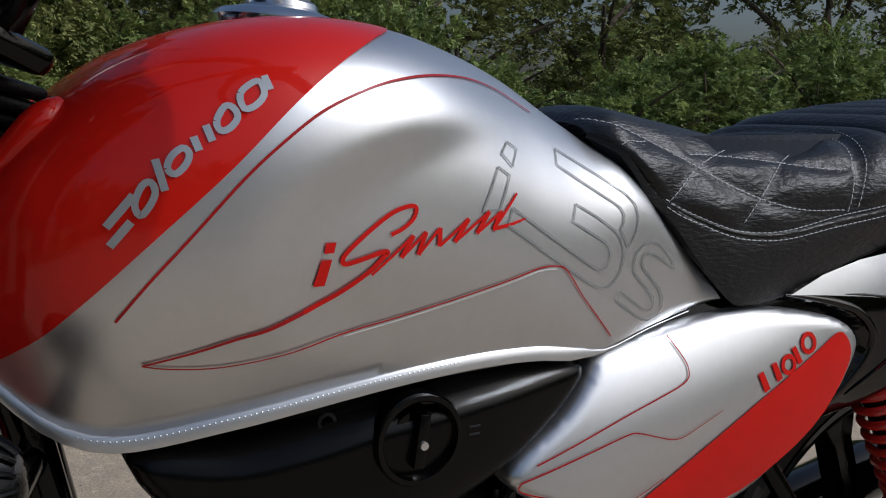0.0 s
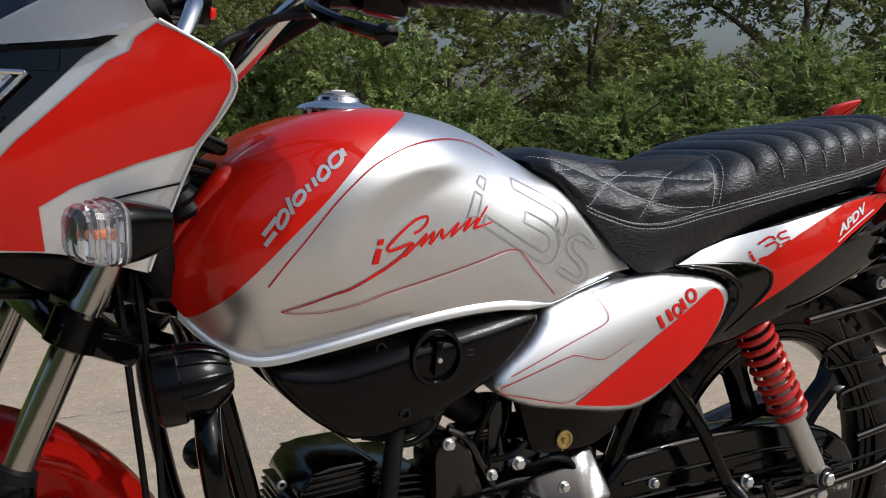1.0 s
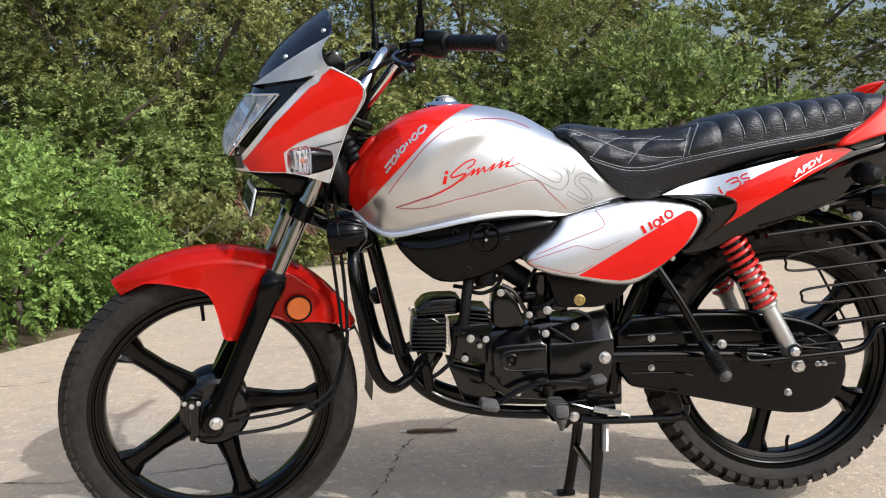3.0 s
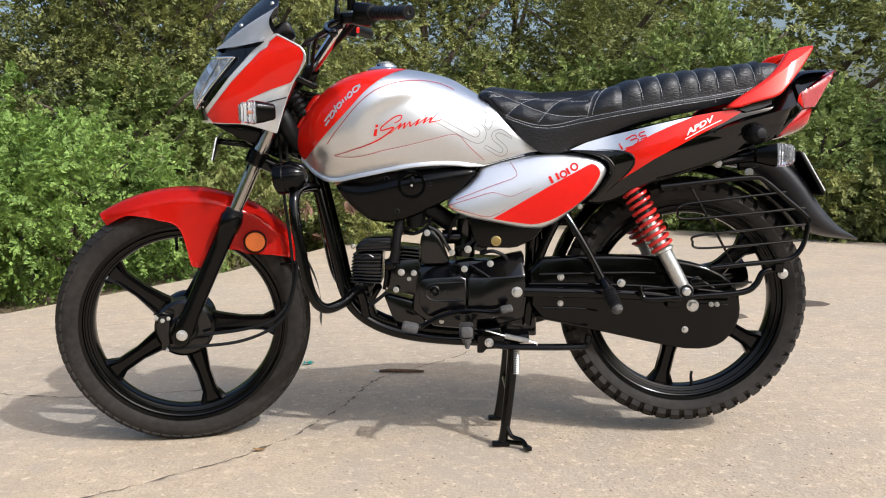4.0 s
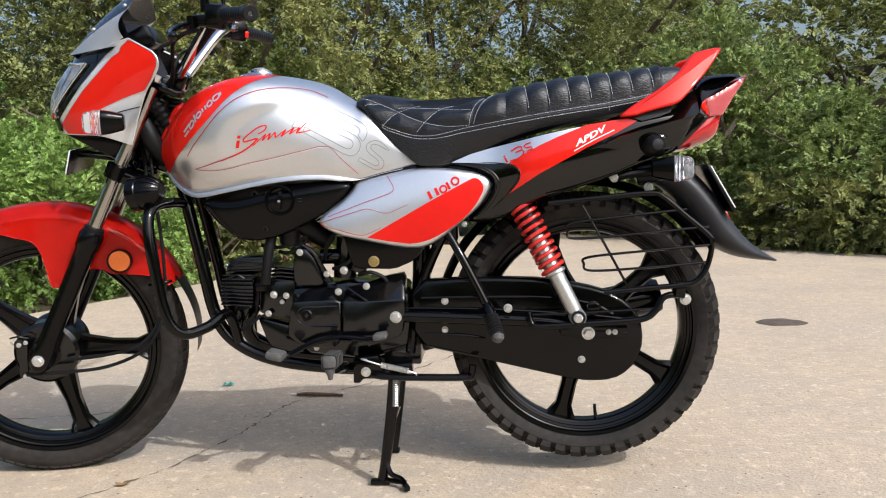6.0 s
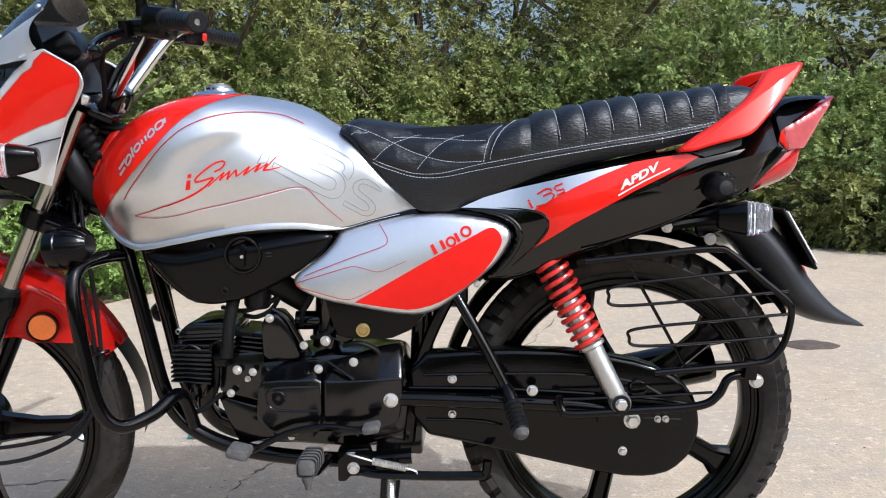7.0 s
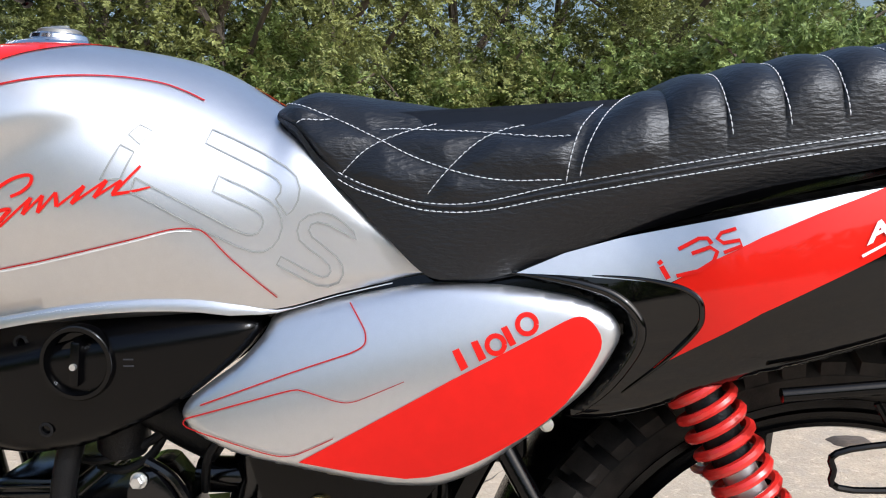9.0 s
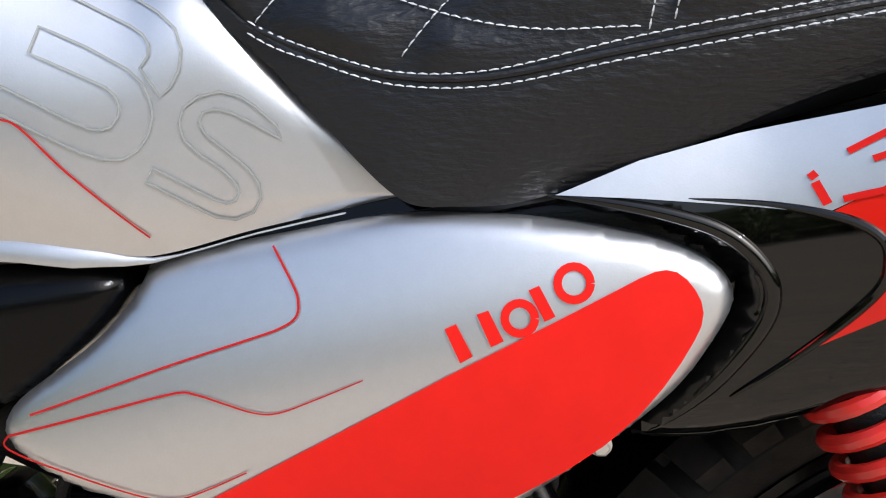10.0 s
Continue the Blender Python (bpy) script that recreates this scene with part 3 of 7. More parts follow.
tail_cowl = part("tail_cowl", shell(rounded(COWL, 0.2), cowl_y, 0.05, 0.012, 0.005), GLOSSBLACK, bike, "glossy black tail cowl with silver and red graphics", angle=50)
part("silver_area", cover([(0.340, 0.7385), (0.381, 0.7555), (0.427, 0.7685), (0.473, 0.7785), (0.543, 0.7945), (0.60, 0.806), (0.638, 0.812), (0.6085, 0.8017), (0.5772, 0.7897), (0.5348, 0.771), (0.4975, 0.7511), (0.464, 0.732), (0.428, 0.7345), (0.381, 0.7372)], lambda x, z: cowl_y(x, z, 0.0012)), SILVER, tail_cowl)
part("panel_ring", tube([cowl_y(x, z, -0.0015) for x, z in ((0.336, 0.7385), (0.365, 0.7350), (0.395, 0.7295), (0.420, 0.7215), (0.437, 0.708), (0.4445, 0.692), (0.440, 0.672), (0.420, 0.640), (0.396, 0.614))], [0.001, 0.003, 0.0042, 0.0045, 0.0045, 0.0045, 0.0045, 0.004, 0.001], seg=12), GLOSSBLACK, tail_cowl, "raised black lip round the side cover")
part("colour_ridge", tube([cowl_y(x, z, 0.0005) for x, z in ((0.40, 0.7375), (0.44, 0.7355), (0.465, 0.7315), (0.4785, 0.7275), (0.4878, 0.7205), (0.4905, 0.711), (0.4885, 0.698), (0.475, 0.679), (0.455, 0.6575), (0.43, 0.634))], [0.0005, 0.0016, 0.0024, 0.0026, 0.0026, 0.0026, 0.0026, 0.0024, 0.0016, 0.0005], seg=10), GLOSSBLACK, tail_cowl)
part("red_area", cover([(0.4625, 0.7303), (0.4975, 0.7521), (0.5348, 0.772), (0.5772, 0.7907), (0.6085, 0.8027), (0.6334, 0.813), (0.6845, 0.821), (0.7237, 0.826), (0.7460, 0.8205), (0.7026, 0.7961), (0.6357, 0.7645), (0.6225, 0.757), (0.5768, 0.7333), (0.5353, 0.7113), (0.4947, 0.6852), (0.4545, 0.659), (0.4739, 0.6806), (0.483, 0.690), (0.4869, 0.6987), (0.4887, 0.7111), (0.4861, 0.7202), (0.4769, 0.7265)], lambda x, z: cowl_y(x, z, 0.0014)), RED, tail_cowl)

# ---- air cover under the tank ----
AIR = [(-0.238, 0.668), (-0.140, 0.694), (-0.053, 0.708), (0.024, 0.711), (0.095, 0.704), (0.115, 0.692), (0.093, 0.663), (0.040, 0.621), (-0.047, 0.580), (-0.108, 0.569), (-0.150, 0.574), (-0.192, 0.606), (-0.224, 0.640)]


AIR_FOLD = [(-0.238, 0.662), (-0.219, 0.659), (-0.169, 0.653), (-0.122, 0.660), (-0.072, 0.671), (-0.013, 0.679), (0.057, 0.689), (0.115, 0.697)]


def air_y(x, z, out=0.0):
    """An upright face, folded softly into a shoulder that leans in under the tank."""
    d = z - lerp_at(AIR_FOLD, x)
    lean = 0.003 * math.log1p(math.exp(min(40.0, d / 0.003)))
    return Vector((x, -(0.1265 - 1.25 * lean - 1.7 * min(0.0, d) ** 2 - 0.75 * (x + 0.04) ** 2 + out), z))


air_cover = part("air_cover", shell(rounded(AIR, 0.2), air_y, 0.045, 0.010, 0.006), SATINBLACK, bike, "satin black air filter cover below the tank", angle=50)
part("air_box", prism([(-0.13, 0.675), (0.09, 0.685), (0.06, 0.64), (-0.04, 0.60), (-0.10, 0.60)], -0.085, 0.085, 0.01), SATINBLACK, air_cover)
kx, kz = -0.0455, 0.662
knob = part("knob", lathe([(0.0335, -0.006), (0.0340, 0.006), (0.0325, 0.0085), (0.0290, 0.0085), (0.0275, 0.006), (0.0265, -0.004), (0.021, -0.005), (0.0195, 0.001), (0, 0.002)], (kx, -0.122, kz), (0, -1, 0), 48), FRAMEBLACK, air_cover, "round black turning knob with a grip bar")
part("grip_bar", box((0.009, 0.012, 0.040), pose(kx, -0.127, kz, 0, 6, 0), 0.002), SATINBLACK, knob)
part("screw", lathe([(0.003, 0), (0.003, 0.003), (0, 0.003)], (kx, -0.133, kz - 0.002), (0, -1, 0), 10), ZINC, knob)
for dx, dz in ((0.0, 0.003), (0.0, -0.003)):
    part("cast_mark", box((0.009, 0.0012, 0.0012), pose(0.0 + dx, air_y(0.0, 0.662).y, 0.662 + dz)), GREYBLACK, air_cover)
for hx, hz in ((-0.107, 0.676), (-0.083, 0.598)):
    part("recess", lathe([(0.007, 0.002), (0.0045, 0.0025), (0.0045, -0.01), (0, -0.01)], (hx, air_y(hx, hz).y, hz), (0, -1, 0), 16), RUBBER, air_cover)

# ---- wheels ----
def wheel(name, center, R, label, m=None, knobby=False, hub_left=True):
    """Cast five-spoke wheel with its tyre; the axle runs along y."""
    c = Vector(center)
    rim_r = R - 0.063
    prof = [(rim_r - 0.030, -0.012), (rim_r - 0.027, -0.019), (rim_r - 0.0225, -0.021), (rim_r - 0.0215, -0.0185), (rim_r - 0.0165, -0.0205), (rim_r - 0.0155, -0.0245), (rim_r - 0.0105, -0.0262), (rim_r - 0.0095, -0.0235), (rim_r - 0.0055, -0.026), (rim_r - 0.004, -0.034), (rim_r + 0.004, -0.036), (rim_r + 0.004, -0.030), (rim_r - 0.002, -0.026)]
    prof += [(r, -y) for r, y in prof[::-1]]
    w = part(name, lathe(prof, c, (0, 1, 0), 96, True), RIMBLACK, bike, label, m)
    tp = [(rim_r - 0.001, -0.030), (rim_r + 0.010, -0.037), (rim_r + 0.028, -0.042), (rim_r + 0.044, -0.039), (R - 0.010, -0.030), (R - 0.003, -0.017), (R, 0)]
    tp += [(r, -y) for r, y in tp[-2::-1]]
    bm = lathe([(r - (0.012 if knobby and r > R - 0.02 else 0), y) for r, y in tp], c, (0, 1, 0), 128)
    tyre = part("tyre", bm, TYRE, w, "black rubber tyre" + (" with deep block tread" if knobby else " with a road tread"), m)
    # tread: blocks on the rear, slanted raised ribs on the front
    bm = bmesh.new()
    n = 52 if knobby else 72
    rows = [(-0.040, -0.020, 0.0155, 0.0), (-0.016, -0.001, 0.010, 0.35), (0.001, 0.016, 0.010, 0.85), (0.020, 0.040, 0.0155, 0.5)] if knobby else [(-0.0385, -0.019, 0.003, 0.0), (-0.015, -0.002, 0.002, 0.5), (0.002, 0.015, 0.002, 0.0), (0.019, 0.0385, 0.003, 0.5)]

    def tr(y):
        return lerp_at([(-0.042, rim_r + 0.028), (-0.039, rim_r + 0.044), (-0.030, R - 0.010), (-0.017, R - 0.003), (0, R), (0.017, R - 0.003), (0.030, R - 0.010), (0.039, rim_r + 0.044), (0.042, rim_r + 0.028)], y) - (0.012 if knobby else 0)

    for k in range(n):
        for y0, y1, h, ph in rows:
            a0 = 2 * math.pi * (k + ph) / n
            wdt = 2 * math.pi / n * (0.62 if knobby else 0.74)
            sl = 0.25 * wdt if knobby else 0.6 * wdt
            vs = []
            for rr in (-0.004, h + (0.002 if knobby else 0)):
                for yy, aa in ((y0, a0), (y1, a0 + sl), (y1, a0 + sl + wdt), (y0, a0 + wdt)):
                    nrm = 1 if abs(yy) < 0.02 else 0.8
                    r = tr(yy) + rr * nrm
                    vs.append(bm.verts.new(c + Vector((r * math.cos(aa), yy * (1 + ((0.12 if knobby else 0.05) if rr > 0 and abs(yy) > 0.025 else 0)), r * math.sin(aa)))))
            for q in ((4, 5, 6, 7), (0, 1, 5, 4), (1, 2, 6, 5), (2, 3, 7, 6), (3, 0, 4, 7)):
                bm.faces.new([vs[i] for i in q])
    t = part("tread", bm, TYRE, w, "", m, smooth=False)
    tagged(t, kind="stuff")
    # hub and spokes
    part("hub", lathe([(0.0, -0.060), (0.062, -0.060), (0.072, -0.052), (0.074, -0.02), (0.060, 0.0), (0.074, 0.02), (0.074, 0.05), (0.0, 0.055)], c, (0, 1, 0), 48), RIMBLACK, w, "", m)
    a_start = radians(40 if knobby else 68)
    for k in range(5):
        a = a_start + k * 2 * math.pi / 5
        d, e = Vector((math.cos(a), 0, math.sin(a))), Vector((-math.sin(a), 0, math.cos(a)))
        bm = bmesh.new()
        stations = [(0.05, 0.034, 0.020), (0.085, 0.026, 0.019), (0.14, 0.018, 0.017), (rim_r - 0.06, 0.019, 0.016), (rim_r - 0.032, 0.034, 0.016), (rim_r - 0.02, 0.05, 0.014)]
        rings = []
        for r, hw, hy in stations:
            q = [(-hw, -hy * 0.55), (-hw * 0.72, -hy), (-hw * 0.45, -hy * 0.55), (hw * 0.45, -hy * 0.55), (hw * 0.72, -hy), (hw, -hy * 0.55), (hw, hy * 0.6), (0, hy), (-hw, hy * 0.6)]
            rings.append([bm.verts.new(c + d * r + e * t + Vector((0, y, 0))) for t, y in q])
        for A, B in zip(rings, rings[1:]):
            for i in range(len(A)):
                bm.faces.new((A[i], A[(i + 1) % len(A)], B[(i + 1) % len(A)], B[i]))
        part("spoke", bm, RIMBLACK, w, "", m, angle=28)
    va = a_start + (3.3 if knobby else 0.35) * 2 * math.pi / 5
    d = Vector((math.cos(va), 0, math.sin(va)))
    part("valve", tube([c + d * (rim_r - 0.024), c + d * (rim_r - 0.045), c + d * (rim_r - 0.062) + Vector((0, -0.012, 0))], [0.005, 0.004, 0.004], seg=8), RUBBER, w, "", m)
    return w


RAKE = radians(25.5)
AXIS = Vector((math.sin(RAKE), 0, math.cos(RAKE)))
FAX = Vector((-0.648, 0, 0.314))
PIVOT = FAX + Vector((math.cos(RAKE), 0, -math.sin(RAKE))) * 0.04
STEER = Matrix.Translation(PIVOT) @ Matrix.Rotation(radians(13.0), 4, AXIS) @ Matrix.Translation(-PIVOT)
RAX = Vector((0.642, 0, 0.350))
front_wheel = wheel("front_wheel", FAX, 0.318, "black cast five-spoke front wheel", STEER)
rear_wheel = wheel("rear_wheel", RAX, 0.318, "black cast five-spoke rear wheel with block tread tyre", None, True)

# ---- front fork ----
fork = None
for y in (-0.098, 0.098):
    foot = FAX + Vector((0, y, 0))
    joint = foot + AXIS * 0.315
    top = foot + AXIS * 0.69
    lower = part("fork_leg", join(lathe([(0.0, -0.035), (0.016, -0.034), (0.026, -0.02), (0.027, 0.02), (0.022, 0.05), (0.0225, 0.24), (0.024, 0.28), (0.027, 0.284), (0.028, 0.315), (0.024, 0.325), (0.0, 0.325)], foot, AXIS, 28)), SATINBLACK, bike, "black fork slider with a chrome upper tube", STEER)
    part("upper_tube", lathe([(0.0165, 0.31), (0.0165, 0.69), (0.018, 0.692), (0.018, 0.70), (0.0, 0.702)], foot, AXIS, 24), STANCHION, lower, "chrome fork tube", STEER)
    part("dust_seal", lathe([(0.0165, 0.322), (0.023, 0.325), (0.022, 0.335), (0.0165, 0.338)], foot, AXIS, 24), RUBBER, lower, "", STEER)
    part("axle_nut", hexbolt(foot + Vector((0, -0.028 if y < 0 else 0.028, 0)), 0.011, 0.012, (0, -1 if y < 0 else 1, 0)), ZINC, lower, "", STEER)
    part("clamp_collar", lathe([(0.018, 0.455), (0.026, 0.458), (0.027, 0.490), (0.018, 0.493)], foot, AXIS, 24), SATINBLACK, lower, "", STEER)

# ---- front mudguard ----
LOWER_EDGE = [(27, 0.345), (36, 0.300), (47, 0.252), (56, 0.240), (63, 0.215), (67, 0.172), (70, 0.166), (80, 0.166), (83, 0.19), (89, 0.258), (99, 0.284), (110, 0.312), (118, 0.329), (123, 0.345)]


def guard(theta, v, out=0.0):
    """theta in degrees round the axle; v from -1 (near edge) over the crown to 1."""
    r0 = lerp_at([(24, 0.358), (45, 0.362), (75, 0.358), (100, 0.352), (124, 0.350)], theta)
    half = lerp_at([(24, 0.050), (60, 0.064), (90, 0.064), (110, 0.056), (124, 0.020)], theta)
    a = abs(v)
    rl = lerp_at(LOWER_EDGE, theta)
    if a < 0.55:
        k = a / 0.55
        y, r = half * math.sin(k * math.pi / 2) ** 0.9, r0 - 0.030 * (1 - math.cos(k * math.pi / 2))
        r -= 0.004 * ease(0.35, 0.6, k)
    else:
        k = (a - 0.55) / 0.45
        r1 = min(r0 - 0.034, 9)
        r = r1 + (min(rl, r1) - r1) * k
        y = half + 0.006 * k
    t = radians(theta)
    sg = -1 if v < 0 else 1
    return FAX + Vector((r * math.cos(t), sg * (y + out), r * math.sin(t)))


bm = grid(lambda t, v: guard(t, v), span(27, 123, 64), span(-1, 1, 44))
bmesh.ops.solidify(bm, geom=bm.faces[:], thickness=0.003)
mudguard = part("front_mudguard", bm, RED, bike, "glossy red front mudguard with side skirts", STEER, angle=60)
part("mud_flap", grid(lambda t, v: FAX + Vector((lerp_at([(-6, 0.345), (10, 0.352), (28, 0.352)], t) * math.cos(radians(t)), v * 0.045, (0.352 - 0.02 * abs(v) ** 3) * math.sin(radians(t)))), span(-4, 30, 14), span(-1, 1, 10)), RUBBER, mudguard, "black rubber flap", STEER)
rc = STEER.inverted() @ Vector((-0.445, -0.072, 0.524))
refl = part("reflector", lathe([(0.0, 0.009), (0.024, 0.008), (0.026, 0.0)], (rc.x, -0.072, rc.z), (0, -1, 0), 32), ORANGE, mudguard, "round orange reflector", STEER)
part("reflector_ring", lathe([(0.026, 0.0), (0.026, 0.0095), (0.0282, 0.0095), (0.029, 0.0)], (rc.x, -0.072, rc.z), (0, -1, 0), 32), SATINBLACK, refl, "", STEER)

# ---- headlamp fairing (turns with the fork) ----
F_NOSE = [(0.80, -0.560), (0.83, -0.575), (0.86, -0.584), (0.885, -0.588), (0.91, -0.583), (0.94, -0.568), (0.965, -0.550), (0.985, -0.535), (1.0, -0.527), (1.04, -0.505)]
F_REAR = [(0.80, -0.398), (0.83, -0.388), (0.86, -0.378), (0.90, -0.363), (0.925, -0.352), (0.95, -0.335), (0.975, -0.322), (0.99, -0.323), (1.005, -0.332), (1.02, -0.358), (1.037, -0.388)]


def fair_a(z, a, side=-1, out=0.0):
    x0, xr = lerp_at(F_NOSE, z), lerp_at(F_REAR, z)
    half = 0.088 + 0.40 * (xr + 0.575)
    return Vector((x0 + (xr - x0) * a**1.5 - out * (1 - a), side * (half * a**0.5 + out * min(1, 2 * a)), z))


def fair_xz(x, z, out=0.001, side=-1):
    x0, xr = lerp_at(F_NOSE, z), lerp_at(F_REAR, z)
    a = min(1.0, max(0.0, (x - x0) / (xr - x0))) ** (1 / 1.5)
    p = fair_a(z, a, side, out)
    return Vector((x, p.y, z))


def fair_floor(a):
    """Height of the fairing's lower edge from nose to rear."""
    return lerp_at([(0, 0.832), (0.45, 0.828), (0.7, 0.826), (1, 0.806)], a)


AS = [k**1.4 for k in span(0, 1, 40)]
def fair_top(a):
    """Height of the fairing's upper edge, hidden under the visor at the nose."""
    return lerp_at([(0, 0.998), (0.4, 1.000), (0.58, 1.012), (0.72, 1.026), (1, 1.036)], a)


def lamp_edge(z):
    x0, xr = lerp_at(F_NOSE, z), lerp_at(F_REAR, z)
    xl = -0.577 + 0.100 * ((z - 0.862) / 0.123) ** 1.15
    return max(0.02, min(1.0, (xl - x0) / (xr - x0))) ** (1 / 1.5)


def open_front(bm):
    """Cuts the headlamp's opening out of a skin of the fairing."""
    def inside(v):
        z = v.co.z
        if not 0.864 < z < 0.985:
            return False
        x0, xr = lerp_at(F_NOSE, z), lerp_at(F_REAR, z)
        return max(0.0, (v.co.x - x0) / (xr - x0)) ** (1 / 1.5) < lamp_edge(z) + 0.01
    bmesh.ops.delete(bm, geom=[f for f in bm.faces if all(inside(v) for v in f.verts)], context="FACES")


bm = grid(lambda k, a: fair_a(fair_floor(abs(a)) + (fair_top(abs(a)) - fair_floor(abs(a))) * k, abs(a), -1 if a < 0 else 1), span(0, 1, 60), [-a for a in AS[::-1]] + AS[1:])
open_front(bm)
bmesh.ops.solidify(bm, geom=bm.faces[:], thickness=0.003)
fairing = part("headlamp_fairing", bm, PALESILVER, bike, "silver and red headlamp fairing with a dark visor", STEER, angle=60)
bm = grid(lambda k, a: fair_a(fair_floor(abs(a)) + 0.003 + (fair_top(abs(a)) - fair_floor(abs(a)) - 0.006) * k, 0.02 + 0.965 * abs(a), -1 if a < 0 else 1, -0.007), span(0, 1, 20), [-a for a in AS[::-1]] + AS[1:])
open_front(bm)
part("inner_skin", bm, SATINBLACK, fairing, "black inside of the fairing", STEER, angle=60)
F_RED = [(-0.385, 1.031), (-0.362, 1.021), (-0.334, 1.003), (-0.326, 0.990), (-0.327, 0.975), (-0.340, 0.948), (-0.357, 0.924), (-0.405, 0.908), (-0.453, 0.888), (-0.481, 0.869), (-0.477, 0.829), (-0.545, 0.831), (-0.560, 0.850), (-0.494, 0.927), (-0.424, 0.996), (-0.408, 1.005), (-0.402, 1.018)]
for side in (-1, 1):
    part("red_flank", cover(F_RED, lambda x, z: fair_xz(x, z, 0.0016, side)), RED, fairing, "glossy red flank", STEER)
    part("black_surround", cover([(-0.530, 0.990), (-0.48, 1.007), (-0.430, 1.017), (-0.413, 1.019), (-0.440, 1.000), (-0.50, 0.938), (-0.566, 0.858), (-0.579, 0.866), (-0.553, 0.905), (-0.506, 0.962), (-0.486, 0.985)], lambda x, z: fair_xz(x, z, 0.0018, side)), GLOSSBLACK, fairing, "", STEER)
    part("trim_line", band([(-0.561, 0.8485), (-0.494, 0.928), (-0.424, 0.997), (-0.4075, 1.006), (-0.402, 1.018), (-0.385, 1.0315)], 0.0015, lambda x, z: fair_xz(x, z, 0.0022, side), 1), ALU, fairing, "", STEER)


for side in (-1, 1):
    part("edge_trim", tube([fair_a(z, 1.0, side, 0.001) for z in span(0.808, 1.034, 24)], 0.0017, raw=True, seg=8), PALESILVER, fairing, "pale edge of the fairing", STEER)
    part("seam", band([(-0.452, 0.868), (-0.41, 0.880), (-0.366, 0.890)], 0.0022, lambda x, z: fair_xz(x, z, 0.0016, side), 3), RUBBER, fairing, "", STEER)


def lamp(out, dish=0.0):
    return lambda z, v: fair_a(z, lamp_edge(z) * abs(v), -1 if v < 0 else 1, out) + Vector((dish * (1 - abs(v) ** 2.0) * math.sin((z - 0.862) / 0.123 * math.pi), 0, 0))


facet = random.Random(4)
FACETS = {}


def reflector(z, v):
    """A bright dish broken into flat facets."""
    key = (round(z, 4), round(v, 4))
    if key not in FACETS:
        FACETS[key] = Vector((facet.uniform(-0.006, 0.006), facet.uniform(-0.003, 0.003), facet.uniform(-0.003, 0.003)))
    return lamp(-0.004, 0.040)(z, v) + FACETS[key]


headlamp = part("headlamp", grid(reflector, span(0.863, 0.985, 9), span(-0.98, 0.98, 16)), REFLECTOR, fairing, "clear headlamp with a bright faceted reflector", STEER, smooth=False)
glass = part("lens", grid(lamp(0.007), span(0.863, 0.985, 14), span(-1, 1, 24)), CLEAR, headlamp, "clear lens", STEER, angle=60)
glass.visible_shadow = False
for side in (-1, 1):
    part("lamp_trim", tube([lamp(0.007)(z, side * 0.99) for z in span(0.863, 0.984, 12)], 0.0022, raw=True, seg=8), CHROME, headlamp, "", STEER)
    part("inner_bar", tube([lamp(0.001, 0.012)(z, side * (0.50 + 0.10 * math.sin((z - 0.863) * 26))) for z in span(0.866, 0.982, 8)], 0.0035, raw=True, seg=8), CHROME, headlamp, "", STEER)
part("bulb", lathe([(0.0, 0.02), (0.010, 0.017), (0.012, 0.0), (0.016, -0.01), (0, -0.01)], (-0.552, 0, 0.93), (-1, 0, 0.2), 16), ALU, headlamp, "", STEER)
part("brow", grid(lambda z, v: fair_a(z, 0.50 * abs(v), -1 if v < 0 else 1, 0.0024), span(0.986, 1.006, 4), span(-1, 1, 20)), GLOSSBLACK, fairing, "", STEER)


part("nose_band", grid(lambda z, v: fair_a(z, 0.24 * abs(v), -1 if v < 0 else 1, 0.0028), span(0.836, 0.862, 4), span(-1, 1, 20)), GLOSSBLACK, fairing, "", STEER)


def visor_mid(k):
    return smooth_path([(-0.530, 0, 1.002), (-0.508, 0, 1.040), (-0.472, 0, 1.080), (-0.420, 0, 1.125), (-0.368, 0, 1.160)], 12)[round(k * 48)]


def visor_edge(k):
    return Vector((-0.530, -0.078, 1.003)).lerp(Vector((-0.377, -0.166, 1.098)), k) + Vector((0, -0.012, 0.004)) * math.sin(k * math.pi)


def visor(k, v):
    c, e = visor_mid(k), visor_edge(k)
    return Vector((c.x + (e.x - c.x) * v * v, -e.y * v, c.z + (e.z - c.z) * v * v))


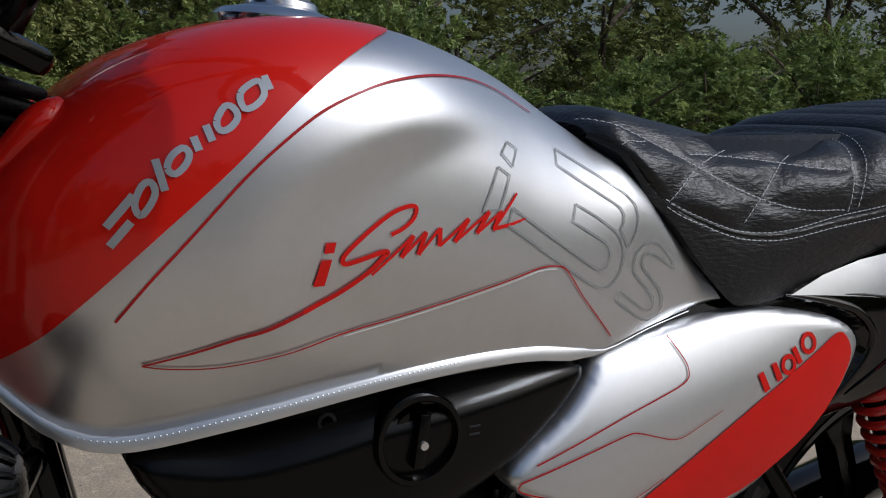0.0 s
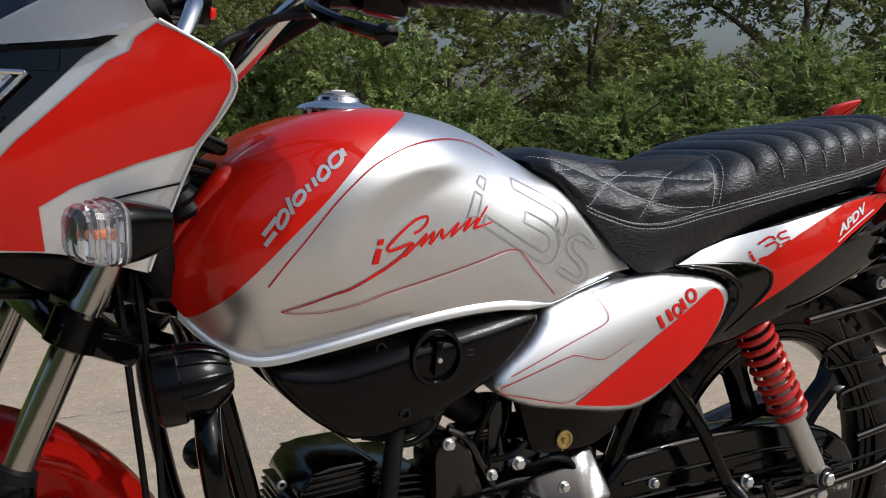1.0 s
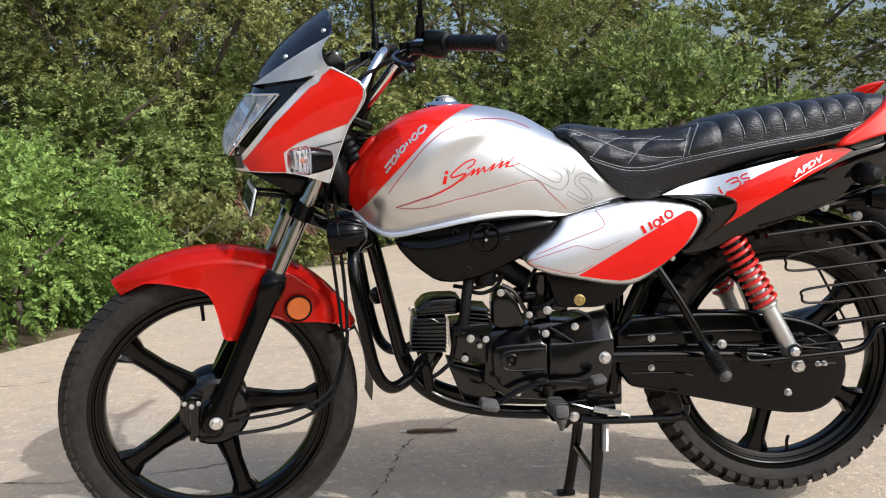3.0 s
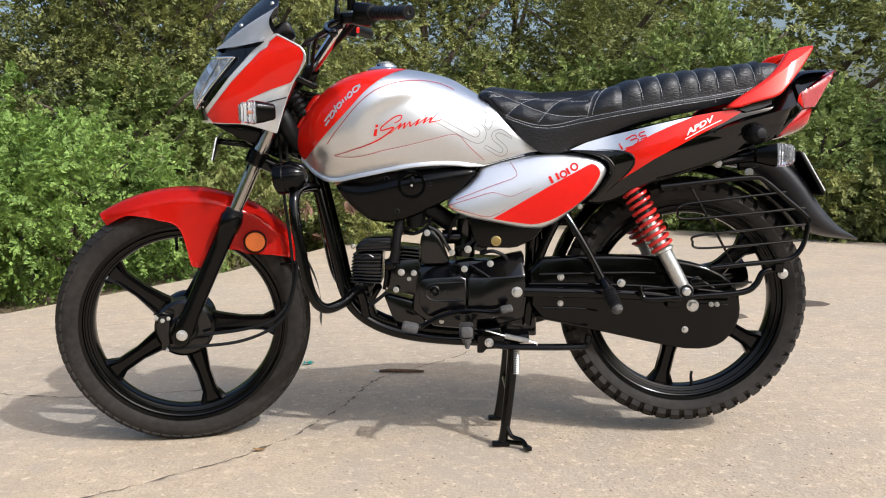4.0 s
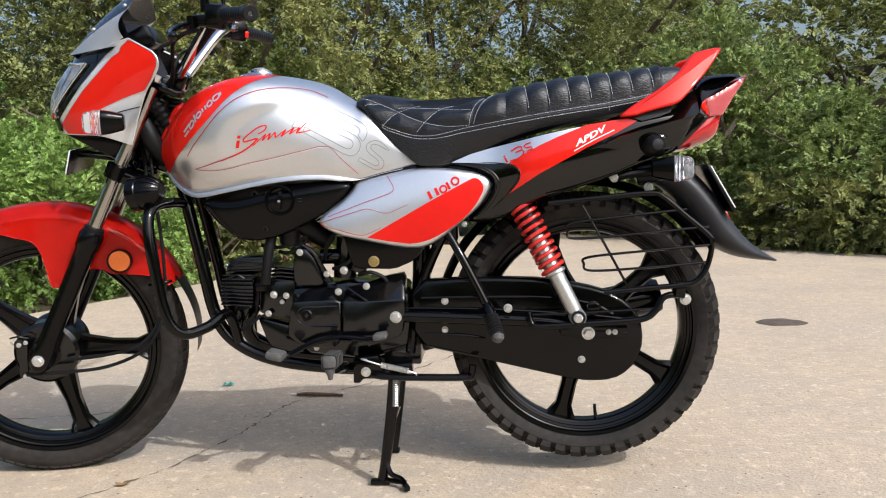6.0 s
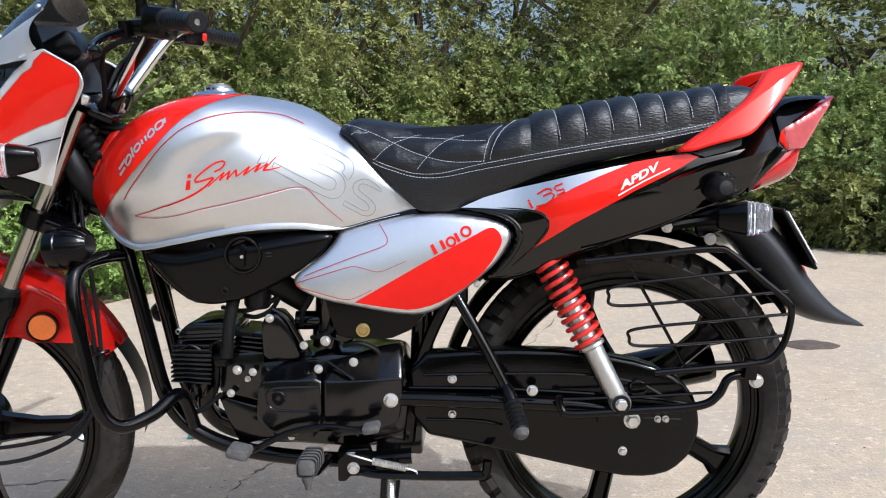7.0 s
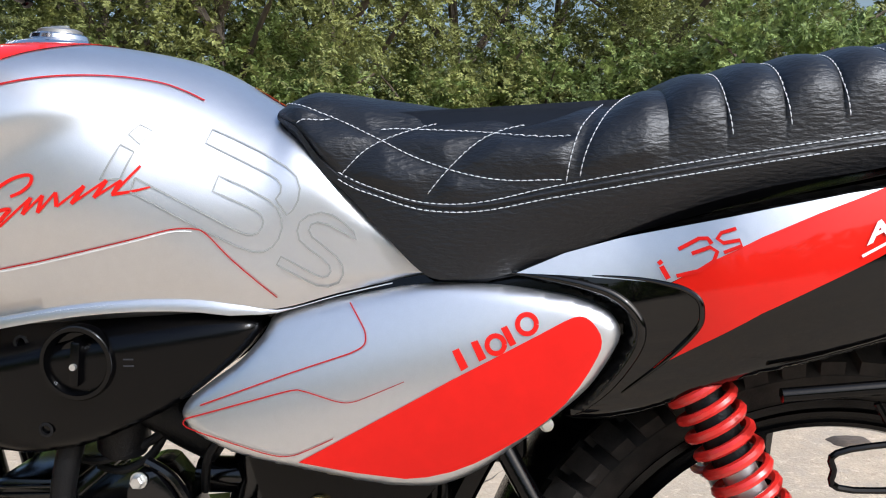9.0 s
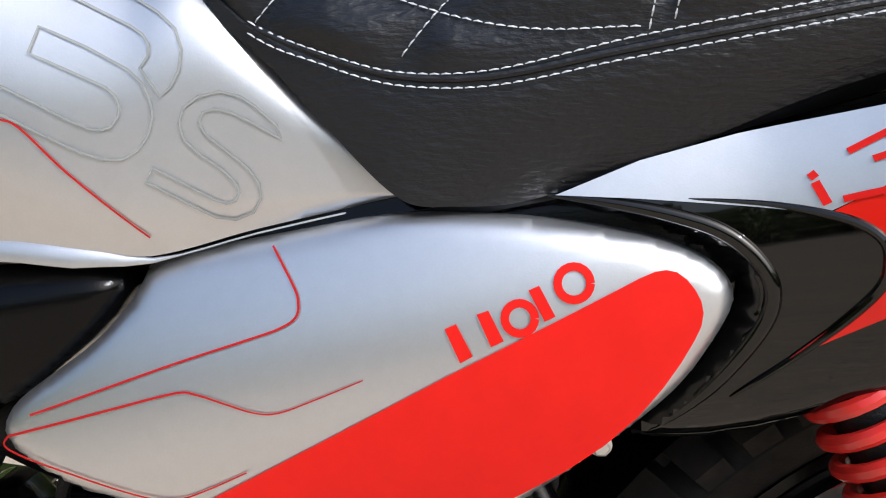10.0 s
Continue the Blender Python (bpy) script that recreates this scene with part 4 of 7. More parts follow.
bm = grid(visor, span(0, 1, 24), span(-1, 1, 24))
bmesh.ops.solidify(bm, geom=bm.faces[:], thickness=0.003)
screen = part("visor", bm, mat("smoked_visor", (0.008, 0.010, 0.016), 0.10, 0.0, 0.6), fairing, "dark smoked visor with round screws", STEER, angle=60)
for side in (-1, 1):
    def cheek(k, j):
        e = visor_edge(k)
        lo = smooth_path([(-0.528, -0.084, 1.003), (-0.47, -0.136, 1.010), (-0.43, -0.160, 1.017), (-0.391, -0.176, 1.036)], 8)[round(k * 24)]
        p = e.lerp(lo, j)
        p.x -= 0.016 * math.sin(j * math.pi) ** 0.8 * k**6
        return Vector((p.x, p.y * -side + 0.0015 * side, p.z))
    bm = grid(cheek, span(0, 1, 24), span(0, 1, 10))
    bmesh.ops.solidify(bm, geom=bm.faces[:], thickness=0.003)
    part("visor_cheek", bm, PALESILVER, fairing, "silver cheek below the visor", STEER, angle=60)
    for k in (0.46, 0.90):
        p = visor(k, 0.86 * side)
        part("visor_screw", lathe([(0.0, 0.004), (0.003, 0.004), (0.0055, 0.001), (0.0055, -0.001)], p, (-0.55, 0.5 * side, 0.68), 16), ZINC, screen, "", STEER)
# inside of the fairing and instrument pod, seen from behind
bm = grid(lambda k, v: Vector((-0.400 + 0.045 * k - 0.06 * (1 - v * v), v * (0.146 + 0.022 * k), 1.085 - 0.128 * k)), span(0, 1, 14), span(-1, 1, 28))
part("inner_panel", bm, INNERGREY, fairing, "black inner panel behind the visor", STEER)
part("instrument_pod", box((0.09, 0.20, 0.05), pose(-0.385, 0, 1.03, 0, -28, 0), 0.012), SATINBLACK, fairing, "", STEER)
part("chin", prism([(-0.55, 0.828), (-0.40, 0.812), (-0.405, 0.775), (-0.44, 0.765), (-0.50, 0.80)], -0.09, 0.09, 0.006), SATINBLACK, fairing, "", STEER)
part("plate_back", box((0.003, 0.237, 0.057), pose(-0.5415, 0, 0.7672, 0, 14, 0), 0.001), SATINBLACK, fairing, "", STEER)
plate = part("front_plate", box((0.003, 0.235, 0.055), pose(-0.545, 0, 0.768, 0, 14, 0), 0.001), PLATEWHITE, fairing, "small white plate with dark bars", STEER)
for k in range(7):
    part("plate_bar", box((0.001, 0.019, 0.036), pose(-0.5475, -0.085 + 0.028 * k, 0.768, 0, 14, 0)), RUBBER, plate, "", STEER)
for s in (-1, 1):
    part("plate_bracket", box((0.09, 0.02, 0.008), pose(-0.50, s * 0.05, 0.775, 0, 8, 0), 0.002), SATINBLACK, fairing, "", STEER)


def indicator(center, facing, parent, m=None, k=1.15, turn=0.10, glow=ORANGE):
    """A turn lamp: stalk, tapered black back, bright bowl, boxy clear lens. facing: +1 towards the rear, -1 towards the front."""
    c = Vector(center)
    side = -1 if c.y < 0 else 1
    f = Vector((facing, side * turn, 0)).normalized()
    up = Vector((0, 0, 1))
    out = f.cross(up).normalized()

    def turned(rows, seg=32, tall=0.92):
        """Rows turned round the lamp's axis, squared off like a rounded box."""
        bm = lathe([(k * r, k * y) for r, y in rows], c, f, seg)
        for v in bm.verts:
            d = v.co - c
            a, b, e = d.dot(out), d.dot(up), d.dot(f)
            r = math.hypot(a, b)
            if r > 1e-6:
                q = ((abs(a) / r) ** 4 + (abs(b) / r) ** 4) ** -0.25
                a, b = a * q, b * q * tall
            v.co = c + out * a + up * b + f * e
        return bm

    b = part("indicator", turned([(0.0, -0.036), (0.013, -0.036), (0.017, -0.033), (0.0225, -0.012), (0.0245, 0.0), (0.0245, 0.004), (0.019, 0.004)]), SATINBLACK, parent, "turn lamp with a clear lens and black back", m)
    part("bowl", turned([(0.0235, 0.006), (0.020, 0.002), (0.010, -0.004), (0.0, -0.005)], 18), REFLECTOR, b, "", m, smooth=False)
    part("bulb_holder", turned([(0.0, 0.010), (0.006, 0.009), (0.008, 0.004), (0.009, -0.006)], 14), BOWL, b, "", m)
    part("amber_bulb", turned([(0.0, 0.020), (0.003, 0.019), (0.0045, 0.014), (0.003, 0.006)], 14), glow, b, "", m)
    le = part("lens", turned([(0.0250, 0.003), (0.0262, 0.007), (0.0245, 0.0085), (0.0255, 0.012), (0.0238, 0.0135), (0.0245, 0.018), (0.0228, 0.020), (0.0230, 0.026), (0.0205, 0.032), (0.015, 0.036), (0.0, 0.0375)], 32), RIBLENS, b, "clear ribbed lens", m, angle=12)
    le.visible_shadow = False
    part("stalk", tube([c + Vector((0, -side * 0.02, 0)), c + Vector((0, -side * 0.055, 0)), c + Vector((0, -side * 0.10, 0.0))], [0.013, 0.010, 0.012]), SATINBLACK, b, "", m)
    return b


indicator((-0.438, -0.212, 0.858), -1, fairing, STEER)
indicator((-0.438, 0.212, 0.858), -1, fairing, STEER)
part("chrome_edge", tube([lamp(0.009)(0.984, v) for v in span(-0.98, 0.98, 20)], 0.0028, raw=True, seg=8), CHROME, headlamp, "", STEER)

# ---- handlebar, yokes, head ----
HEAD = PIVOT


def on_axis(d, y=0.0, fwd=0.0):
    """A point d up the steering axis, fwd in front of it."""
    return HEAD + AXIS * d + Vector((-math.cos(RAKE) * fwd, y, math.sin(RAKE) * fwd))


part("head_tube", lathe([(0.0, 0.49), (0.030, 0.49), (0.032, 0.51), (0.027, 0.52), (0.027, 0.64), (0.032, 0.65), (0.032, 0.67), (0.0, 0.67)], HEAD, AXIS, 28), FRAMEBLACK, bike, "black steering head")
for nm, d, th in (("upper_yoke", 0.692, 0.016), ("lower_yoke", 0.470, 0.028)):
    bm = box((0.085, 0.235, th), Matrix.Translation(on_axis(d, 0, 0.02)) @ pose(0, 0, 0, 0, math.degrees(RAKE), 0), 0.006)
    part(nm, bm, FRAMEBLACK, bike, "black fork yoke", STEER)
for y in (-0.098, 0.098):
    part("fork_cap", hexbolt(FAX + Vector((0, y, 0)) + AXIS * 0.70, 0.012, 0.014, AXIS), ZINC, bike, "", STEER)
part("stem_nut", hexbolt(on_axis(0.70), 0.015, 0.016, AXIS), ZINC, bike, "", STEER)
BAR = [(-0.300, -0.052, 0.955), (-0.285, -0.075, 0.975), (-0.235, -0.118, 1.045), (-0.212, -0.150, 1.072), (-0.190, -0.205, 1.079), (-0.150, -0.30, 1.072), (-0.110, -0.391, 1.067)]
bar_path = [(x, -y, z) for x, y, z in BAR[::-1]] + [(-0.305, 0.0, 0.947)] + BAR
handlebar = part("handlebar", tube(bar_path, 0.0112, seg=16, per=6), CHROME, bike, "chromed high handlebar", STEER)
for s in (-1, 1):
    part("bar_clamp", box((0.035, 0.03, 0.05), pose(-0.307, s * 0.045, 0.94, 0, 25, 0), 0.006), FRAMEBLACK, handlebar, "", STEER)
for s in (-1, 1):
    gi, ge = Vector((-0.170, s * 0.255, 1.076)), Vector((-0.109, s * 0.394, 1.0665))
    ax = (ge - gi).normalized()
    ln = (ge - gi).length
    prof = [(0.012, -0.004), (0.018, -0.004), (0.0185, 0.004), (0.0140, 0.008)]
    for k in range(9):
        prof += [(0.0136, 0.012 + k * (ln - 0.03) / 9), (0.0147, 0.014 + k * (ln - 0.03) / 9), (0.0147, 0.010 + (k + 1) * (ln - 0.03) / 9)]
    prof += [(0.0158, ln - 0.012), (0.0163, ln - 0.002), (0.014, ln), (0.005, ln), (0.004, ln - 0.004), (0, ln - 0.004)]
    part("grip", lathe(prof, gi, ax, 24), RUBBER, handlebar, "ribbed black rubber grip", STEER)
    sw = part("switch_box", box((0.048, 0.046, 0.052), pose(-0.186, s * 0.226, 1.074, 0, 8, s * 23), 0.009), SATINBLACK, handlebar, "black switch box", STEER)
    part("switch_button", box((0.010, 0.012, 0.016), pose(-0.160, s * 0.216, 1.066, 0, 8, s * 23), 0.002), RED if s > 0 else GREYBLACK, sw, "", STEER)
    part("lever_perch", join(box((0.042, 0.034, 0.026), pose(-0.218, s * 0.196, 1.068, 0, 0, s * 20), 0.006), lathe([(0, -0.012), (0.010, -0.012), (0.010, 0.014), (0, 0.014)], (-0.244, s * 0.205, 1.064), (0, 0, 1), 14)), SATINBLACK, handlebar, "", STEER)
    bm = tube([(-0.244, s * 0.205, 1.062), (-0.272, s * 0.240, 1.050), (-0.278, s * 0.290, 1.038), (-0.268, s * 0.338, 1.028)], [0.008, 0.007, 0.006, 0.006], seg=10)
    add_lathe(bm, [(0, -0.010), (0.007, -0.007), (0.010, 0), (0.007, 0.007), (0, 0.010)], (-0.266, s * 0.344, 1.027), (0, 1, 0), 14)
    part("lever", bm, FRAMEBLACK, handlebar, "black hand lever with a ball end", STEER)
    part("mirror_stalk", join(tube([(-0.214, s * 0.212, 1.085), (-0.214, s * 0.215, 1.125), (-0.214, s * 0.218, 1.14), (-0.222, s * 0.225, 1.30)], [0.010, 0.0085, 0.005, 0.005], seg=12)), SATINBLACK, handlebar, "black mirror stalk with a rubber boot", STEER)
    for k, mid in enumerate(((-0.33, 0.15, 1.00), (-0.31, 0.10, 0.94))):
        part("cable", tube([(-0.232, s * 0.185, 1.062 - 0.012 * k), (-0.29, s * 0.155, 1.03), (mid[0], s * mid[1], mid[2]), (-0.36, s * 0.075, 0.88), (-0.345, s * 0.05, 0.78)], 0.0042, seg=8), RUBBER, handlebar, "", STEER)
part("wiring_sleeve", tube([(-0.20, -0.170, 1.062), (-0.25, -0.100, 1.012), (-0.31, -0.060, 0.952), (-0.345, -0.050, 0.915), (-0.37, -0.05, 0.86)], 0.007, seg=10), RUBBER, handlebar, "", STEER)
part("wiring_loom", join(*[tube([(-0.355, y, 0.86), (-0.335 + 0.01 * k, y * 0.8, 0.80), (-0.325, y * 0.7, 0.75), (-0.30 + 0.01 * k, y * 0.6, 0.70)], 0.009, seg=8) for k, y in enumerate((-0.07, -0.045, 0.03, 0.06))]), RUBBER, bike, "black wiring loom at the steering head")
part("head_bracket", join(box((0.07, 0.10, 0.05), pose(-0.345, 0, 0.80, 0, 25, 0), 0.01), box((0.05, 0.13, 0.035), pose(-0.325, 0, 0.745, 0, 20, 0), 0.008)), FRAMEBLACK, bike)

part("wrapped_hose", tube([(-0.375, -0.075, 0.865), (-0.360, -0.080, 0.830), (-0.345, -0.075, 0.795), (-0.325, -0.055, 0.76)], [0.020, 0.023, 0.022, 0.018], seg=14), RUBBER, bike, "black taped hose at the steering head")

for k in range(6):
    part("rubber_rib", box((0.060 - 0.006 * (k % 2), 0.105 - 0.010 * (k % 2), 0.0085), Matrix.Translation((-0.330 + 0.004 * k, -0.02, 0.850 + 0.0095 * k)) @ pose(0, 0, 0, 0, 14, 0), 0.003), RUBBER, bike, "", STEER)
part("corrugated_hose", lathe([(0.0, 0.0)] + [(0.017 + 0.004 * (k % 2), 0.007 * k) for k in range(13)] + [(0.0, 0.085)], (-0.325, -0.082, 0.845), (-0.45, -0.05, 0.85), 20), RUBBER, bike, "", STEER)
part("fork_shroud", join(box((0.045, 0.150, 0.20), Matrix.Translation(on_axis(0.60, 0, 0.045)) @ pose(0, 0, 0, 0, math.degrees(RAKE), 0), 0.012), box((0.07, 0.11, 0.16), Matrix.Translation(on_axis(0.585, 0, 0.0)) @ pose(0, 0, 0, 0, math.degrees(RAKE), 0), 0.015)), SATINBLACK, bike, "black shroud round the steering head", STEER)
part("head_shroud", join(box((0.05, 0.13, 0.10), pose(-0.372, 0, 0.885, 0, 25, 0), 0.012), box((0.045, 0.15, 0.05), pose(-0.350, 0, 0.842, 0, 25, 0), 0.01)), SATINBLACK, bike, "black wiring box behind the headlamp", STEER)
for k in range(7):
    a = -0.085 + 0.022 * k
    part("wire", tube([(-0.375, a, 0.935), (-0.350 + 0.012 * math.sin(k * 2.1), a * 0.9, 0.895), (-0.345 + 0.014 * math.cos(k * 1.7), a * 1.05, 0.85), (-0.335, a * 0.8, 0.80)], 0.0055, seg=8), RUBBER, bike, "", STEER)
for k, (x, y, z) in enumerate(((-0.338, -0.085, 0.895), (-0.345, -0.078, 0.855), (-0.33, -0.07, 0.875))):
    part("connector", box((0.026, 0.018, 0.022), pose(x, y, z, 10 * k, 30, 15), 0.003), SATINBLACK, bike, "", STEER)

# brake plate, arm and cables at the front hub
brake = part("brake_plate", lathe([(0.0, -0.078), (0.030, -0.078), (0.036, -0.070), (0.066, -0.066), (0.074, -0.058), (0.074, -0.05)], FAX, (0, 1, 0), 40), ENGINE, bike, "black front drum brake plate", STEER)
ba = Vector((-0.695, -0.088, 0.347))
part("brake_arm", join(box((0.020, 0.010, 0.085), Matrix.Translation(ba + Vector((0.004, 0, -0.038))) @ pose(0, 0, 0, 0, 4, 0), 0.004), lathe([(0, -0.01), (0.012, -0.01), (0.012, 0.012), (0, 0.012)], ba, (0, 1, 0), 16)), ENGINE, brake, "", STEER)
part("arm_bolt", hexbolt(ba + Vector((0, -0.008, 0)), 0.006, 0.007), ZINC, brake, "", STEER)
for dx, dz in ((-0.014, 0.006), (0.014, 0.004), (0.006, -0.076)):
    part("arm_bolt", hexbolt(ba + Vector((dx, -0.008, dz)), 0.0042, 0.006), ZINC, brake, "", STEER)
part("spring_hook", tube([ba + Vector((-0.02, -0.004, 0.015)), ba + Vector((0.0, -0.012, 0.020)), ba + Vector((0.02, -0.004, 0.013))], 0.0022, seg=6), FRAMEBLACK, brake, "", STEER)
part("brake_cable", tube([ba + Vector((0.0, -0.006, -0.075)), (-0.62, -0.10, 0.275), (-0.50, -0.105, 0.285), (-0.405, -0.10, 0.33), (-0.365, -0.09, 0.43), (-0.36, -0.085, 0.55), (-0.37, -0.08, 0.70), (-0.375, -0.06, 0.82)], 0.0042, seg=8), RUBBER, brake, "", STEER)
part("speedometer_cable", tube([(-0.60, -0.085, 0.30), (-0.50, -0.10, 0.312), (-0.42, -0.10, 0.335), (-0.375, -0.085, 0.40), (-0.372, -0.08, 0.50), (-0.385, -0.075, 0.66), (-0.39, -0.05, 0.80)], 0.004, seg=8), RUBBER, brake, "", STEER)
part("cable_clip", tube([(-0.40, -0.065, 0.468), (-0.365, -0.095, 0.478), (-0.345, -0.085, 0.480)], 0.0035, seg=8), SATINBLACK, mudguard, "", STEER)

# ---- frame and crash guard ----
for s in (-1, 1):
    part("cradle_tube", tube([(-0.318, s * 0.03, 0.76), (-0.290, s * 0.05, 0.68), (-0.252, s * 0.055, 0.51), (-0.231, s * 0.055, 0.41), (-0.205, s * 0.055, 0.352), (-0.158, s * 0.055, 0.312), (-0.09, s * 0.057, 0.285), (0.0, s * 0.06, 0.270), (0.12, s * 0.06, 0.262), (0.24, s * 0.06, 0.268)], 0.0145, seg=14), FRAMEBLACK, bike, "black frame cradle tube")
    part("seat_rail", tube([(0.10, s * 0.07, 0.70), (0.30, s * 0.085, 0.735), (0.50, s * 0.09, 0.775), (0.72, s * 0.075, 0.82)], 0.013, seg=10), FRAMEBLACK, bike)
    part("rear_stay", tube([(0.235, s * 0.06, 0.30), (0.26, s * 0.065, 0.45), (0.33, s * 0.075, 0.60), (0.42, s * 0.085, 0.73)], 0.012, seg=10), FRAMEBLACK, bike)
    cg = part("crash_guard", tube([(-0.287, s * 0.05, 0.655), (-0.300, s * 0.11, 0.660), (-0.318, s * 0.175, 0.650), (-0.319, s * 0.20, 0.60), (-0.301, s * 0.205, 0.48), (-0.283, s * 0.205, 0.405), (-0.255, s * 0.19, 0.372), (-0.215, s * 0.145, 0.380), (-0.185, s * 0.09, 0.40), (-0.172, s * 0.058, 0.330)], 0.0125, seg=14), FRAMEBLACK, bike, "black tubular crash guard")
    bc, bax = Vector((-0.329, s * 0.172, 0.686)), Vector((1, 0.16 * s, 0.14)).normalized()
    prof = [(0.0, -0.036), (0.034, -0.036), (0.0375, -0.033), (0.0385, -0.026), (0.0385, -0.012), (0.0365, -0.010), (0.0355, 0.004), (0.031, 0.018), (0.024, 0.029), (0.016, 0.036), (0.0, 0.038)]
    bulb = part("guard_bulb", lathe(prof, bc, bax, 32), SATINBLACK, cg, "ribbed black plastic bulb on the crash guard", angle=25)
    bu = bax.cross(Vector((0, 0, 1))).normalized()
    bv = bu.cross(bax)
    for k in range(9):
        a = radians(-10 + 25 * k) if s < 0 else radians(-10 - 25 * k + 180)
        rd = bu * math.cos(a) + bv * math.sin(a)
        part("bulb_rib", tube([bc + bax * y + rd * r for r, y in ((0.0365, -0.010), (0.0362, 0.004), (0.0318, 0.018), (0.0250, 0.029), (0.0170, 0.036))], 0.0016, seg=6, per=3), SATINBLACK, bulb)
part("spine", tube([(-0.32, 0, 0.80), (-0.15, 0, 0.76), (0.10, 0, 0.73), (0.25, 0, 0.60), (0.25, 0, 0.32)], 0.022, seg=12), FRAMEBLACK, bike)
part("battery_box", box((0.22, 0.15, 0.16), pose(0.24, 0.01, 0.63), 0.012), SATINBLACK, bike, "black box behind the side cover")
part("under_seat", prism([(0.25, 0.722), (0.40, 0.742), (0.62, 0.805), (0.83, 0.85), (0.82, 0.80), (0.60, 0.72), (0.40, 0.64), (0.27, 0.66)], -0.095, 0.095, 0.006), SATINBLACK, bike)

# ---- engine ----
def cover_with_slope(outline, y0, y1, above, top, bev):
    """A cast cover whose outer upper edge is sloped: outer corners over above sink to top."""
    bm = prism(outline, y0, y1)
    for v in bm.verts:
        if v.co.y < (y0 + y1) / 2 and v.co.z > above:
            v.co.z = top + (v.co.z - above) * 0.15
    return bevel(bm, bev, 2)


engine = part("engine", join(prism([(-0.045, 0.455), (0.10, 0.47), (0.225, 0.46), (0.25, 0.40), (0.23, 0.31), (0.14, 0.285), (0.0, 0.30), (-0.055, 0.34)], -0.07, 0.09, 0.014), prism([(-0.120, 0.470), (-0.03, 0.475), (-0.03, 0.375), (-0.118, 0.398)], -0.068, 0.068, 0.006), prism([(-0.201, 0.490), (-0.128, 0.490), (-0.134, 0.412), (-0.196, 0.424)], -0.062, 0.062, 0.006)), ENGINE, bike, "black single-cylinder engine with cooling fins and bright bolts")
for k in range(9):
    t = k / 8
    part("head_fin", box((0.070 + 0.008 * math.sin((0.25 + 0.75 * t) * math.pi), 0.142, 0.0040), pose(-0.170 + 0.004 * t, 0, 0.417 + 0.0088 * k, 0, 4 - 3 * t, 0), 0.0015), ENGINE, engine)
part("rocker_cover", prism(rounded([(-0.199, 0.493), (-0.192, 0.510), (-0.171, 0.530), (-0.094, 0.530), (-0.085, 0.494)], 0.2), -0.063, 0.063, 0.008), ENGINE, engine, "rounded black rocker cover")
for k in range(4):
    part("rocker_rib", box((0.100 - 0.006 * k, 0.134, 0.0030), pose(-0.143 + 0.002 * k, 0, 0.498 + 0.0082 * k, 0, -2, 0), 0.001), ENGINE, engine)
part("cover_mark", tube([(-0.185, -0.073, 0.482), (-0.165, -0.074, 0.489), (-0.148, -0.073, 0.480)], 0.002, seg=6), ENGINE, engine)
for k in range(4):
    part("cylinder_fin", box((0.056, 0.136, 0.0036), pose(-0.061, 0, 0.474 + 0.0092 * k, 0, 7, 0), 0.0012), ENGINE, engine)
part("header_flange", box((0.03, 0.06, 0.04), pose(-0.170, 0.0, 0.395, 0, 20, 0), 0.006), ENGINE, engine)
part("lift_eye", lathe([(0.0035, 0), (0.006, 0.001), (0.006, 0.003), (0.0035, 0.004)], (-0.204, -0.03, 0.505), (0, 1, 0), 14, True), ZINC, engine)
part("spark_lead", tube([(-0.072, -0.075, 0.605), (-0.081, -0.085, 0.563), (-0.087, -0.088, 0.532), (-0.091, -0.088, 0.500), (-0.097, -0.084, 0.470)], [0.013, 0.012, 0.0115, 0.0115, 0.013], seg=12), RUBBER, engine, "black rubber hose")
part("plug_cap", join(lathe([(0, -0.012), (0.013, -0.012), (0.015, -0.006), (0.015, 0.008), (0.011, 0.012), (0, 0.012)], (-0.106, -0.080, 0.463), (1, 0, 0.15), 16), tube([(-0.115, -0.080, 0.462), (-0.117, -0.081, 0.429), (-0.123, -0.078, 0.400)], 0.005, seg=8)), SATINBLACK, engine)
part("pipe_loop", tube([(-0.170, -0.055, 0.392), (-0.179, -0.060, 0.372), (-0.178, -0.060, 0.357), (-0.158, -0.060, 0.360), (-0.135, -0.058, 0.376), (-0.118, -0.055, 0.390)], 0.0048, seg=8), RUBBER, engine)
part("drain_cup", lathe([(0, -0.024), (0.020, -0.024), (0.025, -0.016), (0.026, 0.03), (0, 0.03)], (-0.041, -0.055, 0.578), (0, 0, 1), 22), RUBBER, bike, "black cup under the air cover")
part("breather_hose", tube([(-0.070, -0.050, 0.540), (-0.045, -0.055, 0.537), (-0.015, -0.055, 0.552), (0.004, -0.05, 0.585)], 0.0045, seg=8), RUBBER, bike)
part("horn", lathe([(0, -0.012), (0.018, -0.012), (0.021, -0.005), (0.019, 0.006), (0.012, 0.010), (0, 0.010)], (-0.276, 0.08, 0.523), (0.5, -1, 0.1), 24), SATINBLACK, bike, "small round black horn")
MAGNETO = rounded([(-0.036, 0.390), (-0.033, 0.418), (-0.020, 0.440), (0.004, 0.454), (0.030, 0.4585), (0.083, 0.459), (0.081, 0.324), (0.030, 0.321), (-0.009, 0.331), (-0.031, 0.355)], 0.25)
magneto = part("magneto_cover", join(cover_with_slope(MAGNETO, -0.113, -0.078, 0.425, 0.427, 0.004), prism(MAGNETO, -0.0775, -0.05)), ENGINE, engine, "rounded black magneto cover")
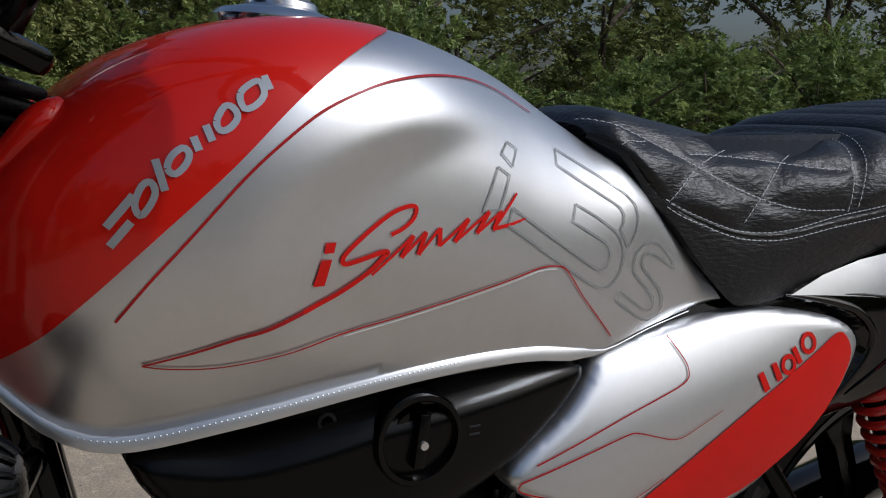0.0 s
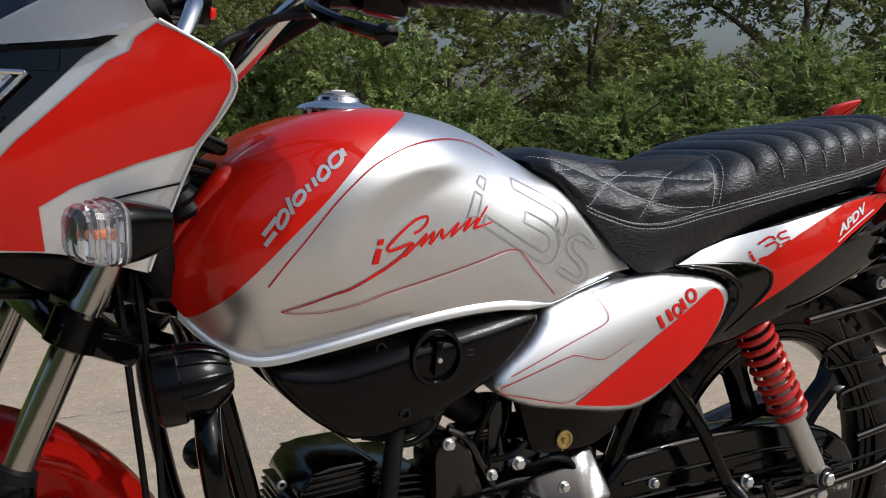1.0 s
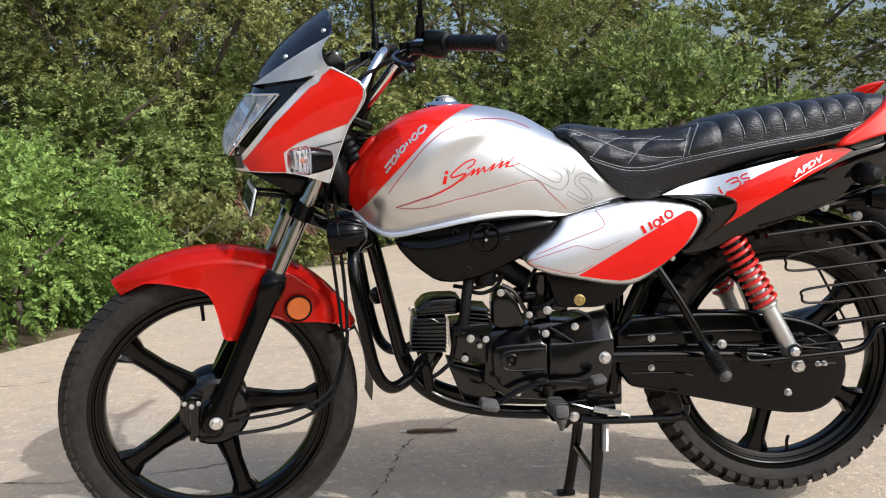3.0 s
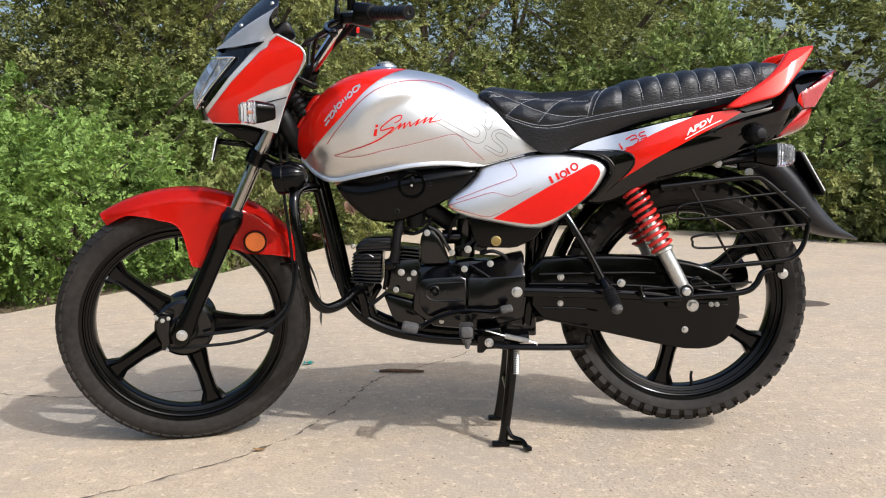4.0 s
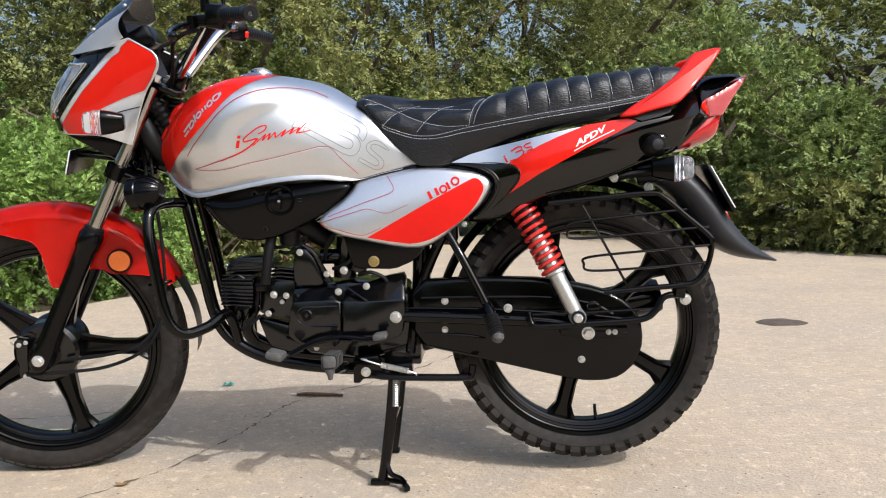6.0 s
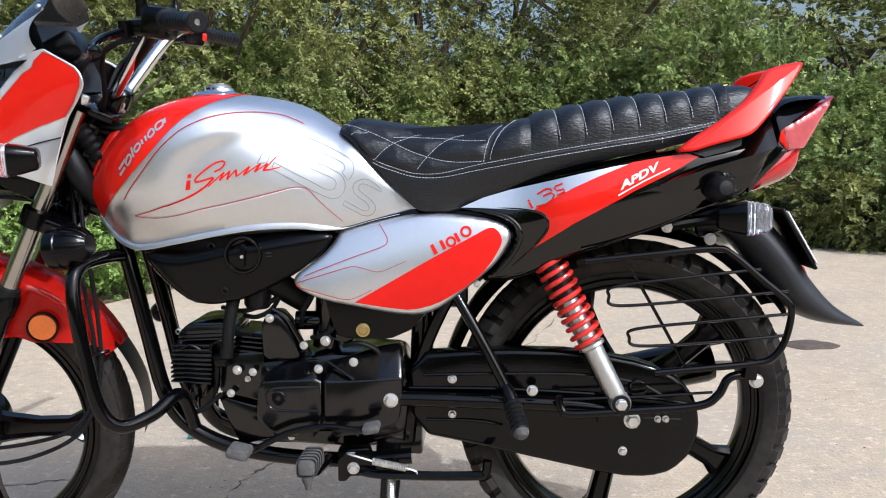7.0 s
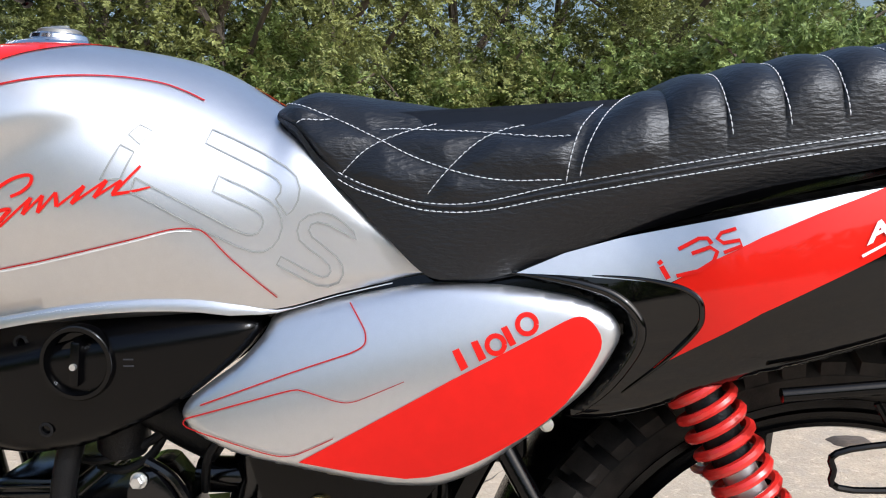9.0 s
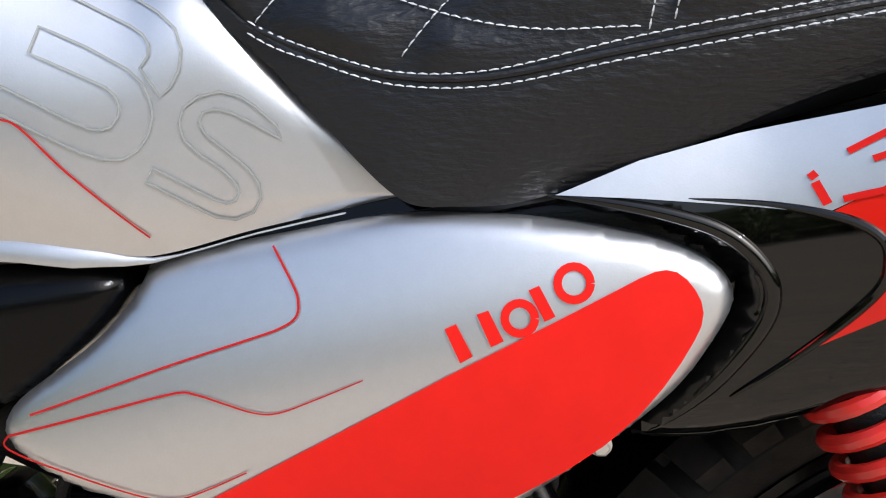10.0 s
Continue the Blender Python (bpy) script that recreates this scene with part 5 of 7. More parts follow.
part("cover_boss", lathe([(0.0135, 0.0), (0.0135, 0.003), (0.0115, 0.004), (0.0100, 0.001), (0.0045, 0.001), (0.004, 0.003), (0, 0.003)], (0.004, -0.112, 0.398), (0, -1, 0), 32), ENGINE, magneto)
part("cover_rib", tube([(0.076, -0.113, 0.4190), (0.035, -0.113, 0.4185), (0.000, -0.113, 0.4170), (-0.014, -0.113, 0.4105), (-0.020, -0.113, 0.3970), (-0.014, -0.113, 0.3830), (0.000, -0.113, 0.3755), (0.035, -0.113, 0.3735), (0.076, -0.113, 0.3740)], 0.0024, seg=8), ENGINE, magneto, "raised oval rim")
for k in range(4):
    part("cast_mark", box((0.0065, 0.002, 0.010), pose(0.030 + 0.011 * k, -0.1128, 0.394 - 0.0005 * k)), ENGINE, magneto)
SPROCKET = rounded([(0.086, 0.459), (0.127, 0.463), (0.184, 0.482), (0.229, 0.490), (0.229, 0.40), (0.221, 0.350), (0.160, 0.328), (0.086, 0.322)], 0.12)
sprocket = part("sprocket_cover", join(cover_with_slope(SPROCKET, -0.112, -0.068, 0.43, 0.424, 0.004), prism(SPROCKET, -0.0675, -0.05)), ENGINE, engine, "black sprocket cover")
part("cover_ridge", tube([(0.092, -0.096, 0.462), (0.136, -0.108, 0.434), (0.144, -0.109, 0.424), (0.146, -0.109, 0.40), (0.146, -0.109, 0.325)], 0.003, seg=8), ENGINE, sprocket)
part("starter_cover", prism(rounded([(-0.030, 0.462), (-0.030, 0.525), (-0.020, 0.548), (0.002, 0.550), (0.022, 0.525), (0.046, 0.460)], 0.15), -0.088, -0.02, 0.008, 2), ENGINE, engine, "black upper engine cover")
part("starter_rim", tube([(-0.008, -0.080, 0.556), (0.018, -0.082, 0.540), (0.038, -0.082, 0.505), (0.058, -0.080, 0.470)], 0.005, seg=8), ENGINE, engine)
for x, z, r in ((-0.079, 0.442, 0.007), (-0.012, 0.541, 0.0065), (0.049, 0.490, 0.006), (0.089, 0.498, 0.0075), (0.079, 0.452, 0.0065), (0.143, 0.464, 0.0065), (-0.093, 0.398, 0.006), (-0.047, 0.441, 0.006), (-0.060, 0.425, 0.0045), (0.02, 0.318, 0.005)):
    yy = -0.114 if x > 0.07 and z < 0.47 else -0.090 if x > -0.05 else -0.078
    part("engine_bolt", hexbolt((x, yy, z), r, 0.009), ZINC, engine)
part("crankcase_lug", prism([(-0.13, 0.385), (-0.04, 0.36), (-0.02, 0.30), (-0.09, 0.285), (-0.11, 0.33)], -0.045, 0.045, 0.006), ENGINE, engine)
part("crankcase_lug", prism([(0.18, 0.33), (0.26, 0.34), (0.26, 0.27), (0.17, 0.275)], -0.06, 0.06, 0.006), ENGINE, engine)
carb = part("carburettor", join(lathe([(0, -0.05), (0.026, -0.05), (0.028, -0.02), (0.022, 0.0), (0.026, 0.02), (0.026, 0.045), (0, 0.05)], (0.085, -0.03, 0.525), (0.1, 0, 1), 20), lathe([(0, -0.06), (0.018, -0.06), (0.018, 0.06), (0, 0.06)], (0.085, -0.03, 0.525), (1, 0, 0), 16), box((0.035, 0.03, 0.02), pose(0.12, -0.06, 0.50, 0, 20, 0), 0.004)), ENGINE, bike, "black carburettor with hoses")
for k, pts in enumerate((((-0.11, -0.05, 0.555), (-0.06, -0.07, 0.552), (-0.01, -0.06, 0.57), (0.02, -0.05, 0.60)), ((0.06, -0.07, 0.50), (0.09, -0.085, 0.51), (0.12, -0.08, 0.54), (0.11, -0.07, 0.575)), ((0.12, -0.075, 0.485), (0.15, -0.085, 0.492), (0.18, -0.08, 0.478), (0.19, -0.075, 0.455)), ((0.04, -0.06, 0.52), (0.05, -0.075, 0.56), (0.07, -0.07, 0.59), (0.075, -0.06, 0.62)))):
    part("hose", tube(pts, 0.0045, seg=8), RUBBER, carb)
part("air_duct", tube([(0.05, -0.03, 0.56), (0.02, -0.04, 0.58), (-0.02, -0.05, 0.61)], 0.024, seg=14), RUBBER, bike)
belly = part("lower_panel", prism(rounded([(0.085, 0.590), (0.108, 0.512), (0.125, 0.502), (0.205, 0.499), (0.25, 0.518), (0.285, 0.56), (0.26, 0.59)], 0.15), -0.092, -0.075, 0.004), SATINBLACK, bike, "black lower panel with a brass bolt")
part("brass_bolt", lathe([(0.0125, 0.0), (0.0125, 0.004), (0.009, 0.005), (0.008, 0.003), (0.005, 0.003), (0.004, 0.007), (0, 0.007)], (0.159, -0.092, 0.518), (0, -1, 0), 24), BRASS, belly, "brass bolt")

# ---- exhaust ----
part("exhaust", join(tube([(-0.15, 0.0, 0.40), (-0.175, 0.03, 0.34), (-0.13, 0.08, 0.275), (0.0, 0.11, 0.255), (0.2, 0.125, 0.27), (0.36, 0.125, 0.31)], 0.017, seg=14), lathe([(0.017, 0.0), (0.040, 0.06), (0.044, 0.12), (0.044, 0.50), (0.040, 0.515), (0.036, 0.50), (0.012, 0.49), (0.012, 0.52), (0, 0.52)], (0.34, 0.13, 0.305), (1, 0, 0.19), 28)), FRAMEBLACK, bike, "black exhaust silencer on the far side")

# ---- rear end ----
CASE = [(0.235, 0.470), (0.40, 0.478), (0.563, 0.472), (0.676, 0.448), (0.735, 0.418), (0.764, 0.378), (0.770, 0.325), (0.755, 0.278), (0.720, 0.245), (0.680, 0.234), (0.620, 0.236), (0.491, 0.266), (0.362, 0.297), (0.247, 0.322)]
chain_case = part("chain_case", prism(rounded(CASE, 0.22), -0.086, -0.040, 0.009, 3), FRAMEBLACK, bike, "closed black chain case")
part("case_seam", tube([(0.24, -0.087, 0.408), (0.42, -0.088, 0.404), (0.60, -0.088, 0.392), (0.70, -0.088, 0.382), (0.762, -0.087, 0.37)], 0.0035, seg=8), FRAMEBLACK, chain_case)
part("case_rib", tube([(0.265, -0.087, 0.432), (0.40, -0.088, 0.433), (0.55, -0.088, 0.430), (0.65, -0.088, 0.415), (0.70, -0.088, 0.39)], 0.003, seg=8), FRAMEBLACK, chain_case)
part("case_rib", tube([(0.27, -0.087, 0.348), (0.36, -0.088, 0.345), (0.41, -0.088, 0.336)], 0.0025, seg=8), FRAMEBLACK, chain_case)
for x, z, r in ((0.319, 0.424, 0.0068), (0.318, 0.358, 0.0060), (0.629, 0.286, 0.0068)):
    part("case_bolt", hexbolt((x, -0.087, z), r, 0.010), ZINC, chain_case)
part("inspection_plug", lathe([(0.016, 0), (0.016, 0.008), (0.012, 0.010), (0, 0.010)], (0.655, -0.087, 0.405), (0, -1, 0), 20), FRAMEBLACK, chain_case)
swing = part("swingarm", join(tube([(0.205, -0.098, 0.392), (0.30, -0.100, 0.389), (0.50, -0.102, 0.380), (0.60, -0.102, 0.370)], 0.014, seg=12), box((0.15, 0.012, 0.036), pose(0.655, -0.100, 0.358, 0, 3, 0), 0.005), tube([(0.205, 0.098, 0.392), (0.64, 0.102, 0.355)], 0.015, seg=12)), FRAMEBLACK, bike, "black swinging arm")
part("pivot_bolt", hexbolt((0.208, -0.110, 0.392), 0.0108, 0.014), ZINC, swing)
part("axle_bolt", hexbolt((0.642, -0.106, 0.350), 0.012, 0.016), ZINC, swing)
part("adjuster", join(hexbolt((0.688, -0.106, 0.352), 0.005, 0.01), hexbolt((0.702, -0.106, 0.352), 0.005, 0.01)), ZINC, swing)
part("adjuster_rod", tube([(0.66, -0.104, 0.354), (0.73, -0.104, 0.350)], 0.003, raw=True, seg=8), FRAMEBLACK, swing)
for s in (-1, 1):
    top, bot = Vector((0.485, s * 0.090, 0.662)), Vector((0.616, s * 0.128, 0.391))
    d = (top - bot).normalized()
    L = (top - bot).length
    shock = part("shock_absorber", lathe([(0, 0.0), (0.0150, 0.0), (0.0175, 0.02), (0.0180, 0.105), (0.024, 0.108), (0.024, 0.114), (0.016, 0.118), (0.016, L), (0, L)], bot, d, 24), ALU, bike, "shock absorber with a red coil spring")
    u = d.cross(Vector((0, 1, 0))).normalized()
    v = d.cross(u)
    turns, n = 11.0, 200
    part("spring", tube([bot + d * (0.118 + (L - 0.118) * k / n) + 0.0258 * (math.cos(2 * math.pi * turns * k / n) * u + math.sin(2 * math.pi * turns * k / n) * v) for k in range(n + 1)], 0.0047, raw=True, seg=8), SPRING, shock, "red coil spring")
    part("top_cap", lathe([(0.0, -0.004), (0.028, -0.004), (0.029, 0.004), (0.026, 0.012), (0, 0.014)], top, d, 24), SATINBLACK, shock)
    part("dust_sleeve", lathe([(0.0185, 0.20), (0.0185, L - 0.03), (0, L - 0.03)], bot, d, 20), RUBBER, shock)
    part("lower_eye", lathe([(0.0, -0.016), (0.017, -0.016), (0.019, -0.010), (0.019, 0.012), (0, 0.012)], bot, (0, 1, 0), 20), ALU, shock)
    part("eye_bush", lathe([(0.0100, 0.012), (0.0105, 0.0185), (0.0160, 0.0185), (0.0170, 0.012)], bot, (0, s, 0), 24), RUBBER, shock, "black rubber bush")
    part("eye_bolt", hexbolt(bot + Vector((0, s * 0.016, 0)), 0.010, 0.010, (0, s, 0)), ZINC, shock)
# guard rack beside the rear wheel
rack = part("guard_rack", tube([(0.551, -0.150, 0.645), (0.66, -0.150, 0.655), (0.770, -0.150, 0.664), (0.800, -0.150, 0.655), (0.850, -0.150, 0.612), (0.896, -0.150, 0.572), (0.904, -0.150, 0.550), (0.893, -0.150, 0.500), (0.872, -0.150, 0.472), (0.840, -0.150, 0.463), (0.76, -0.150, 0.456), (0.672, -0.150, 0.448)], 0.0062, seg=12), FRAMEBLACK, bike, "black wire guard rack beside the rear wheel")
part("wire", tube([(0.626, -0.148, 0.639), (0.675, -0.148, 0.552), (0.726, -0.148, 0.456)], 0.0029, seg=8), FRAMEBLACK, rack)
for a, b, c, d in (((0.850, 0.628), (0.605, 0.602), (0.609, 0.568), (0.897, 0.590)), ((0.904, 0.550), (0.640, 0.527), (0.645, 0.497), (0.892, 0.512))):
    e = ((b[0] - 0.012, (b[1] + c[1]) / 2))
    part("wire", tube([(a[0], -0.150, a[1]), ((a[0] + b[0]) / 2, -0.152, (a[1] + b[1]) / 2 + 0.001), (b[0], -0.152, b[1]), (e[0], -0.152, e[1]), (c[0], -0.152, c[1]), ((c[0] + d[0]) / 2, -0.152, (c[1] + d[1]) / 2 - 0.002), (d[0], -0.150, d[1])], 0.0029, seg=8, per=5), FRAMEBLACK, rack)
part("lower_bar", tube([(0.508, -0.125, 0.402), (0.514, -0.130, 0.378), (0.535, -0.135, 0.371), (0.65, -0.138, 0.378), (0.752, -0.140, 0.386), (0.785, -0.140, 0.405), (0.800, -0.140, 0.432), (0.820, -0.138, 0.440), (0.850, -0.132, 0.437)], 0.0075, seg=12), FRAMEBLACK, rack)
part("wire", tube([(0.515, -0.132, 0.398), (0.64, -0.136, 0.402), (0.775, -0.140, 0.410)], 0.0027, seg=8), FRAMEBLACK, rack)
part("rack_clamp", join(box((0.022, 0.024, 0.036), pose(0.838, -0.142, 0.452, 0, 5, 0), 0.004)), FRAMEBLACK, rack)
part("rack_bolt", hexbolt((0.850, -0.140, 0.430), 0.010, 0.010), ZINC, rack)
# pegs, gear lever, stands
part("footrest_hanger", tube([(0.330, -0.105, 0.580), (0.37, -0.125, 0.51), (0.418, -0.138, 0.415)], 0.0095, seg=12), FRAMEBLACK, bike, "black passenger footrest hanger")
peg = part("passenger_footrest", tube([(0.414, -0.136, 0.424), (0.420, -0.146, 0.411), (0.427, -0.162, 0.396)], [0.010, 0.013, 0.010], seg=14), FRAMEBLACK, bike, "folded passenger footrest with a ribbed worn rubber")
pa, pb = Vector((0.424, -0.158, 0.399)), Vector((0.437, -0.200, 0.362))
pd = (pb - pa).normalized()
prof = [(0.0, 0.0), (0.0135, 0.0)]
for k in range(6):
    prof += [(0.0165, 0.003 + 0.009 * k), (0.0170, 0.008 + 0.009 * k), (0.0148, 0.0095 + 0.009 * k)]
part("peg_rubber", lathe(prof + [(0.0145, 0.057), (0.0, 0.057)], pa, pd, 18), RUBBER, peg, "ribbed black rubber")
part("peg_end", lathe([(0.0138, 0.056), (0.0140, 0.062), (0.0085, 0.069), (0, 0.070)], pa, pd, 16), RUBBERGREY, peg)
part("peg_bolt", hexbolt((0.462, -0.125, 0.412), 0.008, 0.012), ZINC, peg)
rest = part("rider_footrest", tube([(0.085, -0.09, 0.275), (0.083, -0.15, 0.285), (0.081, -0.185, 0.292)], 0.012, seg=12), FRAMEBLACK, bike, "rider footrest with a worn grey rubber")
part("rest_rubber", join(box((0.030, 0.085, 0.028), pose(0.080, -0.222, 0.319, -4, 0, 0), 0.009), *[box((0.034, 0.006, 0.032), pose(0.080, -0.19 - 0.016 * k, 0.317 + 0.001 * k, -4, 0, 0), 0.007) for k in range(5)]), RUBBERGREY, rest)
part("rest_stop", lathe([(0, 0), (0.011, 0), (0.010, 0.008), (0.007, 0.012), (0.005, 0.022), (0, 0.024)], (0.080, -0.25, 0.305), (0.05, -0.1, -1), 12), RUBBERGREY, rest)
gear = part("gear_lever", tube([(-0.045, -0.150, 0.313), (-0.03, -0.140, 0.315), (0.025, -0.135, 0.340), (0.088, -0.135, 0.350), (0.151, -0.138, 0.346), (0.185, -0.145, 0.356)], [0.007, 0.006, 0.006, 0.007, 0.006, 0.007], seg=10), FRAMEBLACK, bike, "black heel-and-toe gear lever")
part("toe_pad", box((0.040, 0.050, 0.019), pose(-0.055, -0.172, 0.320, 0, 14, 0), 0.007), RUBBERGREY, gear)
part("heel_pad", box((0.030, 0.040, 0.014), pose(0.178, -0.165, 0.359, 0, -10, 0), 0.005), RUBBERGREY, gear)
part("rest_bracket", join(prism([(0.108, 0.300), (0.165, 0.304), (0.178, 0.262), (0.168, 0.250), (0.130, 0.250), (0.122, 0.240), (0.107, 0.240)], -0.115, -0.085, 0.004), tube([(0.09, -0.078, 0.266), (0.14, -0.085, 0.264), (0.20, -0.09, 0.262)], 0.010, seg=10)), FRAMEBLACK, bike)
part("bracket_bolt", hexbolt((0.137, -0.116, 0.267), 0.009, 0.011), ZINC, bike)
side_stand = part("side_stand", tube([(0.150, -0.118, 0.262), (0.19, -0.125, 0.258), (0.28, -0.128, 0.256), (0.360, -0.128, 0.256), (0.377, -0.128, 0.263), (0.381, -0.128, 0.284)], 0.0085, seg=10), FRAMEBLACK, bike, "folded black side stand")


def coil(a, b, r, wire, turns):
    a, b = Vector(a), Vector(b)
    d = (b - a).normalized()
    u = d.cross(Vector((0, 1, 0.2))).normalized()
    v = d.cross(u)
    n = int(turns * 8)
    return tube([a + (b - a) * k / n + r * (math.cos(2 * math.pi * turns * k / n) * u + math.sin(2 * math.pi * turns * k / n) * v) for k in range(n + 1)], wire, raw=True, seg=5)


part("stand_spring", join(coil((0.175, -0.136, 0.287), (0.235, -0.134, 0.273), 0.0055, 0.0016, 20), tube([(0.140, -0.118, 0.296), (0.128, -0.130, 0.300), (0.140, -0.136, 0.298), (0.175, -0.136, 0.287)], 0.0018, seg=6), tube([(0.235, -0.134, 0.273), (0.252, -0.134, 0.267), (0.254, -0.132, 0.260)], 0.0018, seg=6)), ZINC, side_stand)
stand = part("centre_stand", join(tube([(0.200, -0.085, 0.262), (0.190, -0.095, 0.16), (0.175, -0.108, 0.05), (0.168, -0.110, 0.013)], [0.015, 0.0135, 0.012, 0.012], seg=12), tube([(0.200, 0.085, 0.262), (0.190, 0.095, 0.16), (0.175, 0.108, 0.05), (0.168, 0.110, 0.013)], [0.015, 0.013, 0.012, 0.013], seg=12), tube([(0.202, -0.10, 0.258), (0.202, 0.10, 0.258)], 0.013, raw=True, seg=12), tube([(0.186, -0.10, 0.13), (0.186, 0.10, 0.13)], 0.008, raw=True, seg=10)), FRAMEBLACK, bike, "black tubular centre stand holding the machine upright")
for s in (-1, 1):
    part("stand_foot", join(box((0.045, 0.022, 0.012), pose(0.163, s * 0.112, 0.008), 0.004)), FRAMEBLACK, stand)
part("stand_tang", join(tube([(0.178, -0.112, 0.055), (0.190, -0.122, 0.030), (0.215, -0.135, 0.022), (0.225, -0.150, 0.010)], 0.006, seg=10), tube([(0.168, -0.112, 0.015), (0.195, -0.125, 0.014), (0.224, -0.140, 0.016)], 0.006, seg=10), box((0.014, 0.03, 0.012), pose(0.226, -0.152, 0.010, 0, 0, 20), 0.003)), FRAMEBLACK, stand)
part("return_spring", coil((0.205, -0.116, 0.248), (0.203, -0.118, 0.186), 0.0068, 0.0015, 14), ALU, stand)

# rear mudguard, lamp, plate, grab rail
bm = grid(lambda t, v: RAX + Vector(((0.352 - 0.02 * abs(v) ** 3) * math.cos(radians(t)), 0.062 * v, (0.352 - 0.02 * abs(v) ** 3) * math.sin(radians(t)))), span(32, 165, 40), span(-1, 1, 12))
bmesh.ops.solidify(bm, geom=bm.faces[:], thickness=0.003)
part("inner_mudguard", bm, SATINBLACK, bike, "black inner rear mudguard")


def mud(k, v):
    up = smooth_path([(0.80, 0.745), (0.885, 0.715), (0.944, 0.655), (0.982, 0.595), (1.030, 0.540), (1.086, 0.503)], 8)[round(k * 40)]
    lo = smooth_path([(0.76, 0.705), (0.835, 0.662), (0.888, 0.600), (0.930, 0.545), (0.99, 0.511), (1.084, 0.497)], 8)[round(k * 40)]
    a = v * math.pi
    w = lerp_at([(0, 0.070), (0.5, 0.075), (0.8, 0.060), (1, 0.022)], k)
    c, h = (up + lo) / 2, (up - lo) / 2
    return Vector((c.x + h.x * math.cos(a), -w * math.sin(a), c.y + h.y * math.cos(a)))


tail_guard = part("rear_mudguard", grid(lambda k, v: mud(k, v), span(0, 1, 40), span(-1, 1, 24)), GREYBLACK, bike, "grey-black plastic rear mudguard", angle=60)
part("plate_holder", box((0.006, 0.17, 0.125), pose(0.9395, 0, 0.6705, 0, -30, 0), 0.002), SATINBLACK, tail_guard)
rp = part("rear_plate", box((0.003, 0.17, 0.108), pose(0.9445, 0, 0.6735, 0, -30, 0), 0.0008), PLATEWHITE, tail_guard, "white plate with dark bars, seen edge on")
for k in range(5):
    part("plate_bar", box((0.001, 0.016, 0.04), pose(0.9468, -0.07 + 0.034 * k, 0.6748, 0, -30, 0)), RUBBER, rp)
part("rear_reflector", box((0.012, 0.03, 0.028), pose(0.972, -0.0, 0.606, 0, -26, 0), 0.004), REDLENS, tail_guard)
part("indicator_bracket", join(tube([(0.70, -0.105, 0.700), (0.76, -0.10, 0.708), (0.82, -0.10, 0.71), (0.86, -0.09, 0.715)], 0.010, seg=10), box((0.10, 0.02, 0.045), pose(0.80, -0.09, 0.712, 0, -14, 0), 0.006)), SATINBLACK, tail_guard)
for x, z in ((0.701, 0.699), (0.776, 0.676)):
    part("tail_bolt", hexbolt((x, -0.106, z), 0.0085, 0.009), ZINC, tail_guard)
for s in (-1, 1):
    indicator((0.818, s * 0.155, 0.716), 1, tail_guard, None, 1.22, 0.25, GREYBLACK)


def lamp_body(k, v):
    up = smooth_path([(0.842, 0.768), (0.878, 0.822), (0.908, 0.864), (0.955, 0.898), (1.003, 0.924)], 6)[round(k * 24)]
    lo = smooth_path([(0.832, 0.749), (0.880, 0.759), (0.936, 0.786), (0.950, 0.846), (1.002, 0.918)], 6)[round(k * 24)]
    w = lerp_at([(0, 0.098), (0.4, 0.092), (1, 0.055)], k)
    a = v * math.pi
    c, h = (up + lo) / 2, (up - lo) / 2
    e = lambda t: math.copysign(abs(t) ** 0.6, t)
    return Vector((c.x + h.x * math.cos(a), -w * e(math.sin(a)), c.y + h.y * math.cos(a)))


tail_lamp = part("tail_lamp", grid(lamp_body, span(0, 1, 24), span(-1, 1, 32)), REDLENS, bike, "pointed red tail lamp", angle=40)
def lamp_y(x, z):
    return Vector((x, -lerp_at([(0.82, 0.126), (0.84, 0.118), (0.88, 0.105), (0.91, 0.098), (0.95, 0.084), (1.0, 0.060)], x) - 0.001, z))


part("clear_section", shell([(0.900, 0.8665), (0.924, 0.877), (0.960, 0.896), (0.991, 0.9135), (0.994, 0.907), (0.972, 0.878), (0.941, 0.832), (0.909, 0.8285)], lamp_y, 0.012, 0.003, 0.006), mat("pale_red_lens", (0.46, 0.095, 0.10), 0.12, 0.0, 0.8, 0.25, 300), tail_lamp, "paler red lens section")
part("bright_corner", shell([(0.879, 0.8585), (0.8995, 0.8665), (0.9085, 0.828), (0.894, 0.843)], lamp_y, 0.012, 0.002, 0.005), RED, tail_lamp, "bright red corner of the lens")
part("cowl_point", shell([(0.838, 0.838), (0.852, 0.848), (0.8775, 0.858), (0.893, 0.842), (0.9075, 0.8265), (0.890, 0.808), (0.862, 0.782), (0.836, 0.757), (0.826, 0.780)], lambda x, z: lamp_y(x, z) - Vector((0, 0.002, 0)), 0.02, 0.004, 0.006), GLOSSBLACK, tail_cowl, "black point of the tail cowl over the lamp")
bm = grid(lambda x, v: Vector((x, v * (lerp_at([(0.70, 0.115), (0.85, 0.105), (0.98, 0.068)], x)), lerp_at([(0.70, 0.820), (0.80, 0.838), (0.85, 0.86), (0.895, 0.913), (0.95, 0.926), (0.985, 0.925)], x) - 0.010 * v**4)), span(0.70, 0.985, 24), span(-1, 1, 14))
bmesh.ops.solidify(bm, geom=bm.faces[:], thickness=0.004)
part("tail_top", bm, GLOSSBLACK, tail_cowl)
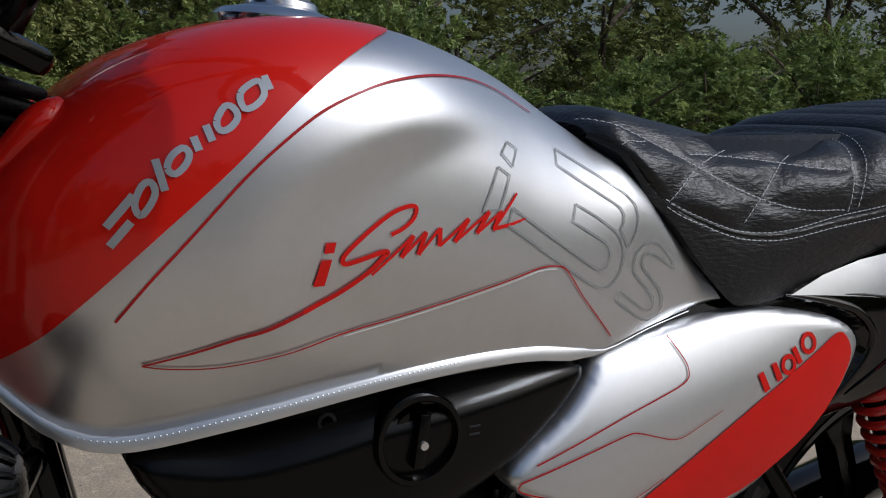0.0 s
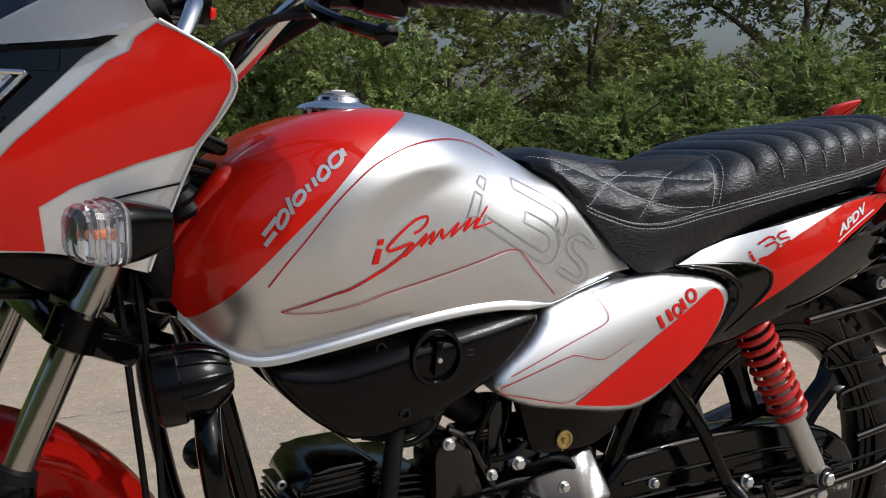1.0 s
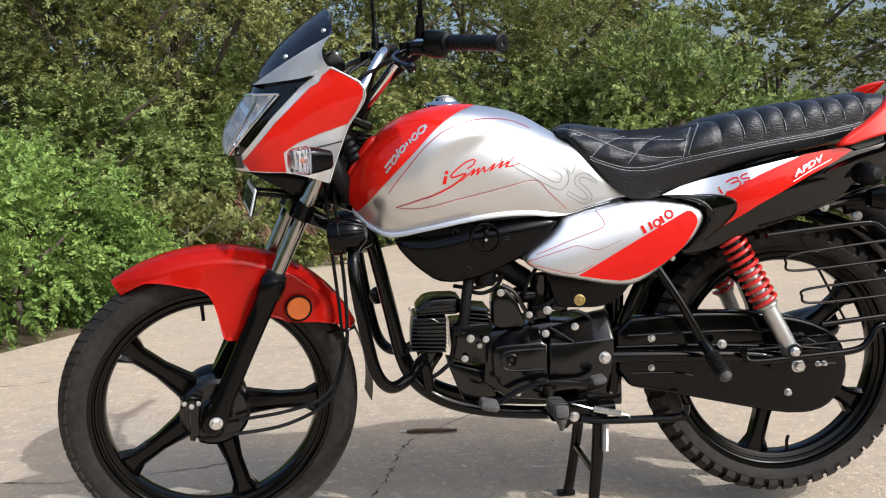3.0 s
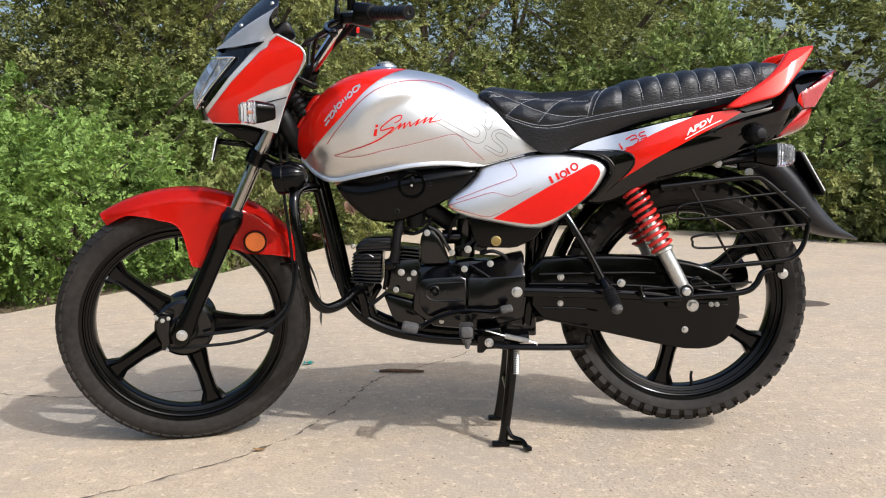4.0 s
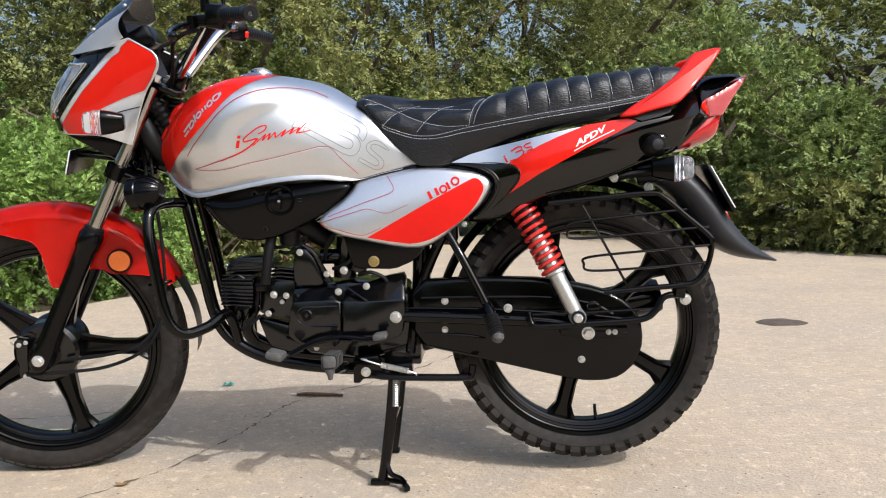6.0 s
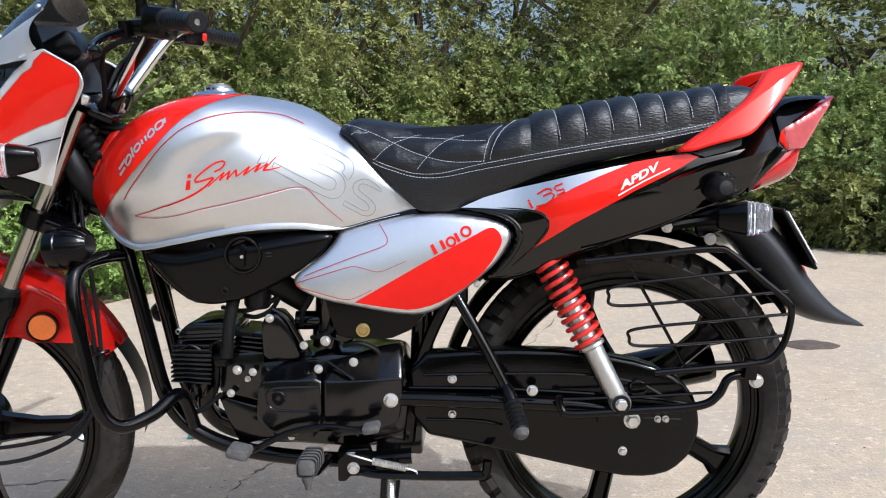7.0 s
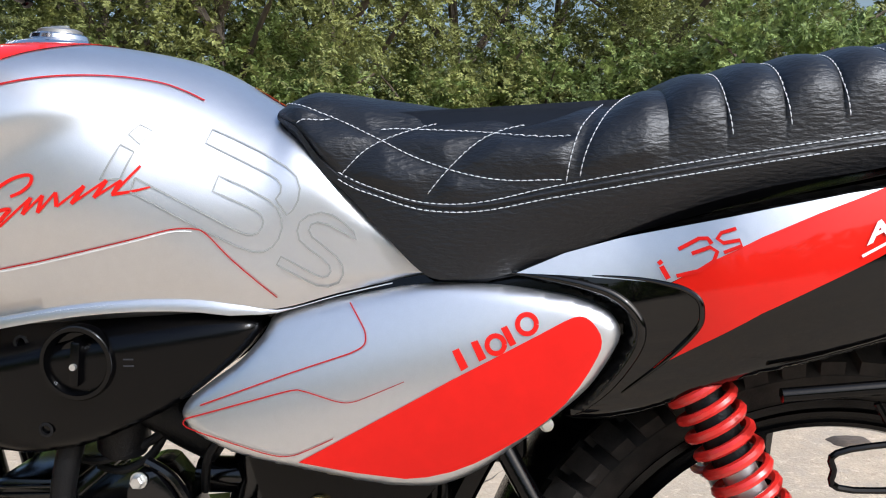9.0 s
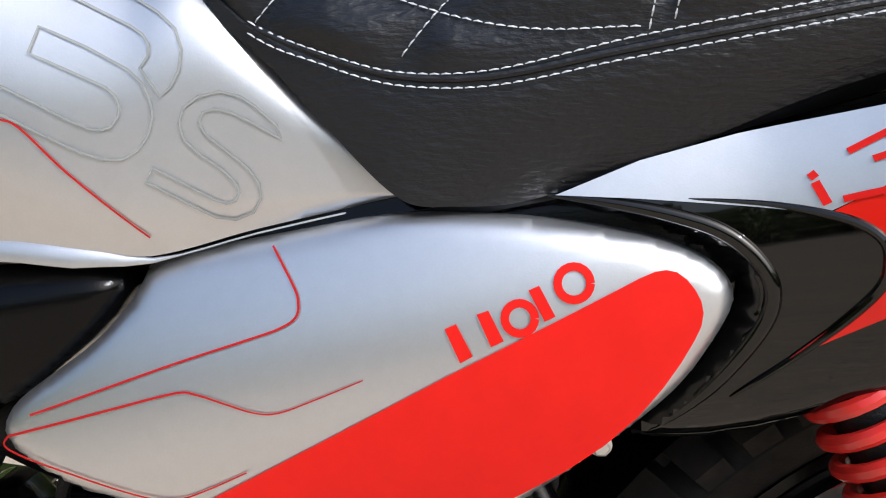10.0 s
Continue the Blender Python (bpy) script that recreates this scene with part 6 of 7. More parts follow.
RAIL = [(0.703, 0.829), (0.730, 0.850), (0.780, 0.880), (0.816, 0.908), (0.840, 0.938), (0.857, 0.968), (0.885, 0.976), (0.926, 0.983), (0.911, 0.958), (0.890, 0.925), (0.862, 0.886), (0.838, 0.860), (0.822, 0.852), (0.77, 0.840), (0.735, 0.829)]
for s in (-1, 1):
    bm = prism(rounded(RAIL, 0.2), -0.010, 0.010, 0.006, 3)
    for v in bm.verts:
        v.co.y += s * lerp_at([(0.82, 0.146), (0.86, 0.136), (0.90, 0.115), (0.94, 0.088), (0.985, 0.064)], v.co.z)
        v.co.x += 0.018 * ease(0.86, 0.98, v.co.z)
    if s < 0:
        rail = part("grab_rail", bm, RED, bike, "red cast grab rail behind the seat", angle=40)
    else:
        part("rail_arm", bm, RED, rail, "", angle=40)
RIDGE_LO = [(0.640, 0.760), (0.70, 0.783), (0.756, 0.800), (0.82, 0.817), (0.880, 0.833), (0.890, 0.862), (0.935, 0.889), (0.984, 0.920)]
RIDGE_HI = [(0.640, 0.763), (0.70, 0.793), (0.756, 0.814), (0.815, 0.826), (0.835, 0.850), (0.862, 0.884), (0.892, 0.911), (0.935, 0.920), (0.984, 0.926)]


def ridge(x, v):
    """Sloped shoulder of the tail: a proud lower edge, leaning in towards the top."""
    lo, hi = (np.interp(x, *zip(*t)) for t in (RIDGE_LO, RIDGE_HI))
    rise = hi - lo
    proud = 0.012 * ease(0.64, 0.72, x) * (1 - ease(0.87, 0.92, x)) + 0.002 * ease(0.64, 0.68, x)
    if v < 0:
        return cowl_y(x, lo + (0.030 * (1 - ease(0.84, 0.884, x)) * ease(0.642, 0.73, x) + 0.001) * v, proud * (1 + v) + 0.0016)
    p = cowl_y(x, lo, proud)
    return Vector((x, p.y + v * (0.015 + 0.60 * rise), lo + rise * v))


part("cowl_ridge", grid(ridge, span(0.642, 0.984, 50), [-1, -0.6, -0.25, 0, 0.25, 0.5, 0.75, 1]), GLOSSBLACK, tail_cowl, angle=20)
part("rail_slot", cover([(0.735, 0.826), (0.775, 0.841), (0.822, 0.853), (0.818, 0.838), (0.795, 0.829), (0.755, 0.820)], lambda x, z: cowl_y(x, z, 0.006)), RUBBER, tail_cowl)
part("rubber_plug", lathe([(0, 0.022), (0.012, 0.020), (0.020, 0.012), (0.023, 0.0), (0.022, -0.02), (0, -0.02)], (0.780, -0.150, 0.766), (0.2, -1, 0.1), 24), RUBBER, tail_cowl, "round black rubber plug")

# far-side covers
for nm, outline, fn, dep, ma in (("side_panel", PANEL, panel_y, 0.03, SILVER), ("tail_cowl", COWL, cowl_y, 0.05, GLOSSBLACK), ("air_cover", AIR, air_y, 0.08, SATINBLACK)):
    bm = shell(rounded(outline, 0.2), fn, dep, 0.012, 0.02)
    bmesh.ops.transform(bm, matrix=Matrix.Diagonal((1, -1, 1, 1)), verts=bm.verts)
    part(nm, bm, ma, bike)

# ---- painted lines and marks ----
def tank_mark(path, width, ma, nm="stripe", per=5, out=0.0014, closed=False):
    return part(nm, band(path, width, lambda x, z: tank_xz(x, z, out), per, closed), ma, fuel_tank)


def tank_block(q, ma, nm, out=0.0014):
    return part(nm, cover(q, lambda x, z: tank_xz(x, z, out), step=0.006), ma, fuel_tank)


tank_mark([(-0.2452, 0.7635), (-0.2292, 0.785), (-0.209, 0.8085), (-0.179, 0.8433), (-0.1568, 0.8645), (-0.1327, 0.883), (-0.1061, 0.896), (-0.080, 0.9045), (-0.0475, 0.910), (-0.009, 0.911), (0.024, 0.9065), (0.046, 0.8985), (0.062, 0.8905)], (0.0016, 0.0020), LINERED)
tank_mark([(-0.2303, 0.7350), (-0.2031, 0.7419), (-0.1782, 0.7497), (-0.1619, 0.7540), (-0.1380, 0.7630)], (0.0014, 0.0030), LINERED)
tank_mark([(-0.2303, 0.7350), (-0.2148, 0.7319), (-0.1857, 0.7305), (-0.1487, 0.7356), (-0.1115, 0.7451), (-0.0705, 0.7530), (-0.0276, 0.7623), (0.018, 0.7728), (0.046, 0.7795), (0.065, 0.7795), (0.075, 0.7745), (0.095, 0.752), (0.131, 0.7175)], 0.0011, LINERED)
# pale edge under the lower line, where the film ends
tank_mark([(-0.108, 0.7437), (-0.0705, 0.7508), (-0.0276, 0.7602), (0.018, 0.7708), (0.046, 0.7775), (0.063, 0.7776)], 0.0009, WHITEFILM, "film_edge")
# script flourish: one flowing stroke, then a run of slanted strokes
tank_mark([(-0.1380, 0.7630), (-0.1171, 0.7730), (-0.098, 0.7854), (-0.0883, 0.7945), (-0.0846, 0.7980), (-0.0878, 0.7989), (-0.1018, 0.795), (-0.1126, 0.7924), (-0.1157, 0.7943), (-0.1128, 0.8001), (-0.099, 0.812), (-0.0831, 0.8229), (-0.0707, 0.8272), (-0.0648, 0.8262), (-0.0663, 0.8197), (-0.0738, 0.8134), (-0.0826, 0.8096)], (0.0034, 0.0026), REDSTRIPE, "flourish")
tank_block([(-0.1338, 0.779), (-0.1262, 0.7792), (-0.1229, 0.7957), (-0.1296, 0.7954)], REDSTRIPE, "flourish")
tank_block([(-0.1282, 0.7995), (-0.1219, 0.7999), (-0.1206, 0.8064), (-0.1273, 0.806)], REDSTRIPE, "flourish")
ZIG = [(-0.0946, 0.7842), (-0.0662, 0.8085), (-0.0742, 0.7944), (-0.0566, 0.8104), (-0.0616, 0.7956), (-0.0458, 0.8127), (-0.0456, 0.8006), (-0.0226, 0.8178), (-0.0335, 0.8028), (-0.0046, 0.8222), (-0.0151, 0.8077), (0.0069, 0.8220), (-0.0, 0.8102), (0.022, 0.8338)]
for k, (a, b) in enumerate(zip(ZIG, ZIG[1:])):
    tank_mark([a, b], 0.0020 if k % 2 == 0 else 0.0034, REDSTRIPE, "flourish", 1)
tank_mark([(-0.001, 0.8102), (0.0142, 0.8122), (0.030, 0.8160)], (0.0032, 0.0012), REDSTRIPE, "flourish", 3)
# silver film marks on the red front: plain strips and rounded frames along a rising line
for pts, w in ((((-0.2495, 0.8162), (-0.2356, 0.8338)), 0.0046), (((-0.2479, 0.806), (-0.2371, 0.8196)), 0.0046), (((-0.2245, 0.8532), (-0.2198, 0.8366)), 0.0042), (((-0.2048, 0.866), (-0.202, 0.8586)), 0.0042), (((-0.1982, 0.8724), (-0.195, 0.864)), 0.0042), (((-0.1647, 0.9010), (-0.1621, 0.8934)), 0.0042)):
    tank_mark(pts, w, LETTERS, "silver_strip", 1, 0.0026)
for pts in (((-0.2352, 0.8292), (-0.2313, 0.8390), (-0.2268, 0.8408), (-0.2248, 0.835), (-0.2285, 0.827), (-0.2327, 0.8230)), ((-0.2185, 0.8485), (-0.2163, 0.855), (-0.2107, 0.8597), (-0.2072, 0.8570), (-0.209, 0.8510), (-0.2145, 0.8457)), ((-0.1924, 0.8748), (-0.1878, 0.8828), (-0.1832, 0.8824), (-0.1812, 0.8770), (-0.1861, 0.8710), (-0.1907, 0.87)), ((-0.1789, 0.8903), (-0.1709, 0.897), (-0.1669, 0.8969), (-0.1659, 0.8903), (-0.1713, 0.8841), (-0.1774, 0.8823))):
    tank_mark(pts, 0.0038, LETTERS, "silver_frame", 3, 0.0026, True)


def hollow(loop, per):
    """A mark drawn by its grey outline alone."""
    return tank_mark(loop, 0.0015, GREYLINE, "outline_mark", per, 0.0014, True)


hollow([(0.0108, 0.861), (0.0188, 0.869), (0.0282, 0.864), (0.0205, 0.852)], 1)
hollow([(-0.0100, 0.8225), (0.0055, 0.852), (0.0165, 0.846), (0.0058, 0.823)], 1)
hollow([(0.0178, 0.8240), (0.0342, 0.8144), (0.0575, 0.8011), (0.0810, 0.7881), (0.0966, 0.7790), (0.1065, 0.7742), (0.1124, 0.7733), (0.1174, 0.7749), (0.1209, 0.7796), (0.1222, 0.7847), (0.1204, 0.7901), (0.1160, 0.7943), (0.0974, 0.8033), (0.0801, 0.8115), (0.0846, 0.8245), (0.1074, 0.8139), (0.1267, 0.8029), (0.1338, 0.7957), (0.1374, 0.7865), (0.1376, 0.7786), (0.1345, 0.7694), (0.1291, 0.7626), (0.1219, 0.7586), (0.1131, 0.7585), (0.1004, 0.7632), (0.0832, 0.7725), (0.0521, 0.7899), (0.0336, 0.8008), (0.0139, 0.8120)], 1)
hollow([(0.0748, 0.8646), (0.0953, 0.8552), (0.1186, 0.8438), (0.1411, 0.8308), (0.1501, 0.8225), (0.1533, 0.8123), (0.1517, 0.8022), (0.1470, 0.7938), (0.1419, 0.7895), (0.1327, 0.8035), (0.1368, 0.8092), (0.1371, 0.8149), (0.1339, 0.8200), (0.1278, 0.8241), (0.0984, 0.8390), (0.0712, 0.8528)], 1)
hollow([(0.1884, 0.7836), (0.1808, 0.7888), (0.1711, 0.7915), (0.1603, 0.7891), (0.1526, 0.7836), (0.1504, 0.7758), (0.1521, 0.7677), (0.1600, 0.7598), (0.1702, 0.7523), (0.1769, 0.7449), (0.1780, 0.7399), (0.1757, 0.7361), (0.1710, 0.7347), (0.1655, 0.7368), (0.1360, 0.7540), (0.1321, 0.7470), (0.1508, 0.7358), (0.1652, 0.7275), (0.1747, 0.7258), (0.1844, 0.7296), (0.1887, 0.7367), (0.1883, 0.7446), (0.1831, 0.7529), (0.1722, 0.7624), (0.1629, 0.7703), (0.1602, 0.7761), (0.1622, 0.7812), (0.1679, 0.7831), (0.1761, 0.7810), (0.1844, 0.7768), (0.2009, 0.7674), (0.1984, 0.7743)], 1)


def panel_mark(path, width, nm="stripe", per=5, closed=False):
    part(nm, band(path, width, lambda x, z: panel_y(x, z, 0.0014), per, closed), LINERED if nm == "stripe" else REDSTRIPE, side_panel)


panel_mark([(0.1945, 0.7125), (0.2065, 0.694), (0.2097, 0.686), (0.2085, 0.678), (0.199, 0.672), (0.182, 0.666), (0.1364, 0.6506), (0.0609, 0.6226)], 0.0012)
panel_mark([(0.2438, 0.648), (0.2168, 0.6365), (0.1995, 0.6300), (0.1871, 0.6298), (0.1697, 0.6345), (0.156, 0.6382), (0.1444, 0.6385), (0.110, 0.629), (0.0475, 0.6105)], (0.0006, 0.0013))
panel_mark([(0.0475, 0.6105), (0.0475, 0.6035), (0.0851, 0.5930), (0.1258, 0.5818), (0.1434, 0.5812), (0.1586, 0.5865), (0.1814, 0.5973)], (0.0012, 0.0008))
# red word mark as plain bars and rings on a rising line
for q in ([(0.2851, 0.6744), (0.2908, 0.677), (0.2991, 0.6612), (0.2929, 0.6577)], [(0.3010, 0.6818), (0.3067, 0.6839), (0.3144, 0.6690), (0.3082, 0.6660)], [(0.3264, 0.6938), (0.3316, 0.6962), (0.3396, 0.6813), (0.3344, 0.6789)]):
    part("word_mark", cover(q, lambda x, z: panel_y(x, z, 0.0014), step=0.006), REDSTRIPE, side_panel)
for cx, cz, r in ((0.3222, 0.6803, 0.0074), (0.3485, 0.6975, 0.0080)):
    panel_mark([(cx + r * math.cos(t), cz + r * math.sin(t)) for t in (2 * math.pi * k / 20 for k in range(20))], 0.0042, "word_mark", 1, True)


def cowl_mark(pts, w, ma=REDSTRIPE):
    part("mark", band(pts, w, lambda x, z: cowl_y(x, z, 0.0026), 1), ma, tail_cowl)


cowl_mark([(0.4590, 0.7465), (0.4644, 0.7365)], 0.0040)
cowl_mark([(0.4570, 0.7508), (0.4592, 0.7482)], 0.0038)
cowl_mark([(0.4724, 0.7607), (0.4879, 0.7700), (0.4942, 0.7703), (0.497, 0.7660)], 0.0032)
cowl_mark([(0.4822, 0.7576), (0.4957, 0.7633), (0.5009, 0.7599), (0.4983, 0.7522), (0.4873, 0.7440), (0.4706, 0.7390)], 0.0032)
cowl_mark([(0.5153, 0.7787), (0.5042, 0.7749), (0.5012, 0.7703), (0.5056, 0.767), (0.5174, 0.7695), (0.5189, 0.7651), (0.5057, 0.7593)], 0.0030)


def lettering(text, size, matrix, ma, parent, surface):
    """Flat letters from the built-in font, laid on a surface."""
    cu = bpy.data.curves.new("letters", "FONT")
    cu.body, cu.size, cu.shear, cu.resolution_u, cu.offset = text, size, 0.35, 3, 0.0006
    tmp = bpy.data.objects.new("letters", cu)
    scene.collection.objects.link(tmp)
    me = bpy.data.meshes.new_from_object(tmp.evaluated_get(bpy.context.evaluated_depsgraph_get()))
    bm = bmesh.new()
    bm.from_mesh(me)
    bpy.data.objects.remove(tmp), bpy.data.meshes.remove(me), bpy.data.curves.remove(cu)
    for v in bm.verts:
        p = matrix @ Vector((v.co.x, v.co.y, 0))
        v.co = surface(p.x, p.y)
    return part("lettering", bm, ma, parent, "white lettering")


turn = Matrix.Translation((0.613, 0.7672, 0)) @ Matrix.Rotation(math.atan2(0.042, 0.081), 4, "Z") @ Matrix.Diagonal((1.62, 1, 1, 1))
lettering("APDV", 0.017, turn, WHITEFILM, tail_cowl, lambda x, z: cowl_y(x, z, 0.0028))
part("small_writing", band([(0.608, 0.7575), (0.6505, 0.7806), (0.6957, 0.8015)], 0.0022, lambda x, z: cowl_y(x, z, 0.0028), 2), WHITEFILM, tail_cowl)

# ---- stitching ----
def stitches(path, side, nm="stitching", lift=0.0011, dash=0.0048, gap=0.0010, wide=0.0010):
    """White dashes along a path on the seat."""
    pts = smooth_path(path, 14)
    bm = bmesh.new()
    run, on = 0.0, []
    prev = seat_at(pts[0].x, pts[0].y, side, lift)
    dense = []
    for i in range(len(pts) - 1):
        for k in range(6):
            q = pts[i].lerp(pts[i + 1], k / 6)
            dense.append(seat_at(q.x, q.y, side, lift))
    cum = [0.0]
    for a, b in zip(dense, dense[1:]):
        cum.append(cum[-1] + (b - a).length)
    s = 0.0
    arr = np.array(cum)
    co = np.array([tuple(p) for p in dense])

    def at(d):
        return Vector([float(np.interp(d, arr, co[:, j])) for j in range(3)])

    while s + dash < cum[-1]:
        a, b, m = at(s), at(s + dash), at(s + dash / 2)
        d = (b - a).normalized()
        nrm = d.cross(Vector((0, side, 0.6))).normalized() * wide / 2
        up = d.cross(nrm).normalized() * 0.0006 * (1 if d.cross(nrm).z * 1 + d.cross(nrm).y * side > 0 else -1)
        v = [bm.verts.new(p) for p in (a + nrm * 0.5, b + nrm * 0.5, b - nrm * 0.5, a - nrm * 0.5)]
        w = [bm.verts.new(p) for p in (m + nrm + up, m - nrm + up)]
        bm.faces.new((v[0], w[0], w[1], v[3])), bm.faces.new((w[0], v[1], v[2], w[1]))
        s += dash + gap
    return part(nm, bm, THREAD, seat, "white stitching", smooth=False)


for side in (-1, 1):
    def zrow(off):
        out = []
        for x in span(0.186, 0.868, 26):
            seam, low, top = lerp_at(SEAT_SEAM, x), lerp_at(SEAT_LOW, x), lerp_at(SEAT_TOP, x)
            out.append((x, off / (seam - low) if off < 0 else (2 / math.pi) * math.asin(min(1, (off / (top - seam)) ** (1 / 0.62)))))
        return out
    stitches(zrow(0.0050), side)
    stitches(zrow(-0.0045), side)
    for line in QUILT[:5]:
        stitches(line, side)
    stitches([(0.381, 0.02), (0.386, 0.21), (0.393, 0.43), (0.403, 0.62), (0.416, 0.84), (0.428, 1.0)], side)
    stitches([(0.392, 0.03), (0.397, 0.18), (0.407, 0.40), (0.419, 0.63), (0.434, 0.85), (0.447, 1.0)], side)
    for k in range(7):
        x = 0.5085 + 0.0455 * k
        stitches([(x + 0.004, 0.09), (x, 0.35), (x - 0.003, 0.7), (x - 0.003, 1.0)], side)
    stitches([(0.687, -0.10), (0.688, -0.6)], side)
    # piped seam between top and skirt
    part("piping", tube([seat_at(x, 0.0, side, 0.0) for x in span(0.190, 0.872, 40)], 0.0022, raw=True, seg=8), LEATHER, seat)
part("seat_badge", box((0.035, 0.02, 0.002), pose(0.812, 0, 0.9455, 0, -8, 0), 0.0008), BRASS, seat, "small gold badge")

# ---- concrete yard ----
YARD = [(-14, -14), (14, -14), (14, 1.5), (10.5, 3.2), (7.2, 4.5), (5.0, 4.1), (4.3, 4.3), (3.5, 5.0), (2.6, 6.3), (1.9, 7.4), (0.9, 8.3), (-0.1, 7.5), (-1.1, 5.3), (-1.55, 3.7), (-1.85, 2.85), (-2.25, 2.08), (-3.4, 1.2), (-6, 0.2), (-14, -1.5)]
bm = bmesh.new()
jag = []
for i, p in enumerate(YARD):
    a, b = Vector(p), Vector(YARD[(i + 1) % len(YARD)])
    k = max(1, int((b - a).length / 0.3))
    for j in range(k):
        q = a.lerp(b, j / k)
        w = 0.07 if abs(q.x) < 12 and q.y > -8 else 0
        jag.append(q + Vector((noise.noise((q.x * 2, q.y * 2, 1)), noise.noise((q.x * 2, q.y * 2, 9)))) * w)
top = [bm.verts.new((q.x, q.y, 0)) for q in jag]
low = [bm.verts.new((q.x, q.y, -0.11)) for q in jag]
bm.faces.new(top)
for i in range(len(top)):
    j = (i + 1) % len(top)
    bm.faces.new((top[i], top[j], low[j], low[i]))
yard = tagged(part("pavement", bm, CONCRETE, None, smooth=False), "pale weathered concrete yard with a crack and grit", "pavement", kind="structure")

# flat jagged strips; the darkness of a groove is put into their colour
CRACK = mat("crack_dark", (0.19, 0.155, 0.115), 0.95, 0.0, 0.0, 0.6, 60, 0.4, 200)


def crack(path, width, seed):
    pts = smooth_path([(*p,) for p in path], 24)
    rnd = random.Random(seed)
    bm = bmesh.new()
    rows = []
    for i, p in enumerate(pts):
        d = (pts[min(i + 1, len(pts) - 1)] - pts[max(0, i - 1)]).normalized()
        n = Vector((-d.y, d.x))
        c = p + n * 0.016 * noise.noise((i * 0.45, seed, 0)) + n * rnd.uniform(-0.006, 0.006)
        w = width * max(0.03, 0.45 + 1.6 * noise.noise((i * 0.37, seed, 5)) + rnd.uniform(-0.25, 0.25))
        rows.append((bm.verts.new((c.x + n.x * w, c.y + n.y * w, 0.0016)), bm.verts.new((c.x - n.x * w, c.y - n.y * w, 0.0016))))
    for A, B in zip(rows, rows[1:]):
        bm.faces.new((A[0], A[1], B[1], B[0]))
    return part("crack", bm, CRACK, yard, smooth=False)


crack([(-1.30, -1.05), (-0.84, -0.50), (-0.46, -0.13), (-0.29, 0.25), (-0.20, 0.60), (0.09, 0.96), (0.50, 1.75), (0.9, 3.0)], 0.0046, 3)
crack([(-2.3, 1.55), (-1.7, 1.62), (-1.2, 1.85), (-0.6, 2.1), (0.2, 2.0)], 0.0030, 8)
crack([(-2.4, 0.9), (-1.6, 0.55), (-1.15, 0.42), (-0.7, 0.5)], 0.0040, 12)
crack([(0.6, -0.9), (1.1, -0.5), (1.7, -0.35), (2.6, 0.2)], 0.0018, 15)

# grit and pebbles
GRIT = mat("grit", (0.44, 0.35, 0.26), 0.9, 0.0, 0.0, 1.0, 80, second=(0.10, 0.08, 0.06), island=0.5)
rnd = random.Random(5)
verts, faces = [], []
for i in range(4200):
    x, y = rnd.uniform(-2.4, 3.0), rnd.uniform(-1.6, 3.2)
    if rnd.random() < 0.55:
        x, y = rnd.gauss(0.7, 0.9), rnd.gauss(-0.65, 0.4)
    r = rnd.uniform(0.0008, 0.0028) * (1.6 if rnd.random() < 0.06 else 1)
    a = rnd.uniform(0, 6.28)
    b = len(verts)
    for k in range(4):
        t = a + k * 1.57 + rnd.uniform(-0.3, 0.3)
        verts.append((x + r * 1.4 * math.cos(t), y + r * math.sin(t), 0.0004))
    verts.append((x + rnd.uniform(-r, r) * 0.3, y, r * rnd.uniform(0.5, 0.9)))
    faces += [(b + k, b + (k + 1) % 4, b + 4) for k in range(4)]
me = bpy.data.meshes.new("grit")
me.from_pydata(verts, [], faces)
me.materials.append(GRIT)
tagged(new("grit", me), "loose brown grit scattered over the concrete", "grit", kind="stuff")


def patch(cx, cy, rx, ry, z, seed, rot=0.0):
    bm = bmesh.new()
    pts = []
    for k in range(36):
        t = 2 * math.pi * k / 36
        r = 1 + 0.28 * noise.noise((math.cos(t) * 1.6, math.sin(t) * 1.6, seed))
        px, py = rx * r * math.cos(t), ry * r * math.sin(t)
        pts.append((cx + px * math.cos(rot) - py * math.sin(rot), cy + px * math.sin(rot) + py * math.cos(rot), 0.0))
    ring = [bm.verts.new((p[0], p[1], 0.0006)) for p in pts]
    inner = [bm.verts.new((cx + (p[0] - cx) * 0.75, cy + (p[1] - cy) * 0.75, z)) for p in pts]
    for k in range(36):
        bm.faces.new((ring[k], ring[(k + 1) % 36], inner[(k + 1) % 36], inner[k]))
    bm.faces.new(inner)
    return bm


DUNG = mat("dried_mud", (0.12, 0.09, 0.065), 0.95, 0.0, 0.0, 0.6, 40, 0.8, 60)
tagged(part("mud_patch", patch(1.76, 1.93, 0.11, 0.09, 0.010, 4), DUNG, None), "dark dried mud patch lying on the concrete", "mud", group="mud patches on the yard")
tagged(part("mud_patch", patch(1.32, 1.62, 0.06, 0.05, 0.010, 7), DUNG, None), "small dark dried mud patch on the concrete", "mud", group="mud patches on the yard")
TEAL = mat("teal_plastic", (0.01, 0.36, 0.29), 0.4, 0.0, 0.0, 0.3, 80)
bm = grid(lambda a, b: Vector((-0.478 + 0.036 * a + 0.006 * b, 0.816 + 0.022 * b, 0.003 + 0.010 * abs(math.sin(a * 5 + b * 3)))), span(-0.5, 0.5, 6), span(-0.5, 0.5, 5))
